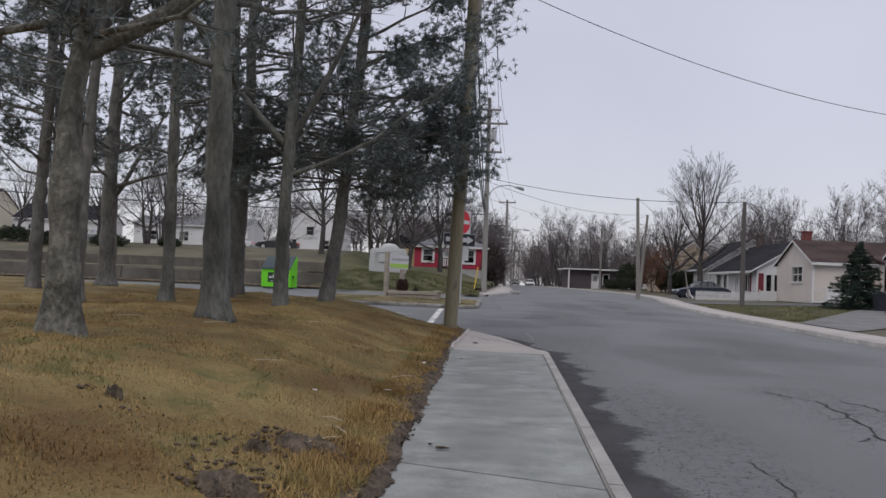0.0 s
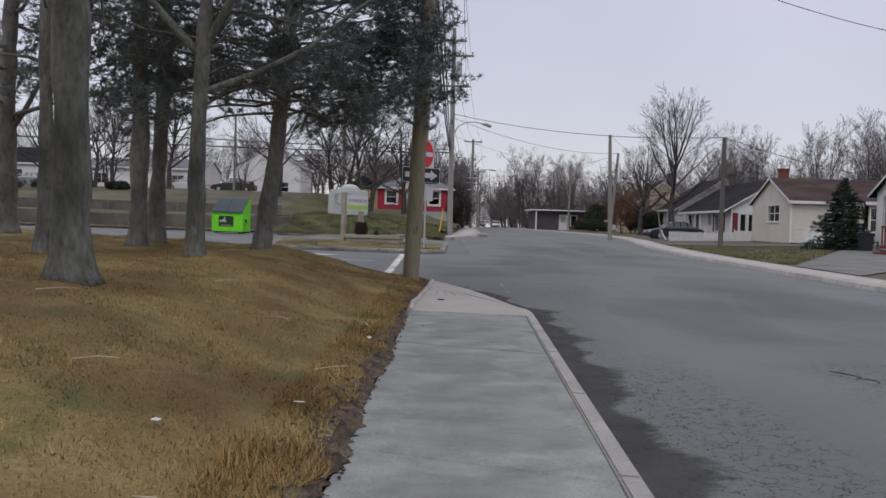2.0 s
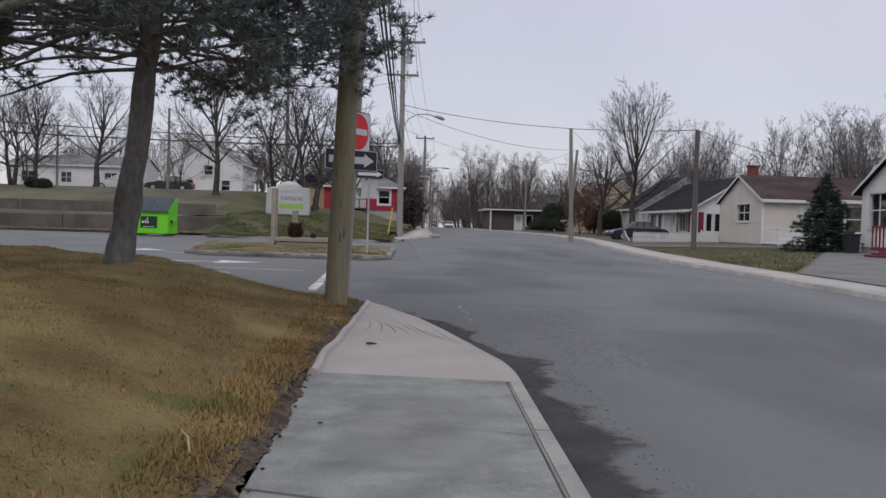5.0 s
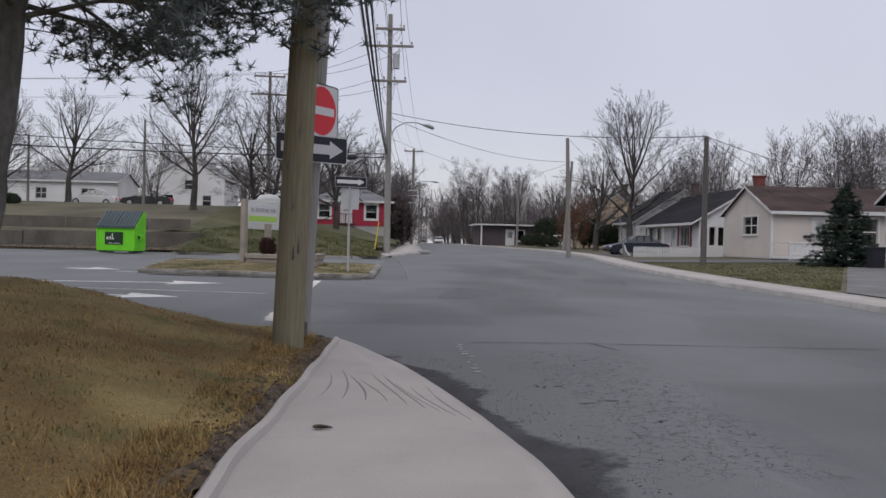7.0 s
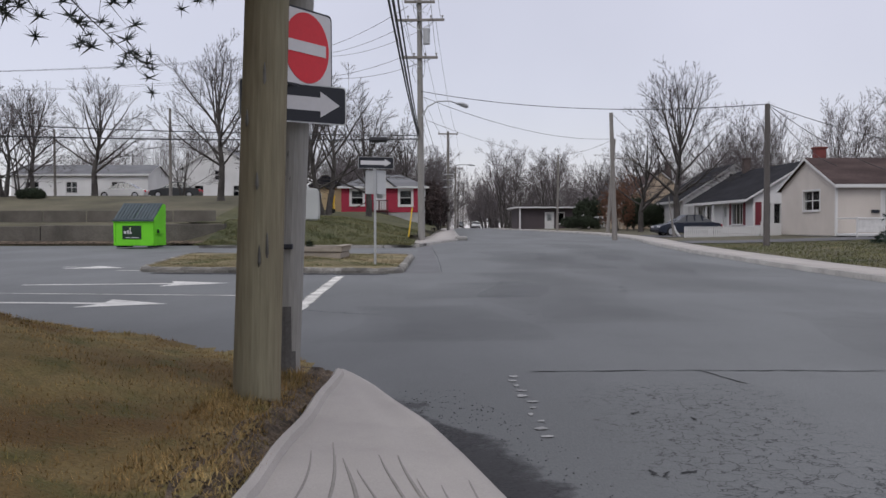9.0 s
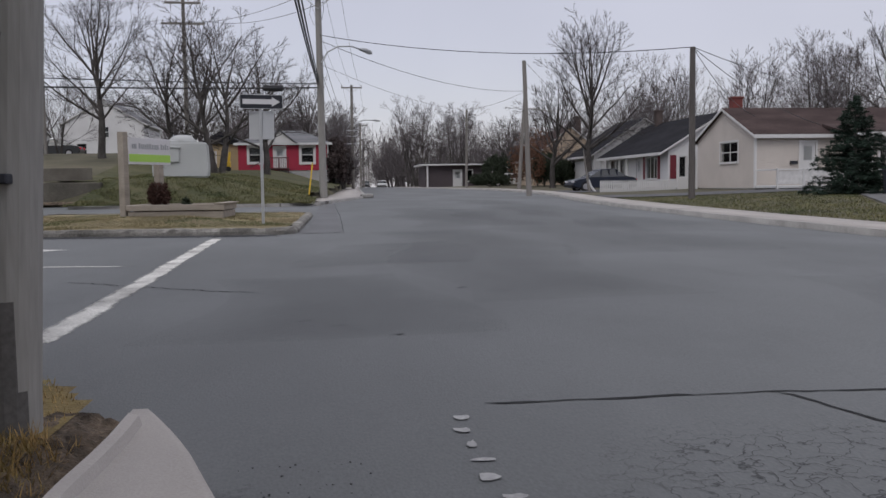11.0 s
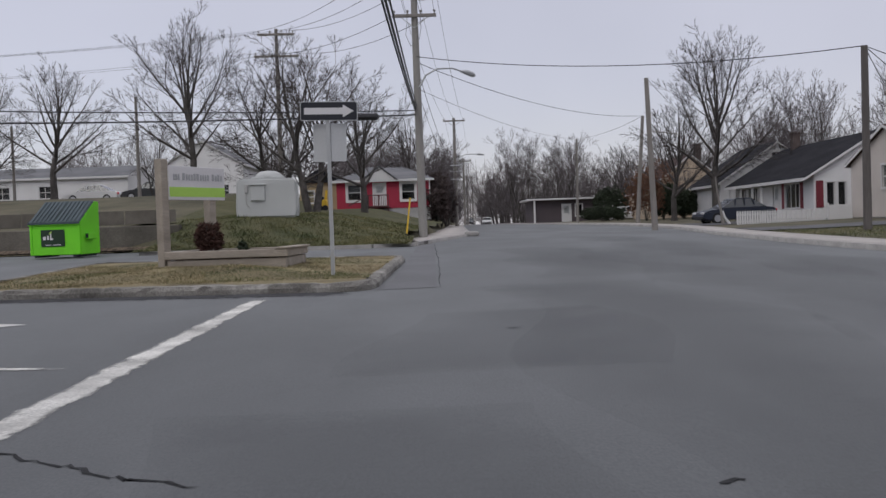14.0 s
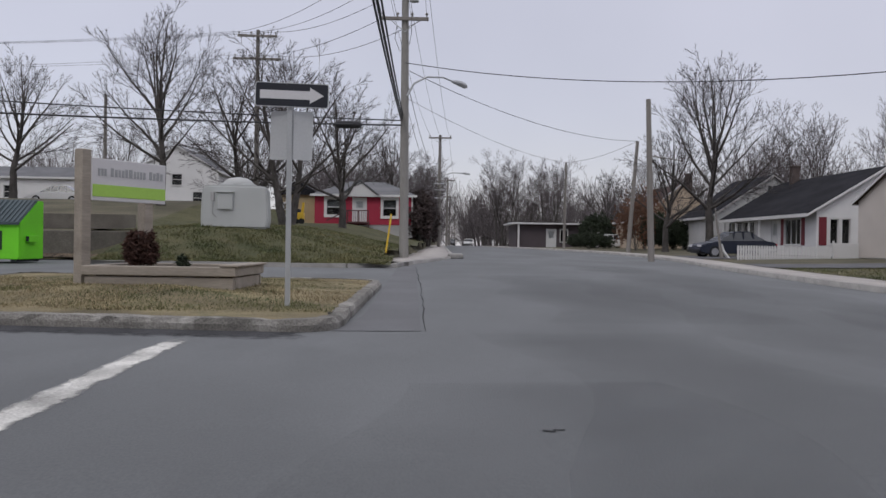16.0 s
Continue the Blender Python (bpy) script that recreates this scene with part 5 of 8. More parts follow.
# white cottage with a dark roof and porch front
h = thing("white_cottage", pose(22.9, 88.2, 0.35, 0, 0, -90), "white cottage with a charcoal roof and red shutters", "house", "houses")
W, D, E = 13.4, 7.6, 2.75
fr = FRONT(0, 0)
holes = [(0.4, 2.2, 0.95, 2.35), (2.6, 4.4, 0.95, 2.35), (7.2, 8.1, 0.35, 2.35), (9.2, 11.4, 0.9, 2.35)]
wall(h, fr, W, 0.2, E, S_WHITE, holes)
window(h, fr, *holes[0], 3, 1, TRIM, 0.09)
window(h, fr, *holes[1], 3, 1, TRIM, 0.09)
door(h, fr, *holes[2], TRIM, TRIM)
window(h, fr, *holes[3], 3, 1, TRIM, 0.1, False, RED_PAINT)
fs = RIGHT(W, 0)
holes = [(0.75, 1.2, 0.95, 2.3), (1.4, 1.85, 0.95, 2.3), (4.2, 5.6, 1.0, 2.3)]
wall(h, fs, D, 0.2, E, S_WHITE, holes, 2.3)
for q in holes:
    window(h, fs, *q, 1, 1, TRIM, 0.08)
for a in (0.12,):
    part("shutter", fixed(fs.box(B(), a, a + 0.42, 0.0, 0.04, 0.85, 2.4)), RED_PAINT, h)
wall(h, LEFT(0, D), D, 0.2, E, S_WHITE, (), 2.3)
wall(h, BACK(W, D), W, 0.2, E, S_WHITE)
interior(h, 0, W, 0, D, 0.2, E)
part("foundation", box(B(), 0.04, W - 0.04, 0.04, D - 0.04, -0.5, 0.2), FOUNDATION, h)
gable_roof(h, -0.3, W, -0.15, D, E, 2.35, "x", SHINGLE_DARK, 0.5)
for x in (0.1, 2.4, 4.7, 6.4):
    part("porch_post", box(B(), x, x + 0.13, -0.55, -0.42, -0.2, E - 0.35, 0.01), TRIM, h)
chimney(h, 2.2, D / 2 - 0.3, E + 1.6, E + 3.35, 0.5, 0.5, BRICK_DARK)
part("door_step", box(B(), 6.9, 8.4, -0.9, -0.02, -0.2, 0.3, 0.03), FOUNDATION, h)
# boundary screen wall at the cottage corner
sw = thing("garden_screen", pose(21.85, 70.6, 0.36), "plain white boarded garden screen", "screen")
part("boards", box(B(), 0.08, 1.3, 0, 0.06, 0.0, 0.95, 0.01), TRIM, sw)
part("end_post", box(B(), 0.0, 0.07, -0.02, 0.08, 0.0, 1.05, 0.01), TRIM, sw)

# picket fence
pf = thing("picket_fence", pose(16.95, 70.3, float(level(70.3)) - 0.06, 0, 0, 4), "low white picket fence in front of the parked car", "fence")
for z in (0.18, 0.52):
    part("rail", box(B(), 0, 4.85, 0.03, 0.07, z, z + 0.07), TRIM, pf)
picket = prism(B(), [(-0.048, 0.03), (0.048, 0.03), (0.048, 0.7), (0, 0.78), (-0.048, 0.7)], "y", 0, 0.025)
pick_me = mesh_of(picket, "picket", TRIM)
for k in range(36):
    o = new("picket", pick_me)
    o.parent = pf
    o.matrix_basis = pose(0.05 + k * 0.135, 0, random.uniform(-0.012, 0.012))

# white two-storey house behind
h = thing("white_gable_house", pose(23.6, 94, 0.6), "white two-storey house with a steep charcoal roof", "house", "houses")
W, D, E = 9.0, 8, 2.9
fr = FRONT(0, 0)
holes = [(4.1, 4.85, 4.55, 5.2), (4.9, 6.1, 3.1, 4.1), (1.2, 2.4, 1.0, 2.3), (5.2, 6.4, 1.0, 2.3)]
bm = B()
wall(h, fr, W, 0, E, S_WHITE, [q for q in holes if q[3] < E], 3.0)
for q in holes[2:]:
    window(h, fr, *q, 2, 1, TRIM)
for q in holes[:2]:
    ww = window(h, Frame((0, -0.1, 0), (1, 0, 0), (0, -1, 0)), *q, 2, 1, TRIM, 0.08)
    part("inner_back", fixed(fr.box(B(), q[0], q[1], 0.005, 0.02, q[2], q[3])), DARK_ROOM, ww)
wall(h, LEFT(0, D), D, 0, E, S_WHITE)
wall(h, RIGHT(W, 0), D, 0, E, S_WHITE)
wall(h, BACK(W, D), W, 0, E, S_WHITE, (), 3.0)
interior(h, 0, W, 0, D, 0, E)
gable_roof(h, 0, W, 0, D, E, 3.0, "y", SHINGLE_DARK, 0.4)

# sand-coloured house farther on
h = thing("sand_house", pose(21.5, 109, 0.7), "sand-coloured house with a brown gable roof", "house", "houses")
W, D, E = 8.0, 9, 2.9
fr = FRONT(0, 0)
holes = [(1.5, 2.8, 1.0, 2.2), (4.8, 6.0, 1.0, 2.2)]
wall(h, fr, W, 0, E, S_PEACH, holes, 3.2)
for q in holes:
    window(h, fr, *q, 2, 1, TRIM)
wall(h, LEFT(0, D), D, 0, E, S_PEACH)
wall(h, RIGHT(W, 0), D, 0, E, S_PEACH)
wall(h, BACK(W, D), W, 0, E, S_PEACH, (), 3.2)
interior(h, 0, W, 0, D, 0, E)
gable_roof(h, 0, W, 0, D, E, 3.2, "y", SHINGLE_BROWN, 0.35)
chimney(h, 5.6, 3.0, E + 1.5, E + 4.4, 0.6, 0.6, BRICK_DARK)

# flat-roofed building at the bend
h = thing("flat_roofed_shop", pose(12.6, 131, 0.75), "low dark flat-roofed building with a white fascia", "building")
W, D, E = 8.4, 9, 2.7
fr = FRONT(0, 0)
holes = [(3.6, 4.6, 0.0, 2.1), (5.2, 6.0, 0.7, 2.1)]
wall(h, fr, W, 0, E, S_DARK, holes)
door(h, fr, *holes[0], TRIM, TRIM)
window(h, fr, *holes[1], 1, 1, TRIM)
wall(h, LEFT(0, D), D, 0, E, S_DARK)
wall(h, RIGHT(W, 0), D, 0, E, S_DARK)
wall(h, BACK(W, D), W, 0, E, S_DARK)
part("roof", box(B(), -0.7, W + 0.3, -0.8, D, E, E + 0.18, 0.03), TRIM, h, "white flat roof edge")
part("porch_post", box(B(), 0.1, 0.3, -0.6, -0.4, 0, E), TRIM, h)

# white bungalow with a red porch, near side of the right
h = thing("white_porch_house", pose(22.7, 50.3, 0.45, 0, 0, -90), "white house with a wide window and red porch rails", "house", "houses")
W, D, E = 7.0, 9.0, 3.0
fr = FRONT(0, 0)
holes = [(0.75, 3.1, 1.25, 2.8), (4.2, 5.1, 0.55, 2.6)]
wall(h, fr, W, 0.3, E, S_WHITE, holes, 1.9)
window(h, fr, *holes[0], 3, 2, TRIM)
door(h, fr, *holes[1], TRIM, TRIM)
wl2 = LEFT(0, D)
holes = [(1.2, 2.6, 1.1, 2.5), (6.2, 8.2, 1.1, 2.6)]
wall(h, wl2, D, 0.3, E, S_WHITE, holes)
window(h, wl2, *holes[0], 2, 1, TRIM)
window(h, wl2, *holes[1], 3, 1, TRIM)
wall(h, RIGHT(W, 0), D, 0.3, E, S_WHITE)
wall(h, BACK(W, D), W, 0.3, E, S_WHITE, (), 1.9)
interior(h, 0, W, 0, D, 0.3, E)
part("foundation", box(B(), 0.04, W - 0.04, 0.04, D - 0.04, -0.4, 0.3), FOUNDATION, h)
gable_roof(h, 0, W, 0, D, E, 1.9, "y", SHINGLE_DARK, 0.45)
pr = thing("red_porch", pose(20.9, 46.0, 0.4, 0, 0, -90), "dark red wooden porch with steps and rails", "porch")
part("platform", box(B(), 0, 4.2, 0, 1.9, 0.25, 0.4, 0.02), RED_PAINT, pr)
part("top_rail", box(B(), 0, 4.2, 0, 0.09, 1.2, 1.3, 0.01), RED_PAINT, pr)
for k in range(15):
    part("baluster", box(B(), 0.02 + k * 0.29, 0.08 + k * 0.29, 0.02, 0.07, 0.4, 1.2), RED_PAINT, pr)
for k in range(3):
    part("step", box(B(), 1.2, 2.6, -0.3 * (k + 1), -0.3 * k, 0.0, 0.26 - 0.08 * k, 0.01), RED_PAINT, pr)
bin_ = thing("wheelie_bin", pose(21.7, 49.2, float(level(49.2)) + 0.06), "black plastic wheeled bin beside a porch", "bin")
part("body", prism(B(), [(-0.22, 0.05), (0.22, 0.05), (0.28, 0.95), (-0.28, 0.95)], "y", -0.28, 0.28), SIGN_BLACK, bin_)
part("lid", box(B(), -0.32, 0.32, -0.33, 0.33, 0.95, 1.03, 0.02), SIGN_BLACK, bin_)
for s in (-0.25, 0.2):
    part("wheel", tube(B(), [(s, 0.25, 0.09), (s + 0.05, 0.25, 0.09)], 0.09, 12), RUBBER, bin_)

# red bungalow across the lane
rz = 1.95
h = thing("red_bungalow", pose(-7.1, 98, rz), "crimson clapboard bungalow with white window trim", "house", "houses")
W, D, E = 7.8, 8.0, 2.85
fr = FRONT(0, 0)
holes = [(0.95, 2.0, 1.25, 2.5), (3.1, 4.05, 0.7, 2.55), (5.45, 6.5, 1.2, 2.5)]
wall(h, fr, W, 0.5, E, S_RED, holes)
window(h, fr, *holes[0], 1, 2, TRIM, 0.2, True)
window(h, fr, *holes[2], 1, 2, TRIM, 0.2, True)
door(h, fr, *holes[1], TRIM, TRIM)
wall(h, LEFT(0, D), D, 0.5, E, S_RED)
wall(h, RIGHT(W, 0), D, 0.5, E, S_RED)
wall(h, BACK(W, D), W, 0.5, E, S_RED)
interior(h, 0, W, 0, D, 0.5, E)
part("foundation", box(B(), 0.04, W - 0.04, 0.04, D - 0.04, -0.5, 0.5), FOUNDATION, h)
part("corner_board", box(B(), W - 0.1, W + 0.02, -0.02, 0.1, 0.5, E), TRIM, h)
bm = B()
o = 0.35
cs = [bm.verts.new(v) for v in ((-o, -o, E), (W + o, -o, E), (W + o, D + o, E), (-o, D + o, E), (2.4, D / 2, E + 1.35), (W - 2.4, D / 2, E + 1.35))]
for q in ((0, 1, 5, 4), (1, 2, 5), (2, 3, 4, 5), (3, 0, 4), (3, 2, 1, 0)):
    bm.faces.new([cs[i] for i in q])
part("roof", bm, SHINGLE_GREY, h, "pale grey hipped roof")
part("fascia", box(B(), -o, W + o, -o - 0.03, -o, E - 0.14, E + 0.04), TRIM, h)
bm = B()
prism(bm, [(2.3, E), (4.95, E), (3.62, E + 1.05)], "y", -o - 0.05, 2.5)
part("porch_gable", bm, TRIM, h, "small white gable over the door")
for s in (-1, 1):
    bm = B()
    a, b = (2.1, E - 0.06), (3.62, E + 1.12)
    if s > 0:
        a, b = (5.14, E - 0.06), (3.62, E + 1.12)
    prism(bm, [a, b, (b[0], b[1] + 0.1), (a[0], a[1] + 0.1)], "y", -o - 0.2, 2.8)
    part("gable_roof", bm, SHINGLE_GREY, h)
stp = thing("wooden_stair", pose(-4.4, 96.3, rz - 0.15), "dark stained wooden steps with rails to a door", "stair")
part("landing", box(B(), 0, 1.7, 0.3, 1.68, 0.72, 0.85, 0.01), STAIR_WOOD, stp)
for k in range(5):
    part("tread", box(B(), -0.3 * (k + 1), -0.3 * k, 0.35, 1.4, 0.6 - 0.15 * k, 0.65 - 0.15 * k), STAIR_WOOD, stp)
part("stringer", prism(B(), [(0, 0.5), (0, 0.72), (-1.6, -0.05), (-1.6, -0.25)], "y", 0.3, 0.36), STAIR_WOOD, stp)
for x in (0, 0.85, 1.64):
    part("post", box(B(), x, x + 0.07, 0.3, 0.37, -0.1, 1.75), STAIR_WOOD, stp)
part("rail", box(B(), 0, 1.7, 0.3, 0.37, 1.68, 1.76), STAIR_WOOD, stp)
part("hand_rail", prism(B(), [(0, 1.65), (0, 1.75), (-1.6, 0.95), (-1.6, 0.85)], "y", 0.3, 0.36), STAIR_WOOD, stp)
for k in range(11):
    part("baluster", box(B(), 0.08 + k * 0.145, 0.115 + k * 0.145, 0.32, 0.35, 0.8, 1.7), STAIR_WOOD, stp)

# yellow shed and machine beside it
h = thing("yellow_shed", pose(-10.6, 101, 2.0), "ochre boarded house wall beside a red bungalow", "house", "houses")
wall(h, FRONT(0, 0), 3.4, 0, 2.9, siding("ochre_siding", (0.4, 0.31, 0.18)), [(0.6, 1.2, 1.2, 2.2)])
window(h, FRONT(0, 0), 0.6, 1.2, 1.2, 2.2, 1, 2, TRIM)
part("side_wall", box(B(), 0.0, 3.4, 0.21, 5.0, 0, 2.9), MATS["ochre_siding"], h)
part("roof", prism(B(), [(-0.3, 2.9), (1.7, 4.1), (3.7, 2.9)], "y", -0.3, 5.3), SHINGLE_DARK, h)
mh = thing("yellow_machine", pose(-7.3, 88, float(bank_z(-7.3, 88)) - 0.02), "small yellow machine parked under the trees", "machine")
part("body", box(B(), 0, 0.62, 0, 0.8, 0.3, 0.8, 0.06), YELLOW, mh)
part("mast", prism(B(), [(0.42, 0.8), (0.6, 0.8), (0.66, 1.5), (0.52, 1.5)], "y", 0.3, 0.5), YELLOW, mh)
part("counterweight", box(B(), 0.08, 0.38, 0.1, 0.7, 0.8, 1.05, 0.05), SIGN_BLACK, mh)
for x in (0.14, 0.5):
    part("wheel", tube(B(), [(x, -0.05, 0.2), (x, 0.15, 0.2)], 0.2, 14), RUBBER, mh)
yb = thing("yellow_barrier", pose(-10.4, 86, float(bank_z(-10.4, 86)) - 0.02), "low yellow barrier rail under the trees", "barrier")
for z in (0.45, 0.8):
    part("rail", box(B(), 0, 1.5, 0, 0.06, z, z + 0.1, 0.01), YELLOW, yb)
for x in (0.05, 1.37):
    part("leg", box(B(), x, x + 0.08, -0.02, 0.08, 0, 0.95, 0.01), YELLOW, yb)

# white houses on the terrace
def terrace_house(x, y, z, W, D, E, rise, axis, material, roof, holes, label):
    h = thing("terrace_house", pose(x, y, z), label, "house", "terrace houses")
    fr = FRONT(0, 0)
    wall(h, fr, W, 0, E, material, holes, rise if axis == "y" else 0)
    for q in holes:
        window(h, fr, *q, 1 if q[1] - q[0] < 1.1 else 2, 2, TRIM, 0.08)
    wall(h, LEFT(0, D), D, 0, E, material, (), rise if axis == "x" else 0)
    wall(h, RIGHT(W, 0), D, 0, E, material, (), rise if axis == "x" else 0)
    wall(h, BACK(W, D), W, 0, E, material)
    interior(h, 0, W, 0, D, 0, E)
    gable_roof(h, 0, W, 0, D, E, rise, axis, roof, 0.3)
    return h


terrace_house(-24.5, 108, 3.4, 7.5, 8, 3.9, 2.2, "y", S_WHITE, SHINGLE_GREY, [(1.2, 2.1, 0.9, 2.0), (5.2, 6.1, 0.9, 2.0), (3.3, 4.2, 2.6, 3.6)], "white two-storey house on the far terrace")
terrace_house(-45, 114, 4.0, 15, 8, 2.9, 1.2, "x", S_WHITE, SHINGLE_GREY, [(1.5, 3, 0.9, 2.1), (6, 7.2, 0.9, 2.1), (11, 12.5, 0.9, 2.1)], "long low white house on the far terrace")
terrace_house(-60, 112, 4.0, 11, 8, 3.0, 2.0, "x", S_WHITE, SHINGLE_DARK, [(2, 3.4, 0.9, 2.2), (7, 8.4, 0.9, 2.2)], "white house with a dark roof on the terrace")
terrace_house(-78, 116, 4.2, 12, 8, 4.8, 2.2, "x", S_CREAM, SHINGLE_BROWN, [(2, 3.2, 0.9, 2.2), (8, 9.2, 0.9, 2.2), (2, 3.2, 3.1, 4.3)], "cream two-storey house on the terrace")
terrace_house(-100, 112, 4.2, 13, 8, 3.0, 2.0, "x", S_WHITE, SHINGLE_GREY, [(2, 3.4, 0.9, 2.2), (8, 9.4, 0.9, 2.2)], "white bungalow far along the terrace")
tf = thing("terrace_barrier", pose(-60, 66, float(bank_z(-50, 66)) - 0.1), "dull boarded barrier along the terrace edge", "fence")
for k in range(20):
    part("board", box(B(), k * 2.45, k * 2.45 + 2.4, 0, 0.06, 0.1, 0.75, 0.01), CONCRETE_OLD, tf)


# ---- parked cars ----
def car(m, paint, label, group="parked cars"):
    ob = thing("parked_car", m, label, "car", group)
    L, Wd = 4.5, 1.75
    low = [(0, 0.32), (0.05, 0.62), (0.25, 0.74), (1.25, 0.92), (3.75, 0.95), (4.35, 0.88), (4.5, 0.6), (4.45, 0.3), (4.05, 0.24), (0.3, 0.22)]
    bm = B()
    prism(bm, low, "y", 0, Wd)
    bmesh.ops.bevel(bm, geom=[e for e in bm.edges], offset=0.06, segments=2, affect="EDGES")
    body = part("body", bm, paint, ob, smooth=False)
    cab = [(1.1, 0.9), (1.95, 1.38), (3.05, 1.42), (3.85, 0.94)]
    bm = B()
    vs0 = [bm.verts.new((x, 0.06 if z < 1 else 0.24, z)) for x, z in cab]
    vs1 = [bm.verts.new((x, Wd - (0.06 if z < 1 else 0.24), z)) for x, z in cab]
    bm.faces.new(vs0)
    bm.faces.new(vs1[::-1])
    for i in range(4):
        j = (i + 1) % 4
        bm.faces.new((vs0[i], vs1[i], vs1[j], vs0[j]))
    bmesh.ops.recalc_face_normals(bm, faces=bm.faces[:])
    part("glasshouse", bm, mat("tinted_car_glass", (0.03, 0.035, 0.04), 0.12, 0.05, 5, 10, 0, spec=0.6), ob)
    bm = B()
    prism(bm, [(1.92, 1.37), (3.08, 1.41), (3.0, 1.47), (2.05, 1.45)], "y", 0.23, Wd - 0.23)
    bmesh.ops.bevel(bm, geom=bm.edges[:], offset=0.015, segments=1, affect="EDGES")
    part("roof", bm, paint, ob)
    for x in (1.9, 2.5, 3.1):
        part("pillar", prism(B(), [(x, 0.93), (x + 0.07, 0.93), (x + 0.12 * (2.5 - x) + 0.07, 1.4), (x + 0.12 * (2.5 - x), 1.4)], "y", 0.1, Wd - 0.1), paint, ob)
    for x in (0.85, 3.6):
        for y in (0.0, Wd - 0.2):
            w = part("wheel", tube(B(), [(x, y - 0.01, 0.32), (x, y + 0.21, 0.32)], 0.32, 20), RUBBER, ob)
            part("rim", tube(B(), [(x, y - 0.03, 0.32), (x, y + 0.23, 0.32)], [0.2, 0.2], 14), CHROME, w)
    for y in (0.12, Wd - 0.42):
        part("headlight", box(B(), -0.01, 0.12, y, y + 0.3, 0.58, 0.7, 0.02), SIGN_WHITE, ob)
        part("tail_light", box(B(), 4.4, 4.52, y, y + 0.3, 0.62, 0.8, 0.02), SIGN_RED, ob)
    part("bumper", box(B(), -0.06, 0.1, 0.1, Wd - 0.1, 0.3, 0.45, 0.03), RUBBER, ob)
    return ob


def car_paint(n, c):
    return mat(n, c, 0.3, 0.04, 4, 20, 0, spec=0.6)


car(pose(16.6, 75.0, float(level(75)) - 0.02, 0, 0, 6), car_paint("navy_car_paint", (0.012, 0.017, 0.032)), "dark navy saloon parked on a driveway behind a picket fence")
car(pose(18.3, 116, 0.75, 0, 0, 4), car_paint("white_car_paint", (0.6, 0.6, 0.6)), "white car parked by a hedge")
car(pose(22.4, 118, 0.75, 0, 0, 4), MATS["white_car_paint"], "white car parked by a hedge")
car(pose(-24, 95, float(bank_z(-22, 95)) - 0.05, 0, 0, 2), car_paint("black_car_paint", (0.02, 0.022, 0.025)), "dark car parked along the terrace street")
car(pose(-29.5, 97, float(bank_z(-28, 97)) - 0.05, 0, 0, 2), MATS["white_car_paint"], "white car parked along the terrace street")
car(pose(-46, 97, float(bank_z(-44, 97)) - 0.05, 0, 0, 2), car_paint("grey_car_paint", (0.2, 0.21, 0.22)), "grey car parked along the terrace street")
car(pose(8.2, 205, float(road_z(205)), 0, 0, 85), MATS["black_car_paint"], "dark car far down the street")
car(pose(11.5, 200, float(road_z(200)), 0, 0, 85), MATS["white_car_paint"], "white car far down the street")


# ---- trees and plants ----
def sticks(segs, sides):
    """Verts and triangles of tapered sticks: rows of start, end, start radius, end radius; a stick of end radius 0 is a cone."""
    s = np.asarray(segs, dtype=float).reshape(-1, 8)
    V, F, o = [], [], 0
    for cone in (False, True):
        q = s[(s[:, 7] <= 0) == cone]
        if not len(q):
            continue
        a, b, ra, rb = q[:, :3], q[:, 3:6], q[:, 6], q[:, 7]
        d = b - a
        d /= np.linalg.norm(d, axis=1)[:, None] + 1e-9
        ref = np.where(np.abs(d[:, 2:3]) > 0.9, np.array([[1.0, 0, 0]]), np.array([[0, 0, 1.0]]))
        u = np.cross(d, ref)
        u /= np.linalg.norm(u, axis=1)[:, None] + 1e-9
        v = np.cross(d, u)
        rings = []
        for p, r in ((a, ra), (b, rb))[: 1 if cone else 2]:
            for k in range(sides):
                t = 2 * math.pi * k / sides
                rings.append(p + (u * math.cos(t) + v * math.sin(t)) * r[:, None])
        if cone:
            rings.append(b)
        w = len(rings)
        V.append(np.stack(rings, 1).reshape(-1, 3))
        base = (np.arange(len(q)) * w + o)[:, None]
        for k in range(sides):
            j = (k + 1) % sides
            if cone:
                F.append(np.concatenate([base + k, base + j, base + sides], 1))
            else:
                F.append(np.concatenate([base + k, base + j, base + sides + j], 1))
                F.append(np.concatenate([base + k, base + sides + j, base + sides + k], 1))
        o += len(q) * w
    return np.concatenate(V), np.concatenate(F, 0)


def unit(v):
    return v / (np.linalg.norm(v) + 1e-9)


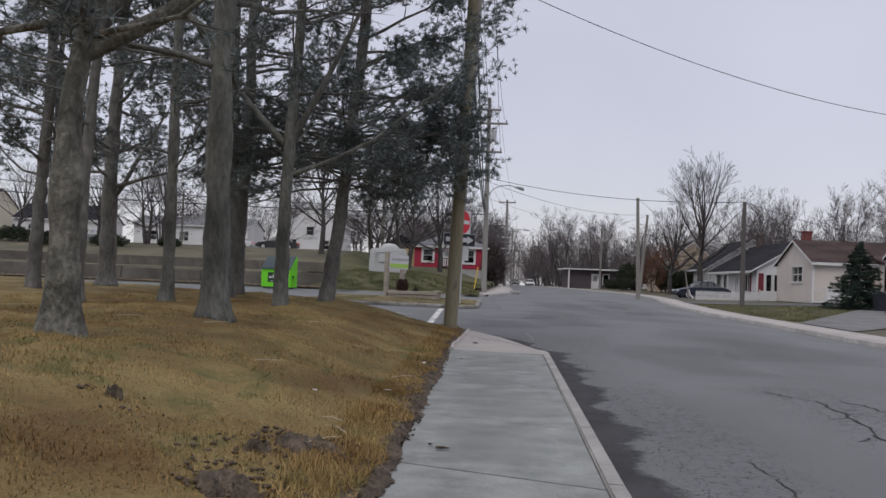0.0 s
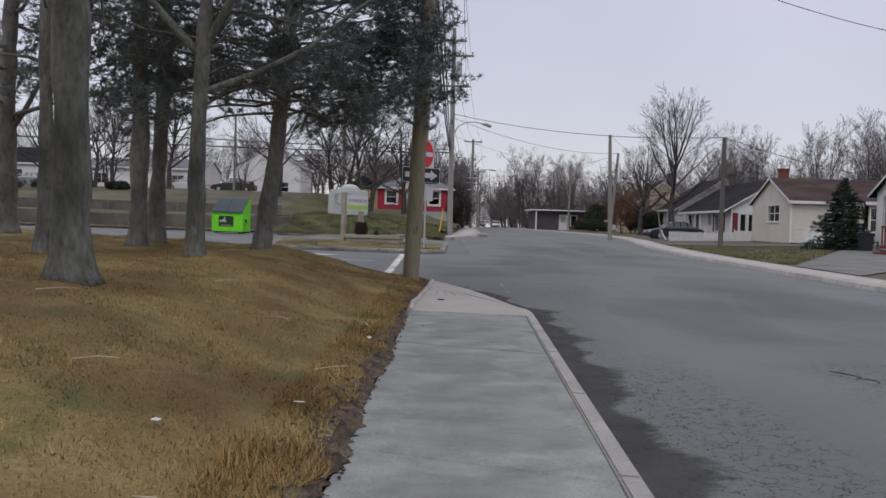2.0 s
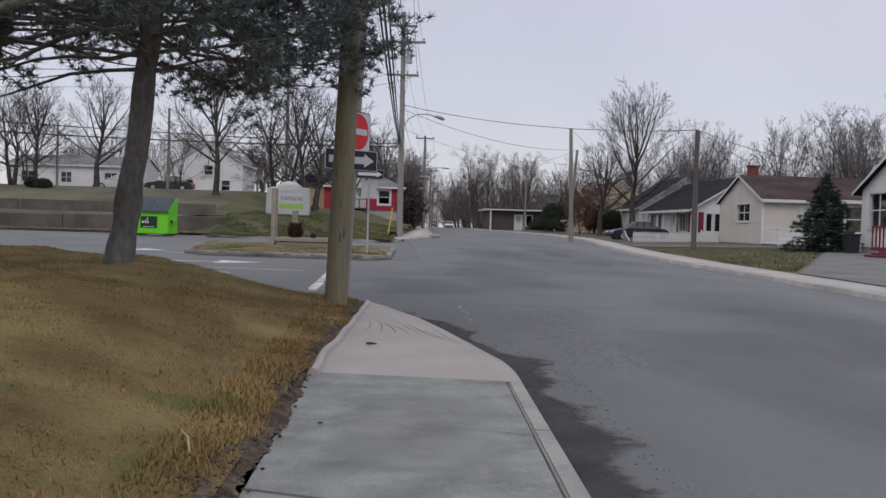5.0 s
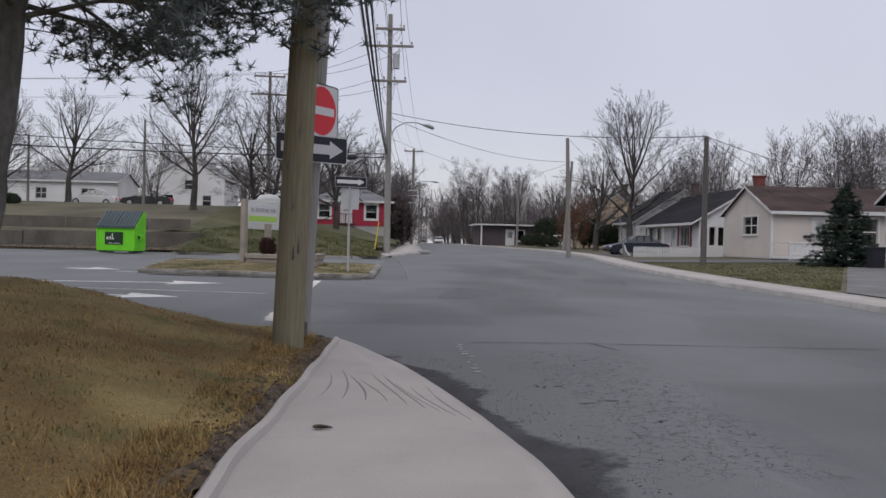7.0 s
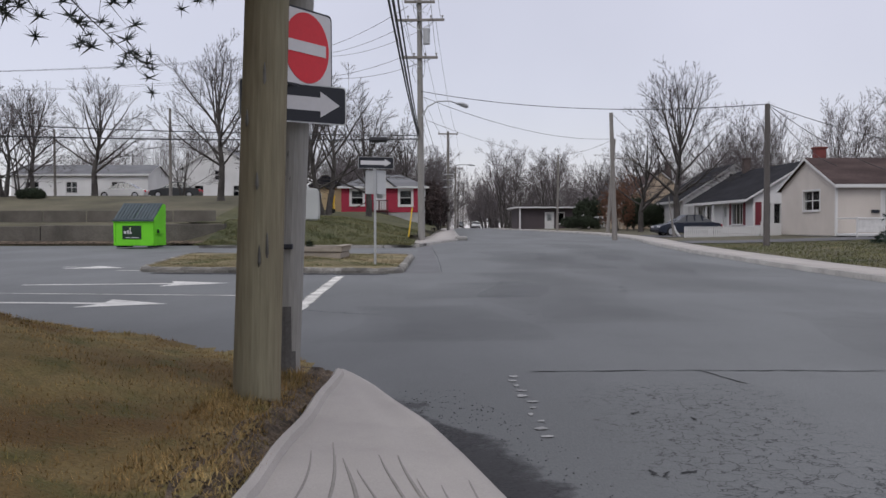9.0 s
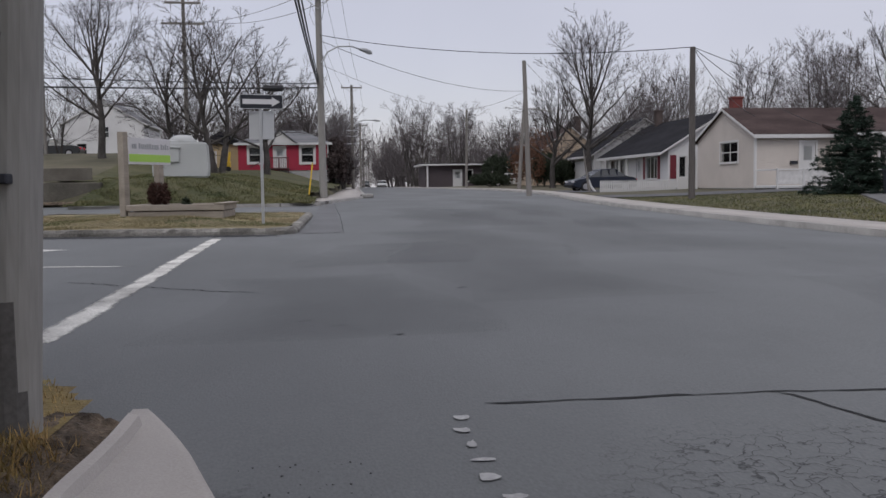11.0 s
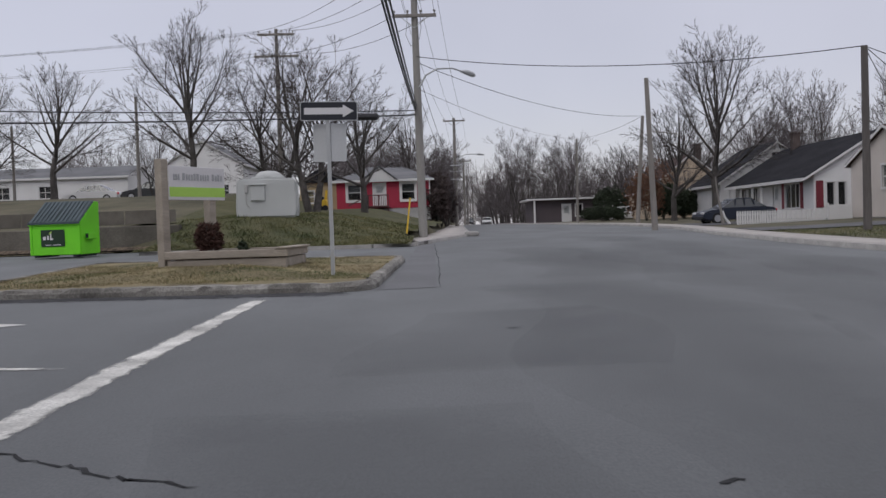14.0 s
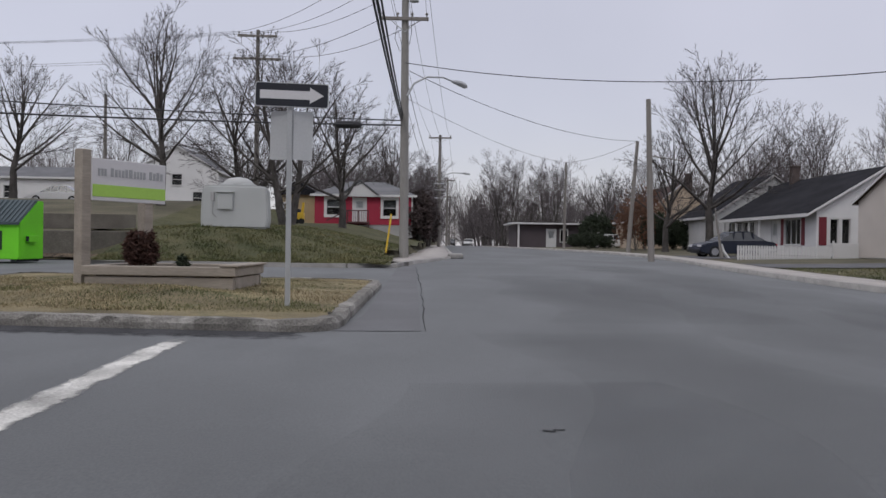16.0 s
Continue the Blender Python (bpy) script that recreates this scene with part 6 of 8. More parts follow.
def grow(rng, p, d, length, r, depth, segs, tips, droop=0.0, up=0.25, forks=(2, 4), shrink=0.72, wob=0.16, level_=0, angle=(0.35, 0.85), side=0.95):
    """A limb of several joints that sheds side limbs and splits at its tip; the last twigs are single fine spikes."""
    if depth == 0:
        d = unit(d + rng.normal(0, wob, 3) + np.array([0, 0, up * 0.3 - droop * 0.15]))
        q = p + d * length
        segs.append((level_, *p, *q, r, 0.0))
        tips.append((*q, *d))
        return
    n = 5 if depth > 2 else 4
    step = length / n
    for k in range(n):
        d = unit(d + rng.normal(0, wob, 3) + np.array([0, 0, up * 0.18 - droop * 0.1]))
        q = p + d * step
        r1 = r * (1 - 0.6 * (k + 1) / n)
        r0 = r * (1 - 0.6 * k / n)
        segs.append((level_, *p, *q, r0, r1))
        if k >= 1 and rng.random() < side:
            ax = unit(np.cross(d, rng.normal(0, 1, 3)))
            t = rng.uniform(*angle)
            nd = unit(d * math.cos(t) + ax * math.sin(t))
            grow(rng, q, nd, length * shrink * rng.uniform(0.6, 1.0) * (1 - 0.06 * k), r1 * rng.uniform(0.45, 0.65), depth - 1, segs, tips, droop, up, forks, shrink, wob, level_ + 1, angle, side)
        p = q
    for _ in range(int(rng.integers(*forks))):
        ax = unit(np.cross(d, rng.normal(0, 1, 3)))
        t = rng.uniform(0.1, 0.45)
        nd = unit(d * math.cos(t) + ax * math.sin(t))
        grow(rng, p, nd, length * shrink * rng.uniform(0.75, 1.0), r1 * 0.8, depth - 1, segs, tips, droop, up, forks, shrink, wob, level_ + 1, angle, side)


def fan(rng, p, d, length, r, depth, segs, centre, level_=1, angle=0.66, bunch=3):
    """A limb that bends outward and sheds shoots to both sides by turns; the last shoots are fine straight spikes."""
    if depth == 0:
        q = p + unit(d + rng.normal(0, 0.07, 3)) * length
        segs.append((level_, *p, *q, r, 0.0))
        return
    n = max(3, int(length / (0.16 + 0.14 * depth)))
    turn = rng.uniform(0, 2 * math.pi)
    for k in range(n):
        out = unit(p - centre)
        d = unit(d + 0.05 * out + np.array([0, 0, 0.025]) + rng.normal(0, 0.06, 3))
        q = p + d * length / n
        r0, r1 = r * (1 - 0.75 * k / n), r * (1 - 0.75 * (k + 1) / n)
        segs.append((level_, *p, *q, r0, r1))
        if k >= (1 if level_ > 1 else max(1, n // 5)):
            for _ in range(1 if level_ == 1 else bunch):
                turn += 2.4 + rng.normal(0, 0.35)
                a = unit(np.cross(d, np.array([0.31, 0.2, 0.93]) if abs(d[2]) < 0.9 else np.array([1.0, 0, 0])))
                b = np.cross(d, a)
                t = angle * rng.uniform(0.7, 1.35)
                nd = unit(d * math.cos(t) + (a * math.cos(turn) + b * math.sin(turn)) * math.sin(t) + 0.12 * out)
                f = k / n
                fan(rng, q, nd, length * (0.6 - 0.3 * f) * rng.uniform(0.65, 1.1), max(r1 * rng.uniform(0.42, 0.6), 0.006), depth - 1, segs, centre, level_ + 1, angle, bunch)
        p = q
    segs.append((level_, *p, *(p + d * length / n * 1.2), r * 0.25, 0.0))


def bare_tree(name, seed, height, trunk_h, r, depth, label, stems=1, spread=0.9, twig=TWIG, bark=LIMB_BARK, group="bare trees", min_r=0.0088, limbs=9):
    """A leafless broadleaf tree: trunk, limbs that fan out into a domed crown, fine twigs at its rim."""
    rng = np.random.default_rng(seed)
    segs = []
    for s in range(stems):
        ang = 2 * math.pi * s / stems + rng.uniform(0, 0.6)
        off = 0.0 if stems == 1 else 1.0
        d = unit(np.array([0.2 * off * math.cos(ang), 0.2 * off * math.sin(ang), 1.0]))
        p = np.array([0.2 * off * math.cos(ang), 0.2 * off * math.sin(ang), -0.15])
        rr = r * (1.0 if stems == 1 else 0.72)
        for k in range(5):
            q = p + unit(d + rng.normal(0, 0.045, 3)) * trunk_h / 5
            segs.append((0, *p, *q, rr * (1.3 if k == 0 else 1.06 - 0.05 * k), rr * (1.06 - 0.05 * (k + 1))))
            p = q
        room = height - trunk_h
        centre = p + np.array([0, 0, 0.05 * room])
        many = limbs if stems == 1 else max(4, limbs // stems + 1)
        lead, rl, dl = p, rr * 0.78, d
        starts = []
        for k in range(6):
            dl = unit(dl + rng.normal(0, 0.07, 3) + np.array([0, 0, 0.1]))
            q = lead + dl * room * 0.5 / 6
            segs.append((0, *lead, *q, rl * (1 - 0.1 * k), rl * (1 - 0.1 * (k + 1))))
            starts.append(lead)
            lead = q
        fan(rng, lead, dl, room * 0.52, rl * 0.4, depth, segs, centre)
        for k in range(many):
            a2 = 2.4 * k + ang + rng.uniform(-0.35, 0.35)
            f = k / max(1, many - 1)
            t = min(1.35, spread * (0.45 + 0.7 * f) * rng.uniform(0.88, 1.12))
            nd = unit(np.array([math.cos(a2) * math.sin(t), math.sin(a2) * math.sin(t), math.cos(t)]) + d * 0.08)
            fan(rng, starts[min(5, int(6 * (1 - f)))], nd, room * (0.56 + 0.1 * f) * rng.uniform(0.85, 1.08), rr * rng.uniform(0.3, 0.42), depth, segs, centre)
    arr = np.array(segs)
    arr[:, 7] = np.maximum(arr[:, 7], min_r)
    arr[:, 8] = np.where(arr[:, 8] > 0, np.maximum(arr[:, 8], min_r), 0)
    ob = thing(name, Matrix.Identity(4), label, "tree", group)
    v, f = sticks(arr[arr[:, 0] <= 1][:, 1:], 7)
    raw_mesh("trunk", v, f, bark, ob)
    v, f = sticks(arr[arr[:, 0] > 1][:, 1:], 3)
    raw_mesh("crown", v, f, twig, ob)
    return ob


def tuft_template(rng, n, length, width, up=0.25):
    """A spray of thin needles out of one point: n triangles."""
    d = rng.normal(0, 1, (n, 3))
    d[:, 2] = d[:, 2] * 0.7 + up
    d /= np.linalg.norm(d, axis=1)[:, None]
    s = np.cross(d, rng.normal(0, 1, (n, 3)))
    s /= np.linalg.norm(s, axis=1)[:, None]
    L = length * rng.uniform(0.6, 1.1, (n, 1))
    return np.stack([s * width / 2, -s * width / 2, d * L], 1)


def scatter_tris(name, places, scales, templates, rng, material, parent, kind=""):
    n = len(places)
    if not n:
        return None
    T = np.stack(templates)
    pick = rng.integers(0, len(T), n)
    ang = rng.uniform(0, 2 * math.pi, n)
    c, s = np.cos(ang), np.sin(ang)
    base = T[pick]
    x = base[..., 0] * c[:, None, None] - base[..., 1] * s[:, None, None]
    y = base[..., 0] * s[:, None, None] + base[..., 1] * c[:, None, None]
    tri = np.stack([x, y, base[..., 2]], -1) * np.asarray(scales)[:, None, None, None] + np.asarray(places)[:, None, None, :]
    verts = tri.reshape(-1, 3)
    faces = np.arange(len(verts)).reshape(-1, 3)
    ob = raw_mesh(name, verts, faces, material, parent)
    return ob


def pine(seed, x, y, r, height, lean, label, limbs, tuft_low, tufts, bark=BARK, fork=None, low=2.2, toward=None, bend=0.0, thick=1.0):
    """A garden pine: bare trunk, level limbs, dead twigs low down and needle sprays above."""
    rng = np.random.default_rng(seed)
    ob = thing("pine_tree", pose(x, y, float(lawn_z(x, y)) - 0.06), label, "tree", "pines on the lawn")
    n = 14
    path, rad = [], []
    for k in range(n + 1):
        f = k / n
        z = height * f
        wob = 0.05 * math.sin(f * 9 + seed) * (0.3 + f)
        path.append(np.array([lean[0] * z + wob + bend * math.sin(min(1, f * 3) * math.pi) , lean[1] * z + 0.05 * math.cos(f * 7 + seed), z]))
        flare = 1 + 0.55 * math.exp(-z / 0.22)
        rad.append(r * flare * (1 - 0.6 * f))
    fine_p, fine_r = [], []
    for k in range(n):
        m = 6 if k == 0 else (3 if k < 6 else 1)
        for j in range(m):
            f = j / m
            fine_p.append(path[k] * (1 - f) + path[k + 1] * f)
            z = fine_p[-1][2]
            fine_r.append(r * (1 + 0.55 * math.exp(-z / 0.22)) * (1 - 0.6 * z / height) * (1 + 0.05 * math.sin(z * 5 + seed) + 0.035 * math.sin(z * 13 + seed)))
    fine_p.append(path[-1])
    fine_r.append(rad[-1])
    bm = B()
    tube(bm, fine_p, fine_r, 14)
    for v in bm.verts:
        v.co += Vector((noise.noise(v.co * 3 + Vector((seed, 0, 0))), noise.noise(v.co * 3 + Vector((0, seed, 0))), 0)) * 0.035 * (r / 0.15)
    part("trunk", bm, bark, ob, smooth=True)

    def at(z):
        k = min(n - 1, int(z / height * n))
        f = z / height * n - k
        return path[k] * (1 - f) + path[k + 1] * f

    segs, tips = [], []

    def limb(p, d, ln, rr, **kw):
        mine = []
        grow(rng, p, d, ln, rr, 2, mine, tips, forks=(1, 3), level_=1, angle=(0.4, 1.0), **kw)
        arr = np.array(mine)
        arr[:, 7] = np.maximum(arr[:, 7], 0.0045)
        arr[:, 8] = np.where(arr[:, 8] > 0, np.maximum(arr[:, 8], 0.0045), 0)
        v, f = sticks(arr[arr[:, 0] <= 1][:, 1:], 6)
        raw_mesh("limb", v, f, bark, ob)
        segs.append(arr[arr[:, 0] > 1][:, 1:])

    for k in range(limbs):
        z = low + (height - low - 0.5) * ((k + rng.uniform(0, 0.8)) / limbs) ** 1.15
        a = rng.uniform(0, 2 * math.pi)
        if toward is not None and rng.random() < 0.5:
            a = toward + rng.normal(0, 0.5)
        d = unit(np.array([math.cos(a), math.sin(a), rng.uniform(-0.15, 0.3)]))
        ln = rng.uniform(1.3, 2.6) * (1 - 0.35 * z / height)
        limb(at(z), d, ln, r * rng.uniform(0.16, 0.3), droop=0.5, up=0.6, shrink=0.6, wob=0.17)
    for (fz, fd, fl, frr) in fork or ():
        limb(at(fz), unit(np.array(fd, float)), fl, frr, droop=0.3, up=0.15 if abs(fd[2]) < 0.2 else 0.5, shrink=0.5, wob=0.12)
    v, f = sticks(np.concatenate(segs), 3)
    raw_mesh("dead_twig_mass", v, f, PINE_TWIG, ob)["kind"] = "stuff"
    tp = np.array(tips)
    tp = tp[tp[:, 2] > tuft_low + rng.uniform(-0.6, 0.6, len(tp))]
    if tufts > 0 and len(tp):
        keep = rng.random(len(tp)) < tufts
        tp = tp[keep]
        pl, sc = [], []
        for t in tp:
            m = int(rng.integers(5, 10) * thick)
            back = rng.uniform(0, 0.6, m)[:, None]
            pl.append(t[:3] - t[3:6] * back + rng.normal(0, 0.1, (m, 3)))
            sc.append(rng.uniform(0.75, 1.25, m))
        pl, sc = np.concatenate(pl), np.concatenate(sc)
        tm = [tuft_template(rng, 20, 0.125, 0.016) for _ in range(5)]
        scatter_tris("needles", pl, sc, tm, rng, NEEDLE, ob)
    return ob


GREY_BARK = mat("grey_pine_bark", (0.095, 0.096, 0.088), 0.95, 0.4, 30, 22, 1.0, tint=(0.125, 0.125, 0.112), stains=0.7, stain_color=(0.05, 0.056, 0.045), stretch=(1, 1, 0.35), bump_dist=0.04)
pine(1, -2.87, 8.4, 0.15, 4.3, (0.035, 0.0), "scarred grey-brown pine forking low on the lawn", 12, 2.9, 0.9, BARK, [(2.45, (1, 0.25, 0.5), 2.8, 0.085), (2.55, (-0.8, 0.1, 0.75), 2.8, 0.09), (2.6, (0.35, 0.5, 1.0), 2.8, 0.085), (2.7, (-0.3, -0.2, 1.0), 2.8, 0.08), (2.75, (-1, 0.4, 0.2), 2.4, 0.05), (2.8, (-0.7, -0.8, 0.25), 2.0, 0.045), (3.0, (-0.9, 0.0, 0.5), 2.4, 0.05)], 2.6, thick=1.7)
pine(2, -2.62, 12.0, 0.17, 11, (-0.008, 0.0), "stout mossy pine trunk on the lawn", 20, 4.8, 0.5, GREY_BARK, [(3.5, (-1, -0.1, 0.25), 2.6, 0.06), (3.2, (-0.9, -0.4, 0.1), 2.0, 0.05), (4.3, (0.9, 0.2, 0.3), 2.4, 0.06)], 3.1)
pine(3, -2.9, 16.8, 0.125, 10, (0.015, 0.0), "slender forked pine with bare lower limbs", 18, 4.4, 0.65, GREY_BARK, [(2.4, (1, 0.15, 0.28), 3.4, 0.05), (2.9, (-0.5, 0.1, 1.0), 3.0, 0.07), (3.0, (0.45, 0.0, 1.0), 3.0, 0.07)], 2.6)
low_limbs = [(2.5 + 0.05 * k, (math.cos(2.4 * k + 0.2), 0.75 * math.sin(2.4 * k + 0.2) - 0.15, 0.02), 1.55 + 0.3 * (k % 3) + (0.5 if math.cos(2.4 * k + 0.2) < 0 else 0.0), 0.03) for k in range(30)]
pine(4, -2.7, 20.3, 0.16, 12, (0.09, 0.0), "curving dark pine with dense needle sprays", 38, 2.35, 0.95, BARK_DARK, low_limbs + [(3.0, (1, 0.25, 0.05), 1.9, 0.045), (3.7, (1, 0.0, 0.1), 2.0, 0.045), (4.6, (1, 0.3, 0.1), 1.9, 0.045), (3.3, (-1, 0.1, 0.1), 2.4, 0.045), (4.2, (-1, -0.3, 0.15), 2.6, 0.045), (3.1, (-1, -0.5, 0.1), 2.6, 0.04), (3.4, (-0.8, -0.8, 0.1), 2.4, 0.04), (3.6, (-0.3, -1, 0.1), 2.2, 0.04), (3.3, (0.5, -0.8, 0.1), 2.2, 0.04)], 2.7, 0.1, 0.06, 1.4)
pine(5, -5.15, 21.8, 0.165, 12, (0.02, 0.0), "dark pine trunk with needle sprays above", 34, 3.0, 0.55, BARK_DARK, None, 2.8, 0.0)
pine(6, -4.75, 19.6, 0.155, 11, (0.0, 0.0), "dark pine trunk standing close to another", 24, 3.8, 0.55, BARK_DARK, None, 3.0)
pine(7, -4.65, 15.8, 0.105, 10, (0.012, 0.0), "thin pine with tufts on short limbs", 20, 3.4, 0.6, GREY_BARK, None, 2.2)
pine(8, -9.25, 24.0, 0.22, 11, (0.01, 0.0), "broad-footed dark pine at the lawn edge", 24, 3.2, 0.8, BARK_DARK, [(2.2, (0.7, 0.0, 1.0), 2.8, 0.07)], 2.6)
pine(9, -5.4, 14.2, 0.09, 10, (0.02, 0.0), "thin dark pine trunk on the lawn", 16, 3.6, 0.6, BARK_DARK, None, 2.4)
pine(10, -8.9, 19.6, 0.15, 10, (0.015, 0.0), "dark green-needled pine deeper on the lawn", 26, 2.6, 0.9, BARK_DARK, None, 2.3)
pine(12, -12.5, 27.5, 0.14, 10, (0.0, 0.0), "dark pine near the car park", 24, 2.8, 0.9, BARK_DARK, None, 2.4)

# bare trees, a few kinds, repeated with turns and sizes
tree_a = bare_tree("bare_tree", 21, 9.0, 2.0, 0.26, 3, "broad bare tree with fine grey-brown twigs", 1, 1.1, limbs=12)
tree_b = bare_tree("bare_tree", 22, 10.2, 2.6, 0.24, 3, "tall bare tree with upswept limbs", 1, 0.95, limbs=13)
tree_c = bare_tree("bare_tree", 23, 8.6, 1.9, 0.26, 3, "dense bare tree with spreading dark limbs", 2, 1.05, limbs=14)
tree_d = bare_tree("bare_tree", 24, 9.6, 1.4, 0.17, 3, "slim upright bare tree with thin twigs", 2, 0.5, twig=TWIG_HAZED, min_r=0.009, limbs=10)
tree_e = bare_tree("bare_tree", 25, 6.6, 0.9, 0.16, 3, "tangled bare shrub-like tree", 3, 0.95, twig=TWIG_HAZED, min_r=0.009, limbs=9)


def put_tree(ob, x, y, z, turn, s=1.0, sz=None):
    return copy_thing(ob, pose(x, y, z, 0, 0, turn) @ Matrix.Diagonal((s, s, sz or s, 1)))


tree_a.matrix_basis = pose(-25.4, 86, float(bank_z(-25.4, 86)) - 0.1, 0, 0, 20)
tree_b.matrix_basis = pose(-14.0, 80, float(bank_z(-14, 80)) - 0.1, 0, 0, 10) @ Matrix.Diagonal((1.05, 1.05, 1.05, 1))
tree_c.matrix_basis = pose(-6.2, 78, float(bank_z(-6.2, 78)) - 0.1, 0, 0, 45) @ Matrix.Diagonal((1.35, 1.35, 1.12, 1))
tree_d.matrix_basis = pose(30, 92, 0.8, 0, 0, 0)
tree_e.matrix_basis = pose(0.5, 106, float(bank_z(0.5, 106)), 0, 0, 0)
put_tree(tree_a, -3.4, 81, float(bank_z(-3.4, 81)) - 0.1, 100, 0.95)
put_tree(tree_c, -9.3, 83, float(bank_z(-9.3, 83)) - 0.1, 200, 0.95)
put_tree(tree_b, -33, 92, float(bank_z(-33, 92)) - 0.1, 130, 0.85)
put_tree(tree_a, -38, 88, float(bank_z(-38, 88)) - 0.1, 250, 0.85)
put_tree(tree_e, -19, 88, float(bank_z(-19, 88)) - 0.1, 80, 0.75)
put_tree(tree_e, -10.5, 88, float(bank_z(-10, 88)) - 0.1, 140, 0.8)
put_tree(tree_e, -29.8, 83, float(bank_z(-29.8, 83)) - 0.1, 30, 0.95)
put_tree(tree_c, -31.5, 84, float(bank_z(-31.5, 84)) - 0.1, 75, 0.8)
put_tree(tree_a, -50, 95, float(bank_z(-50, 95)) - 0.1, 10, 0.9)
put_tree(tree_b, -1.5, 112, float(bank_z(-1.5, 112)), 60, 0.85)
# the large tree on the right with its neighbours
put_tree(tree_b, 21.6, 89, 0.6, 100, 1.2)
put_tree(tree_a, 19.4, 92, 0.6, 330, 0.95)
# trees behind the houses on the right
for k, (x, y, t, s) in enumerate(((36, 90, 90, 1.05), (40, 86, 10, 1.1), (44, 82, 200, 1.1), (49, 80, 150, 1.05), (54, 78, 320, 1.1), (38, 80, 270, 1.0), (46, 75, 75, 1.0), (31, 101, 190, 0.9))):
    put_tree((tree_d, tree_d, tree_b, tree_d)[k % 4], x, y, 0.9, t, s * 0.98)
for k, (x, y, t, s) in enumerate(((27, 112, 0, 0.95), (25.5, 119, 60, 1.0), (29, 124, 120, 1.0), (23, 128, 190, 0.9), (24, 106, 270, 0.6))):
    put_tree((tree_e, tree_a)[k % 2], x, y, 0.8, t, s)
# street trees ahead, and joined far woods
far = random.Random(5)
for k in range(12):
    y = far.uniform(150, 215)
    side = -1 if k % 2 else 1
    x = (float(left_kerb(y)) - far.uniform(2, 10)) if side < 0 else (float(right_kerb(y)) + far.uniform(-1, 9))
    put_tree((tree_e, tree_d)[k % 2], x, y, float(level(y)) - 0.2, far.uniform(0, 360), far.uniform(1.0, 1.3))
for k, (x, y, s) in enumerate(((13.5, 152, 1.25), (16.5, 156, 1.3), (19.0, 150, 1.15), (15.0, 168, 1.3), (21.5, 160, 1.2), (12.6, 178, 1.2), (2.0, 170, 1.15))):
    put_tree((tree_d, tree_e)[k % 2], x, y, float(level(y)) - 0.2, 70.0 * k, s)
for k in range(9):
    y = far.uniform(104, 140)
    x = max(2.0, float(left_kerb(y)) - far.uniform(1.8, 5)) if y < 110 else float(left_kerb(y)) - far.uniform(1.8, 8)
    put_tree((tree_e, tree_d)[k % 2], x, y, float(level(y)) + 0.2, far.uniform(0, 360), far.uniform(0.55, 0.9))


def woods(name, spots, material, label, seed):
    """Far bare trees, too many to count, as one mesh of thin limbs."""
    rng = np.random.default_rng(seed)
    kinds = []
    for q in range(5):
        segs = []
        for s in range(1 + q % 3):
            p, d = np.array([rng.normal(0, 0.3), rng.normal(0, 0.3), 0.0]), unit(np.array([rng.normal(0, 0.12), rng.normal(0, 0.12), 1]))
            top = p + d * rng.uniform(1.2, 2.4)
            segs.append((0, *p, *top, 0.14, 0.11))
            for k in range(6):
                a = 2 * math.pi * k / 6 + rng.uniform(-0.4, 0.4)
                t = rng.uniform(0.1, 0.95)
                fan(rng, top - d * rng.uniform(0, 0.5), unit(np.array([math.cos(a) * math.sin(t), math.sin(a) * math.sin(t), math.cos(t)])), rng.uniform(3.6, 5.6), 0.07, 2, segs, np.array([0, 0, 0.5]), bunch=1)
        arr = np.array(segs)[:, 1:]
        arr[:, 6] = np.maximum(arr[:, 6], 0.013)
        arr[:, 7] = np.where(arr[:, 7] > 0, np.maximum(arr[:, 7], 0.011), 0)
        kinds.append(sticks(arr, 3))
    V, F, o = [], [], 0
    for i, (x, y, z, s) in enumerate(spots):
        v, f = kinds[i % 5]
        a = rng.uniform(0, 2 * math.pi)
        c, sn = math.cos(a), math.sin(a)
        w = np.stack([v[:, 0] * c - v[:, 1] * sn, v[:, 0] * sn + v[:, 1] * c, v[:, 2]], -1) * s + np.array([x, y, z])
        V.append(w)
        F.append(f + o)
        o += len(v)
    return tagged(raw_mesh(name, np.concatenate(V), np.concatenate(F), material), label, "woods", kind="stuff")


spots = []
for k in range(84):
    x, y = far.uniform(-130, -6) if k < 62 else far.uniform(-36, -4), far.uniform(122, 165)
    spots.append((x, y, float(bank_z(x, y)) - 0.3, far.uniform(0.8, 1.25)))
woods("far_woods", spots, TWIG_HAZED, "grey-brown bare woods behind the terrace houses", 41)
spots = []
for k in range(44):
    y = far.uniform(190, 330)
    x = (float(left_kerb(y)) - far.uniform(1, 30)) if k % 2 else (float(right_kerb(y)) + far.uniform(-3, 35))
    spots.append((x, y, float(level(y)) - 0.3, far.uniform(1.1, 1.8)))
for k in range(46):
    y = far.uniform(165, 330)
    x = (float(left_kerb(y)) - far.uniform(1.5, 12)) if k % 2 else (float(right_kerb(y)) + far.uniform(-1.5, 12))
    spots.append((x, y, float(level(y)) - 0.3, far.uniform(0.9, 1.4)))
for k in range(40):
    y = far.uniform(335, 370)
    spots.append((far.uniform(-30, 60), y, float(level(y)) - 0.3, far.uniform(0.9, 1.5)))
for k in range(30):
    y = far.uniform(118, 190)
    spots.append((float(right_kerb(y)) + far.uniform(9, 45), y, 0.6, far.uniform(0.9, 1.3)))
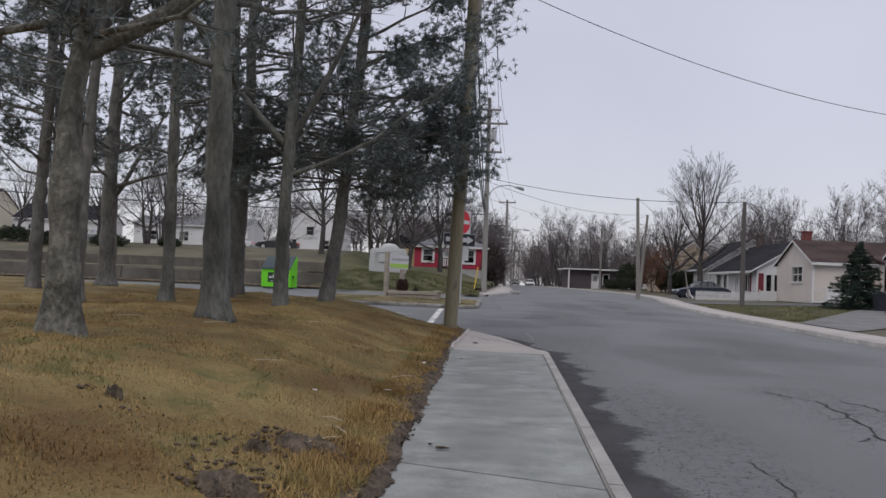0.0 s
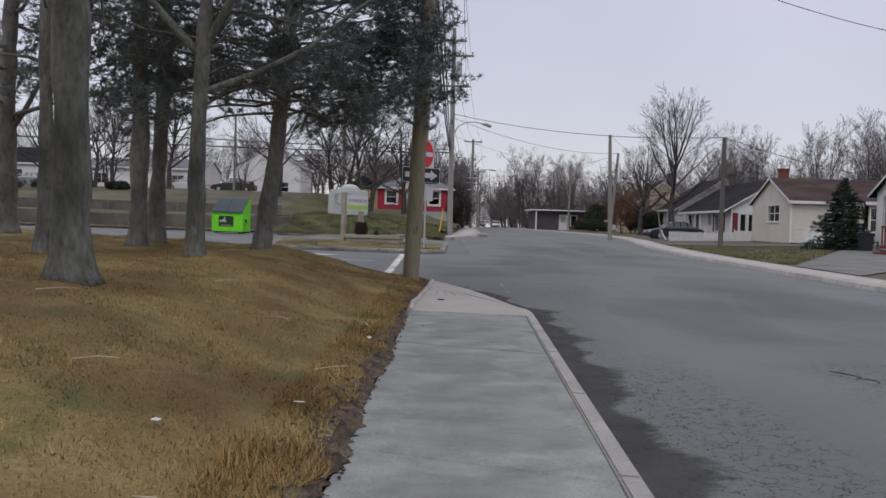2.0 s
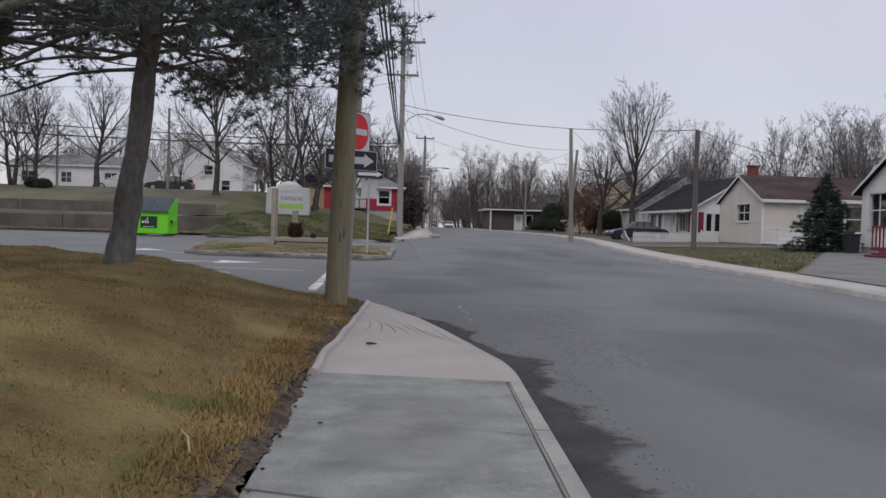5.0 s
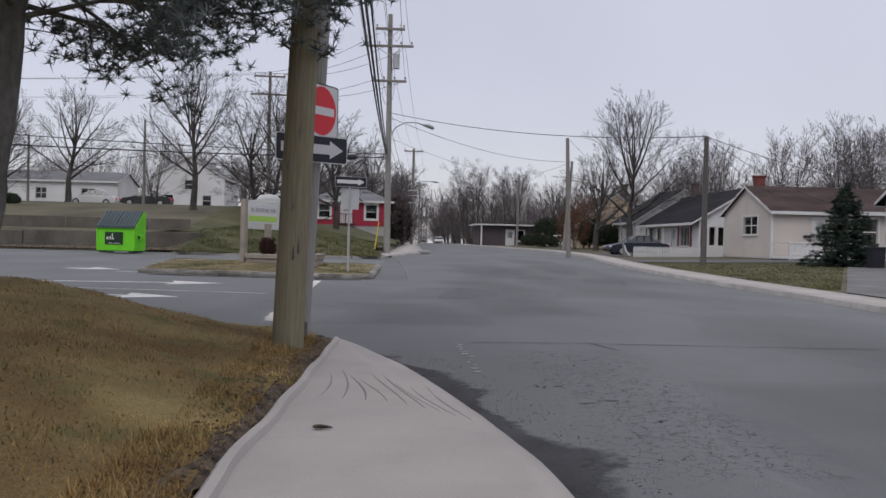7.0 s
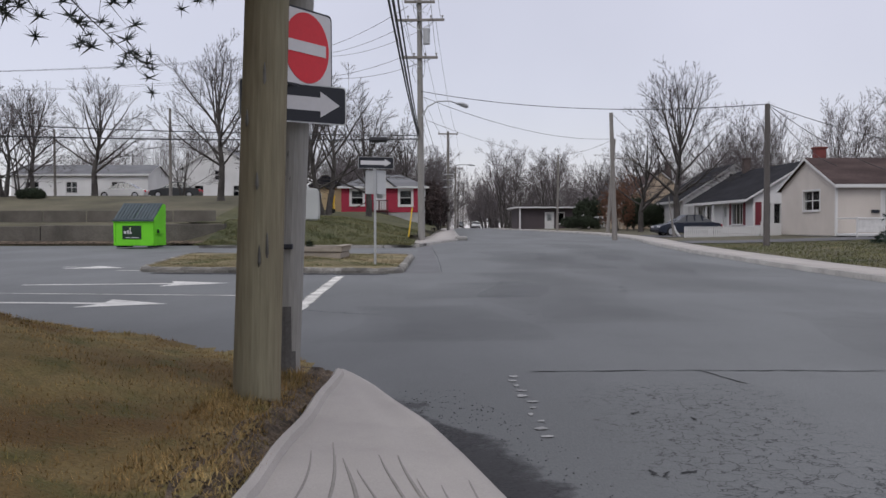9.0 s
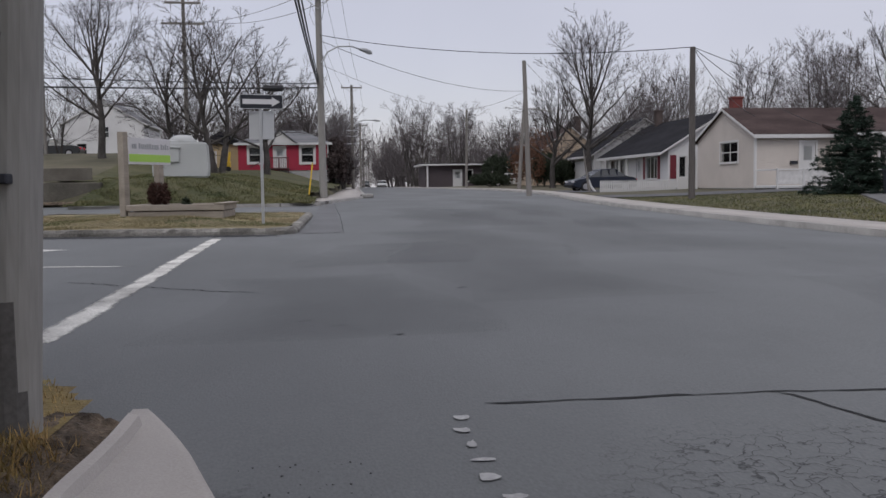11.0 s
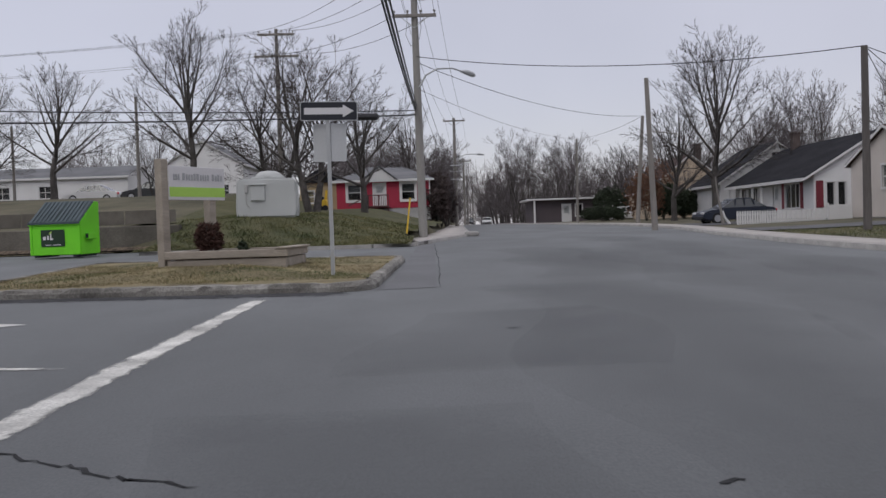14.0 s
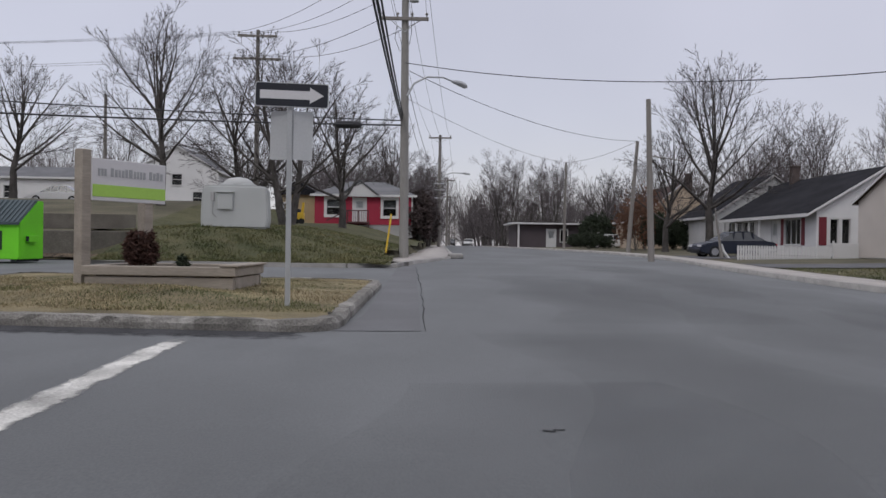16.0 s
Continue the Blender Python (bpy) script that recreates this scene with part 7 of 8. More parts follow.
woods("street_woods", spots, TWIG_HAZED, "grey-brown bare trees closing the far street", 42)
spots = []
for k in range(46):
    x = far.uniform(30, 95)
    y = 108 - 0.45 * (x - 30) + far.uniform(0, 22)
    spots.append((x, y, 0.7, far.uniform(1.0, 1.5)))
woods("garden_woods", spots, TWIG_HAZED, "bare trees rising behind the bungalows", 43)


def spruce(x, y, z, height, radius, seed):
    rng = np.random.default_rng(seed)
    ob = thing("garden_spruce", pose(x, y, z), "dense dark green garden spruce with layered boughs", "tree")
    bm = B()
    tube(bm, [(0, 0, 0), (0, 0, height * 0.5), (0, 0, height * 0.97)], [0.1, 0.06, 0.01], 8)
    part("trunk", bm, BARK_DARK, ob)
    segs, pl, sc = [], [], []
    z0 = 0.2
    while z0 < height * 0.98:
        f = z0 / height
        rad = radius * (1 - f) ** 0.85
        m = max(4, int(11 * (1 - f) + 4))
        for k in range(m):
            a = rng.uniform(0, 2 * math.pi)
            ln = rad * rng.uniform(0.7, 1.08)
            p = np.array([0, 0, z0])
            d = np.array([math.cos(a), math.sin(a), 0.12])
            mid = p + d * ln * 0.55 - np.array([0, 0, 0.06 * ln])
            end = p + d * ln - np.array([0, 0, 0.1 * ln])
            segs += [(*p, *mid, 0.02, 0.013), (*mid, *end, 0.013, 0.005)]
            cnt = int(5 + 13 * ln)
            for j in range(cnt):
                t = rng.uniform(0.2, 1.0)
                side = np.array([-math.sin(a), math.cos(a), 0]) * rng.normal(0, 0.16 * ln * (1.15 - t))
                pl.append(p * (1 - t) + end * t + side + np.array([0, 0, rng.normal(-0.03, 0.04)]))
                sc.append(rng.uniform(0.7, 1.2))
        z0 += 0.17 + 0.03 * rng.random()
    v, fc = sticks(segs, 3)
    raw_mesh("bough_mass", v, fc, BARK_DARK, ob)["kind"] = "stuff"
    tm = [tuft_template(rng, 14, 0.17, 0.03, -0.1) for _ in range(5)]
    scatter_tris("needles", pl, sc, tm, rng, SPRUCE, ob)
    return ob


spruce(21.6, 51.6, 0.3, 4.1, 2.15, 3)
spruce(24.8, 121, 0.8, 4.4, 1.5, 4)


def bush(name, x, y, z, rx, ry, rz, n, material, label, seed, size=0.14, stems=14, category="bush"):
    """A shrub of many leaf sprays on thin stems, uneven in outline."""
    rng = np.random.default_rng(seed)
    ob = thing(name, pose(x, y, z), label, category)
    segs, pl, sc = [], [], []
    for k in range(stems):
        a, t = rng.uniform(0, 2 * math.pi), rng.uniform(0.1, 1.0)
        end = np.array([rx * math.cos(a) * t, ry * math.sin(a) * t, rz * rng.uniform(0.5, 0.98)])
        segs.append((0, 0, 0, *end, 0.018, 0.006))
    for k in range(n):
        a = rng.uniform(0, 2 * math.pi)
        c = rng.uniform(-0.75, 1)
        s = math.sqrt(max(0, 1 - c * c))
        rr = rng.uniform(0.45, 1.0) ** 0.5 * (1 + 0.18 * math.sin(3 * a + seed) + 0.12 * math.sin(7 * a + 2 * c))
        pl.append((rx * rr * s * math.cos(a), ry * rr * s * math.sin(a), rz * 0.52 + rz * 0.48 * c * rr))
        sc.append(rng.uniform(0.7, 1.3))
    v, f = sticks(segs, 4)
    raw_mesh("stem", v, f, BARK_DARK, ob)
    tm = [tuft_template(rng, 12, size, size * 0.3, 0.1) for _ in range(5)]
    scatter_tris("leaves", pl, sc, tm, rng, material, ob)
    return ob


bush("clipped_shrub", -3.0, 40.9, 0.5, 0.24, 0.22, 0.6, 420, mat("russet_shrub", (0.075, 0.04, 0.032), 0.9, 0.3, 10, 8, 0, island=0.4), "dark russet shrub growing in the planter", 1, 0.1)
bush("small_shrub", -2.35, 41.0, 0.48, 0.07, 0.07, 0.26, 40, EVERGREEN, "tiny dark green shrub in the planter", 2, 0.1, 4)
bush("hedge", 20.6, 100, 0.6, 1.1, 1.1, 3.2, 1600, EVERGREEN, "tall dark clipped evergreen hedge", 3, 0.22)
bush("hedge", 22.6, 101, 0.6, 1.2, 1.0, 2.6, 1400, EVERGREEN, "dark evergreen hedge beside a house", 4, 0.22)
bush("russet_tree", 18.9, 99, 0.6, 1.6, 1.5, 4.2, 1200, RUST_LEAF, "small tree holding dry russet leaves", 5, 0.16)
bush("russet_tree", 20.9, 104, 0.6, 2.2, 1.8, 5.6, 1500, RUST_LEAF, "small tree holding dry russet leaves", 6, 0.16)
bush("hedge", 17.6, 112, 0.7, 2.2, 1.0, 1.5, 1400, EVERGREEN, "low dark hedge beside the pavement", 7, 0.2)
bush("hedge", 20.2, 122, 0.7, 2.0, 1.6, 3.6, 1600, EVERGREEN, "rounded dark evergreen near a flat-roofed building", 8, 0.25)
for k, (x, y, w, t) in enumerate(((-38, 79, 2.2, 1.3), (-33.5, 80, 1.6, 1.1), (-43, 81, 1.8, 1.5), (-28.5, 82, 1.0, 0.8))):
    bush("hedge", x, y, float(bank_z(x, y)) - 0.15, w, 0.9, t, 900, EVERGREEN, "low dark evergreen shrub on the terrace", 20 + k, 0.2)
bush("brown_thicket", 1.2, 101, float(bank_z(1.2, 101)) - 0.3, 1.0, 4.0, 4.2, 2200, mat("brown_thicket_twigs", (0.085, 0.065, 0.062), 0.9, 0.3, 6, 8, 0, island=0.35), "dense brown winter thicket beside the far pavement", 9, 0.3, 60)
bush("brown_thicket", 1.6, 110, 0.6, 1.4, 5.0, 5.0, 2200, MATS["brown_thicket_twigs"], "dense brown winter thicket beside the far pavement", 10, 0.3, 60)


# ---- grass ----
def blades(name, xs, ys, zf, count, seed, keep, h, w, material, label, clump=0.0):
    rng = np.random.default_rng(seed)
    y = ys[0] + (ys[1] - ys[0]) * rng.random(count) ** 1.6
    x = rng.uniform(xs[0], xs[1], count)
    if clump:
        x = x + 0.05 * np.sin(y * 9)
    ok = keep(x, y)
    x, y = x[ok], y[ok]
    n = len(x)
    z = zf(x, y)
    a = rng.uniform(0, 2 * math.pi, n)
    patch = 0.75 + 0.5 * np.sin(x * 2.7 + 1.3 * np.sin(y * 2.1)) * np.sin(y * 2.9 + 0.8)
    L = h * rng.uniform(0.5, 1.3, n) * np.clip(patch, 0.35, 1.4)
    lean = rng.uniform(0.3, 1.5, n)
    tip = np.stack([np.cos(a) * np.sin(lean) * L, np.sin(a) * np.sin(lean) * L, np.cos(lean) * L + 0.004], -1)
    side = np.stack([-np.sin(a), np.cos(a), np.zeros(n)], -1) * w * rng.uniform(0.6, 1.3, n)[:, None]
    base = np.stack([x, y, z - 0.004], -1)
    tri = np.stack([base + side, base - side, base + tip], 1)
    ob = raw_mesh(name, tri.reshape(-1, 3), np.arange(3 * n).reshape(-1, 3), material)
    return tagged(ob, label, "grass", kind="stuff")


blades("lawn_grass", (-7, 0.14), (3.0, 26), lawn_h, 330000, 1, lambda x, y: (y < lawn_edge(x) - 0.05) & (x > -1.2 - 0.55 * (y - 2)), 0.042, 0.0032, BLADE, "short straw-coloured winter grass blades")
blades("lawn_fringe", (-0.25, 0.32), (3.0, 22.2), lambda x, y: lawn_h(np.minimum(x, 0.1), y) * (1 - smooth01(0.1, 0.34, x)) - 0.06 * smooth01(18, 21.5, y) * smooth01(0.1, 0.34, x), 58000, 2, lambda x, y: x < 0.125 + 0.06 * np.sin(y * 3.3) + 0.03 * np.sin(y * 8) + 0.16 * smooth01(17.5, 20, y), 0.075, 0.0038, BLADE, "ragged longer grass along the soil edge")


def in_island(x, y):
    return (x > -6.9) & (x < 0.38) & (y > 37.1) & (y < 45.0) & (y > 36.55 + (0.4 - x) * 0.115) & (y < 45.1 + (0.5 - x) * 0.17) & (x > -5.9 - (y - 37) * 0.15)


blades("island_grass", (-7, 0.5), (36.3, 46.5), lambda x, y: np.maximum(mound_z(x, y), level(y) - 0.01), 70000, 3, lambda x, y: in_island(x, y) & (np.sin(x * 1.7 + 0.6) + np.sin(y * 1.3 + x * 0.5) + 0.8 * smooth01(-1.5, 0.2, x) < 0.9), 0.05, 0.005, BLADE_G, "patchy green and straw grass on the island")
STRAW = mat("straw_blade", (0.3, 0.245, 0.15), 0.85, 0.3, 6, 2.0, 0, island=0.35)
blades("island_straw", (-7, 0.5), (36.3, 46.5), lambda x, y: np.maximum(mound_z(x, y), level(y) - 0.01), 90000, 6, lambda x, y: in_island(x, y) & (np.sin(x * 1.7 + 0.6) + np.sin(y * 1.3 + x * 0.5) - 1.2 * smooth01(-1.2, 0.0, x) > -0.7), 0.05, 0.005, STRAW, "dry straw in the island turf")
blades("bank_grass", (-9.5, 1.2), (55.6, 72), lambda x, y: bank_z(x, y) + 0.01, 60000, 4, lambda x, y: x < left_kerb(y) - np.interp(y, (58, 62, 69, 90), (0.35, 1.6, 2.2, 1.8)), 0.14, 0.012, BLADE_G, "rough green grass on the bank")

blades("garden_grass", (11.5, 24), (34, 57.2), lambda x, y: bank_z(x, y) - 0.01, 80000, 5, lambda x, y: (x > right_kerb(y) + 1.7) & (y > 37.6 + 1.9 * (x - 14.2)), 0.08, 0.009, BLADE_G, "rough green grass on the opposite verge")


# ---- wear and litter ----
def wander(pts, jag, n, rng):
    out = []
    for a, b in zip(pts, pts[1:]):
        for k in range(n):
            f = k / n
            out.append((a[0] + (b[0] - a[0]) * f + rng.normal(0, jag), a[1] + (b[1] - a[1]) * f + rng.normal(0, jag)))
    out.append(pts[-1])
    return out


CRACK = mat("open_crack", (0.028, 0.028, 0.03), 0.95, 0.3, 20, 40, 0.3)
crng = np.random.default_rng(12)


def crack(pts, width, jag=0.03, n=8, lift=0.004, branches=0):
    line = wander(pts, jag, n, crng)
    L, R = [], []
    for i, p in enumerate(line):
        a, b = line[max(0, i - 1)], line[min(len(line) - 1, i + 1)]
        d = Vector((b[0] - a[0], b[1] - a[1])).normalized()
        w = width * crng.uniform(0.25, 1.0) * (0.15 if i in (0, len(line) - 1) else 1)
        L.append((p[0] - d.y * w / 2, p[1] + d.x * w / 2))
        R.append((p[0] + d.y * w / 2, p[1] - d.x * w / 2))
    strip_sheet("road_crack", L, R, CRACK, "jagged dark crack in the asphalt", lift)
    for k in range(branches):
        p = line[int(crng.integers(1, len(line) - 1))]
        a = crng.uniform(0, 2 * math.pi)
        q = (p[0] + 0.35 * math.cos(a), p[1] + 0.35 * math.sin(a))
        crack([p, q], width * 0.6, jag * 0.7, 5, lift)


crack([(4.2, 12.2), (4.6, 11.3), (4.45, 10.0), (4.17, 8.6), (4.0, 7.4)], 0.05, 0.05, 9, branches=7)
crack([(4.9, 11.6), (5.2, 10.6), (5.0, 9.4)], 0.03, 0.04, 8, branches=3)
crack([(2.71, 7.64), (2.75, 7.1), (2.69, 6.5)], 0.02, 0.02, 8)
crack([(1.95, 22.72), (3.4, 22.64), (4.9, 22.5), (7.0, 22.45), (10.0, 22.4)], 0.035, 0.012, 14)
crack([(3.34, 22.62), (3.6, 22.0)], 0.025, 0.02, 6)
crack([(-1.6, 28.55), (-1.1, 28.25), (-0.55, 27.85), (0.0, 27.5), (0.5, 27.25)], 0.03, 0.025, 10)
crack([(1.42, 36.2), (1.4, 42), (1.3, 50), (1.2, 58)], 0.03, 0.015, 8)
for k in range(9):
    x, y = crng.uniform(2.2, 3.4), crng.uniform(18.0, 21.5)
    a = crng.uniform(0, math.pi)
    crack([(x, y), (x + 0.12 * math.cos(a), y + 0.12 * math.sin(a))], 0.03, 0.012, 5)
for (x, y) in ((0.96, 25.42), (1.24, 25.13), (1.62, 24.65), (2.4, 27.0), (2.0, 31.5)):
    crack([(x, y), (x + 0.12, y + 0.04)], 0.035, 0.012, 5)
# crazed stretches of old asphalt
for (x0, x1, y0, y1) in ((1.9, 3.2, 2.5, 13.5), (3.6, 5.6, 7.0, 13.0), (2.0, 3.9, 16.5, 22.3)):
    yy = np.linspace(y0, y1, 14)
    strip_sheet("crazed_asphalt", [(x0, y) for y in yy], [(x1, y) for y in yy], CRAZED, "net of fine cracks in old asphalt", 0.0035, None, (1, 1), 7)
# broad dark blotches where the surface is worn smooth
for (x0, x1, y0, y1) in ((2.2, 4.4, 26, 36), (4.6, 7.4, 30, 48), (1.0, 3.0, 29.5, 33), (3.4, 5.4, 14, 20), (5.5, 8.5, 17, 27), (3.0, 5.6, 37, 50), (0.0, 2.2, 24.6, 28.5), (6.5, 9.0, 34, 60)):
    yy = np.linspace(y0, y1, 16)
    strip_sheet("road_stain", [(x0 + 0.3 * math.sin(y), y) for y in yy], [(x1 + 0.3 * math.cos(y), y) for y in yy], BLOTCH, "broad darker stain on the worn asphalt", 0.0025, None, (1, 1), 7)

# broken gutter strip beside the near kerb
ys_g = np.arange(-8, 22.9, 0.12)
L, R = [], []
for y in ys_g:
    k = float(left_kerb(y)) - 0.02
    w = np.interp(y, (-8, 5, 10, 13, 15, 16.8, 17.4, 18.4, 19.3, 20.4, 21.1, 21.6, 22.9), (0.42, 0.5, 0.62, 0.62, 0.58, 0.55, 0.62, 0.26, 0.4, 0.46, 0.24, 0.32, 0.14)) * (1 + 0.25 * math.sin(y * 2.3) + 0.18 * math.sin(y * 5.9)) + crng.uniform(-0.04, 0.04)
    L.append((k, y))
    R.append((k + max(0.1, w * 0.95), y))
strip_sheet("gutter", L, R, GUTTER, "crumbled dark asphalt along the kerb", 0.005, None, (0, 1), 8)
pale = mat("pale_asphalt_strip", (0.135, 0.137, 0.143), 0.88, 0.12, 5, 70, 0.3, stains=0.3, stain_color=(0.1, 0.1, 0.105))
L = [(float(left_kerb(y)) + 0.02, y) for y in np.arange(36.25, 58.5, 0.5)]
R = [(1.38 - 0.008 * (y - 36), y) for y in np.arange(36.25, 58.5, 0.5)]
strip_sheet("asphalt_patch", L, R, pale, "paler asphalt trench repair along the island kerb", 0.006)
# dark strip along the island kerb, frayed on its road side
L, R = [], []
for x in np.arange(-5.8, 0.7, 0.25):
    yk = 36.05 + (0.5 - x) * 0.115
    L.append((x, yk - 0.9))
    R.append((x, yk))
strip_sheet("gutter", L, R, GUTTER, "dark gutter strip below the island kerb", 0.005, None, (1, 0), 6)

CHIPPED = mat("ground_off_paint", (0.33, 0.33, 0.33), 0.85, 0.25, 30, 60, 0.2, stains=0.7, stain_color=(0.15, 0.15, 0.155))
# chipped paint dashes
for k in range(11):
    y = 20.5 + k * 0.2
    x = 1.82 + crng.uniform(-0.03, 0.03)
    w, h_ = crng.uniform(0.02, 0.07), crng.uniform(0.015, 0.06)
    flat("paint_chip", [(x + w * crng.uniform(0.5, 1.2) * math.cos(a), y + h_ * crng.uniform(0.5, 1.3) * math.sin(a)) for a in np.linspace(0, 5.6, 8)], CHIPPED, "chipped remains of a white road marking", 0.007)


def painted_arrow(tip, ang, length, w):
    c, s = math.cos(ang), math.sin(ang)
    pts = [(0, 0), (-0.9 * w, w * 0.5), (-0.8 * w, 0.1), (-length, 0.09), (-length, -0.09), (-0.8 * w, -0.1), (-0.9 * w, -w * 0.5)]
    pts = [(tip[0] + x * c - y * s, tip[1] + x * s + y * c) for x, y in pts]
    flat("lane_arrow", pts, WHITE_LINE, "faded white lane arrow on the car park asphalt", 0.006)


painted_arrow((-2.9, 33.2), 0.1, 4.0, 1.4)
painted_arrow((-2.9, 28.9), -0.1, 3.2, 1.3)
painted_arrow((-6.9, 38.7), -0.3, 1.9, 1.5)
line_strip("lane_line", (-6.9, 37.6), (-5.4, 37.4), 0.3, ROAD_PAINT, "short worn white dash before the island", 0.03)

# divots of bare earth in the lawn
def divot(x, y, rx, ry, seed):
    rng = np.random.default_rng(seed)
    verts, faces = [], []
    nr, na = 5, 18
    for i in range(nr + 1):
        for j in range(na):
            a = 2 * math.pi * j / na
            f = i / nr
            wob = 1 + 0.3 * math.sin(3 * a + seed) + 0.2 * math.sin(5 * a + 2 * seed)
            px, py = x + rx * f * wob * math.cos(a), y + ry * f * wob * math.sin(a)
            z = float(lawn_h(np.float64(px), np.float64(py))) + 0.012 + 0.055 * math.exp(-((f - 0.7) / 0.25) ** 2) * rng.random() + 0.015 * rng.random()
            verts.append((px, py, z if i < nr else z - 0.03))
    for i in range(nr):
        for j in range(na):
            faces.append((i * na + j, i * na + (j + 1) % na, (i + 1) * na + (j + 1) % na, (i + 1) * na + j))
    tagged(raw_mesh("earth_patch", verts, faces, SOIL), "scraped patch of bare dark earth in the lawn", "soil", kind="structure")


for k, (x, y, rx, ry) in enumerate(((-0.3, 6.35, 0.17, 0.24), (-0.4, 5.1, 0.15, 0.18), (-1.4, 6.15, 0.05, 0.04), (-0.45, 5.85, 0.07, 0.08))):
    divot(x, y, rx, ry, k + 1)
crumb_rng = np.random.default_rng(31)


def crumbs(name, n, xs, ys, zf, size, material, label):
    """Loose lumps strewn on a surface, one joined mesh."""
    V, F = [], []
    octa = np.array([(1, 0, 0), (-1, 0, 0), (0, 1, 0), (0, -1, 0), (0, 0, 1), (0, 0, -1)], float)
    of = [(0, 2, 4), (2, 1, 4), (1, 3, 4), (3, 0, 4), (2, 0, 5), (1, 2, 5), (3, 1, 5), (0, 3, 5)]
    for k in range(n):
        y = crumb_rng.uniform(*ys)
        lo, hi = xs(y)
        x = crumb_rng.uniform(lo, hi)
        s = size * crumb_rng.uniform(0.4, 1.3)
        p = octa * s * crumb_rng.uniform(0.6, 1.2, (6, 3))
        p[:, 2] *= 0.6
        V.append(p + np.array([x, y, zf(x, y) + s * 0.3]))
        F += [tuple(k * 6 + i for i in f) for f in of]
    ob = raw_mesh(name, np.concatenate(V), F, material)
    return tagged(ob, label, "litter", kind="stuff")


crumbs("earth_crumbs", 1500, lambda y: (-0.08, float(near_left(y)) + 0.05), (3, 21.5), lambda x, y: max(0.0, float(lawn_h(np.float64(min(x, 0.17)), np.float64(y)))) if x < 0.17 else 0.006 + (float(ramp_z(0.36, y)) if y > 15.7 else 0.0), 0.014, SOIL, "crumbs of dark earth strewn along the pavement edge")
crumbs("gutter_grit", 2200, lambda y: (float(left_kerb(y)) + 0.02, float(left_kerb(y)) + 0.6), (3, 22), lambda x, y: float(road_height(np.float64(x), np.float64(y))) + 0.002, 0.006, ASPHALT_NEW, "loose asphalt grit lying in the gutter")


def stick(x, y, z, ang, length, r=0.005, material=None, label="dry broken twig lying on the lawn"):
    bm = B()
    c, s = math.cos(ang), math.sin(ang)
    tube(bm, [(x - c * length / 2, y - s * length / 2, z), (x + 0.01, y + 0.015, z + 0.012), (x + c * length / 2, y + s * length / 2, z + 0.004)], [r, r * 0.9, r * 0.5], 5)
    tagged(part("fallen_twig", bm, material or PALE_TWIG), label, "twig", "fallen twigs")


PALE_TWIG = mat("pale_dry_wood", (0.42, 0.36, 0.27), 0.9, 0.2, 20, 30, 0.2)
for (x, y, a, l) in ((-0.21, 6.9, 2.2, 0.3), (-3.27, 11.0, 0.3, 0.35), (-2.2, 10.75, 0.4, 0.3), (-0.2, 6.5, 0.9, 0.28), (-0.3, 7.25, 2.6, 0.2), (-0.12, 13.1, 1.9, 0.45), (-0.07, 10.4, 0.6, 0.3), (-1.2, 9.0, 0.2, 0.25), (-0.8, 12.0, 2.8, 0.25), (-1.6, 13.5, 0.5, 0.3)):
    stick(x, y, float(lawn_h(np.float64(x), np.float64(y))) + 0.035, a, l)
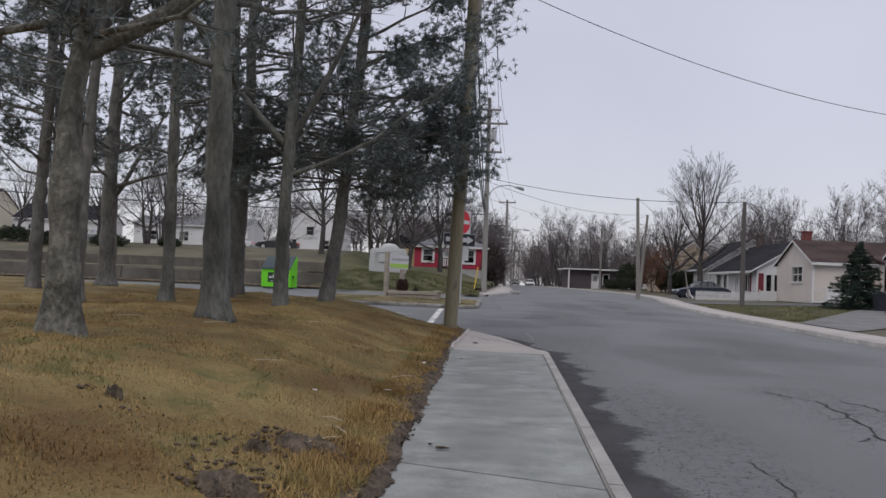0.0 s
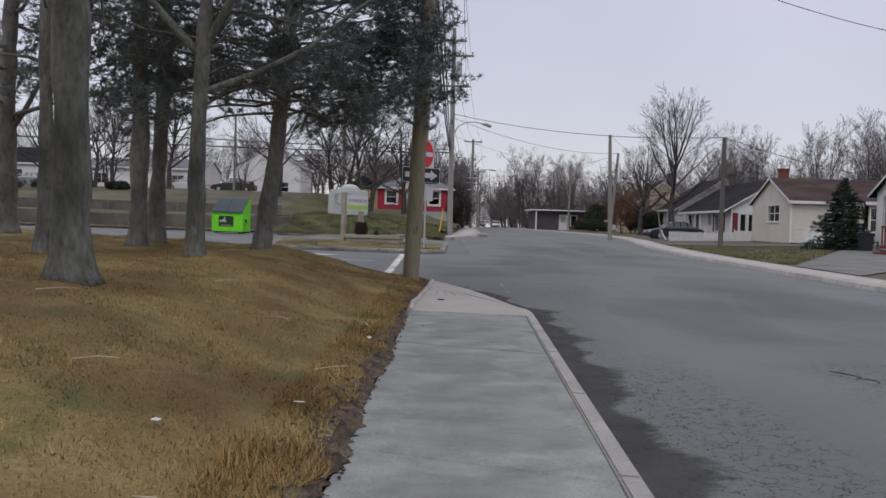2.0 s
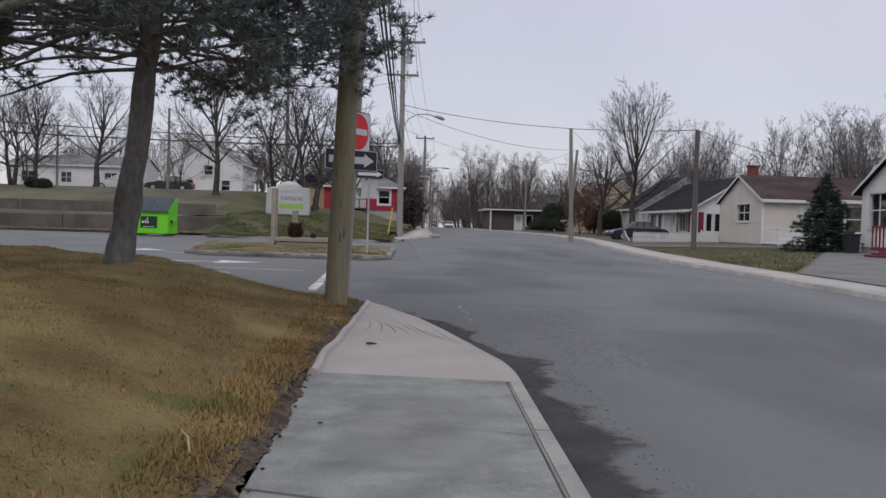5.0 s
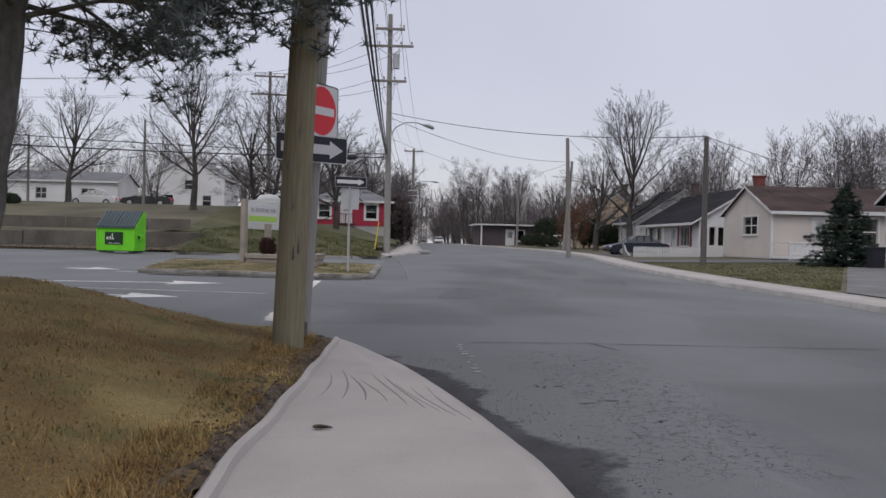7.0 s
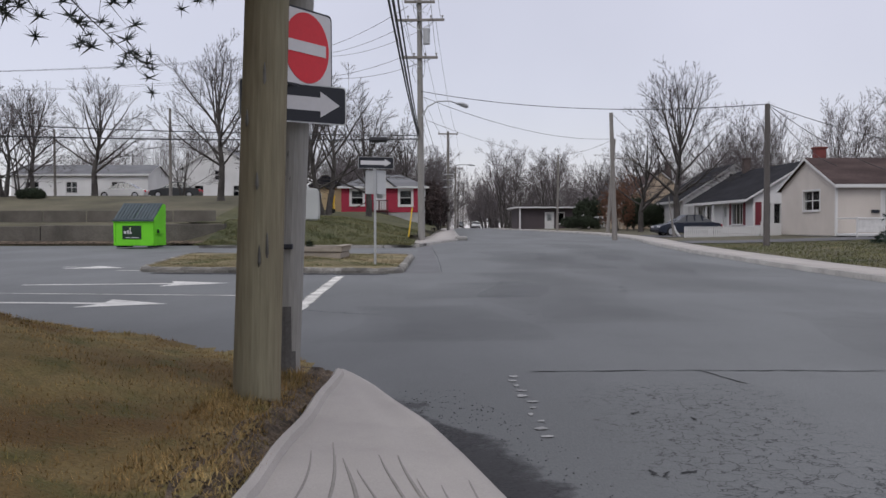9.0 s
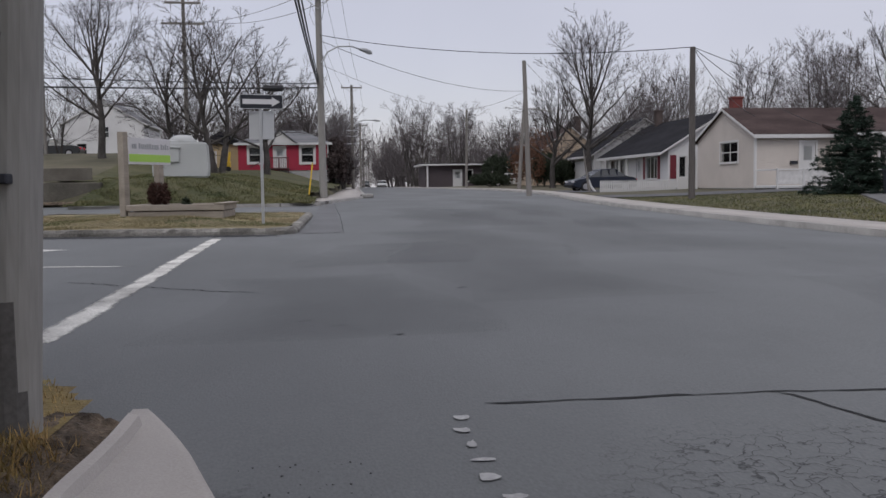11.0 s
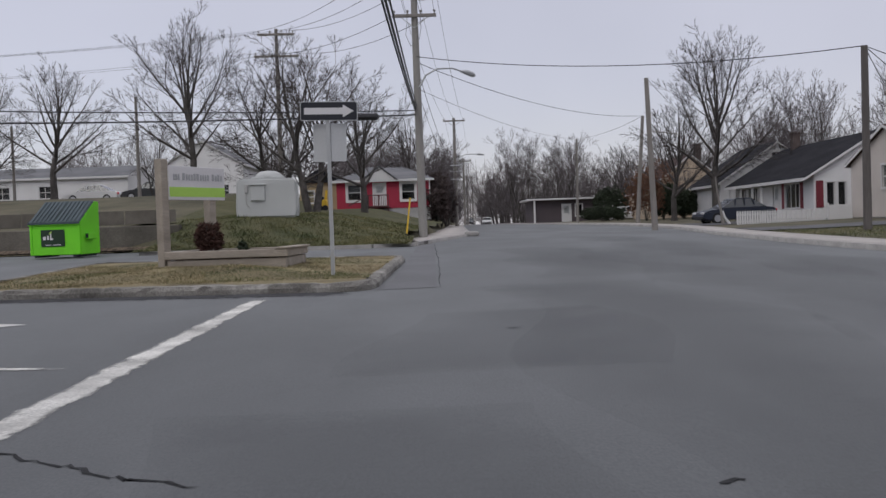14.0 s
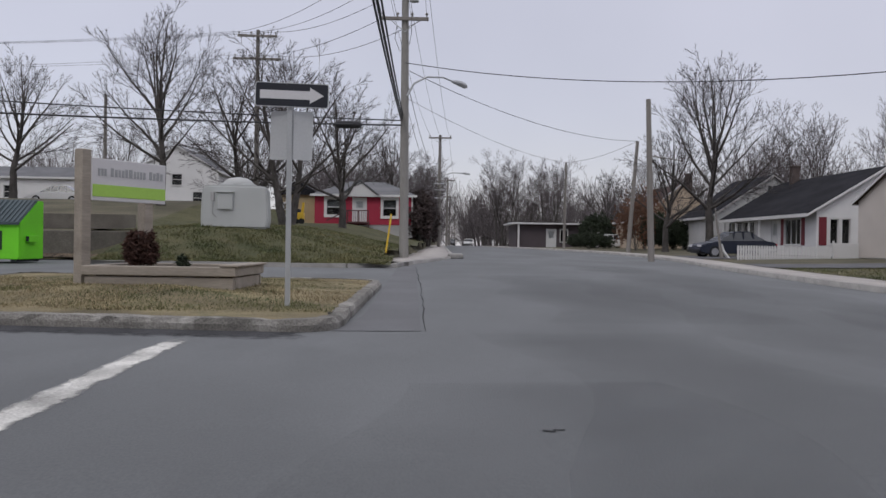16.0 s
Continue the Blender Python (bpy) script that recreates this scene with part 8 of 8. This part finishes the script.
for (x, y) in ((-0.1, 9.15), (0.02, 12.2), (-0.6, 8.2)):
    bm = B()
    box(bm, -0.03, 0.03, -0.018, 0.018, 0, 0.006, 0.003)
    ob = tagged(part("paper_scrap", bm, TRIM), "small white paper scrap on the grass", "litter", "paper scraps")
    ob.matrix_basis = pose(x, y, float(lawn_h(np.float64(x), np.float64(y))) + 0.035, 8, 5, 40 + 50 * y)


def dead_leaf(x, y, z, s, turn):
    bm = B()
    vs = []
    for k in range(12):
        a = 2 * math.pi * k / 12
        r = s * (1 + 0.25 * math.cos(3 * a))
        vs.append(bm.verts.new((r * math.cos(a), 0.5 * r * math.sin(a), 0.01 + 0.25 * s * abs(math.sin(a)))))
    c = bm.verts.new((0, 0, 0.006))
    for k in range(12):
        bm.faces.new((c, vs[k], vs[(k + 1) % 12]))
    ob = tagged(part("dead_leaf", bm, SOIL), "curled dark dead leaf on the concrete", "leaf", "dead leaves")
    ob.matrix_basis = pose(x, y, z, 0, 0, turn)


dead_leaf(0.61, 17.55, ramp_z(0.61, 17.55), 0.06, 10)
dead_leaf(0.5, 7.02, 0.004, 0.05, 20)
dead_leaf(0.42, 7.15, 0.004, 0.035, 70)
dead_leaf(0.45, 14.0, 0.004, 0.03, 70)

for k, (cx, cy, n_) in enumerate(((-0.3, 6.4, 170), (-0.36, 5.2, 120), (-1.4, 6.15, 14), (-0.5, 5.8, 40))):
    crumbs("earth_crumbs", n_, lambda y, cx=cx: (cx - 0.3, cx + 0.3), (cy - 0.3, cy + 0.3), lambda x, y: float(lawn_h(np.float64(x), np.float64(y))) + 0.004, 0.02, SOIL, "clods of dark earth kicked out of the lawn")
# pale scuffs on the pavement bays
for (x0, x1, y0, y1) in ((0.45, 1.5, 8.6, 10.6), (0.5, 1.55, 13.0, 15.0), (0.4, 1.3, 6.6, 8.2), (0.6, 1.5, 3.2, 5.4), (0.5, 1.2, 10.9, 12.2)):
    yy = np.linspace(y0, y1, 10)
    strip_sheet("pavement_scuff", [(x0, y) for y in yy], [(x1, y) for y in yy], DAMP, "pale scuffed patch on grey concrete", 0.0075, lambda x, y: 0.0, (1, 1), 7)
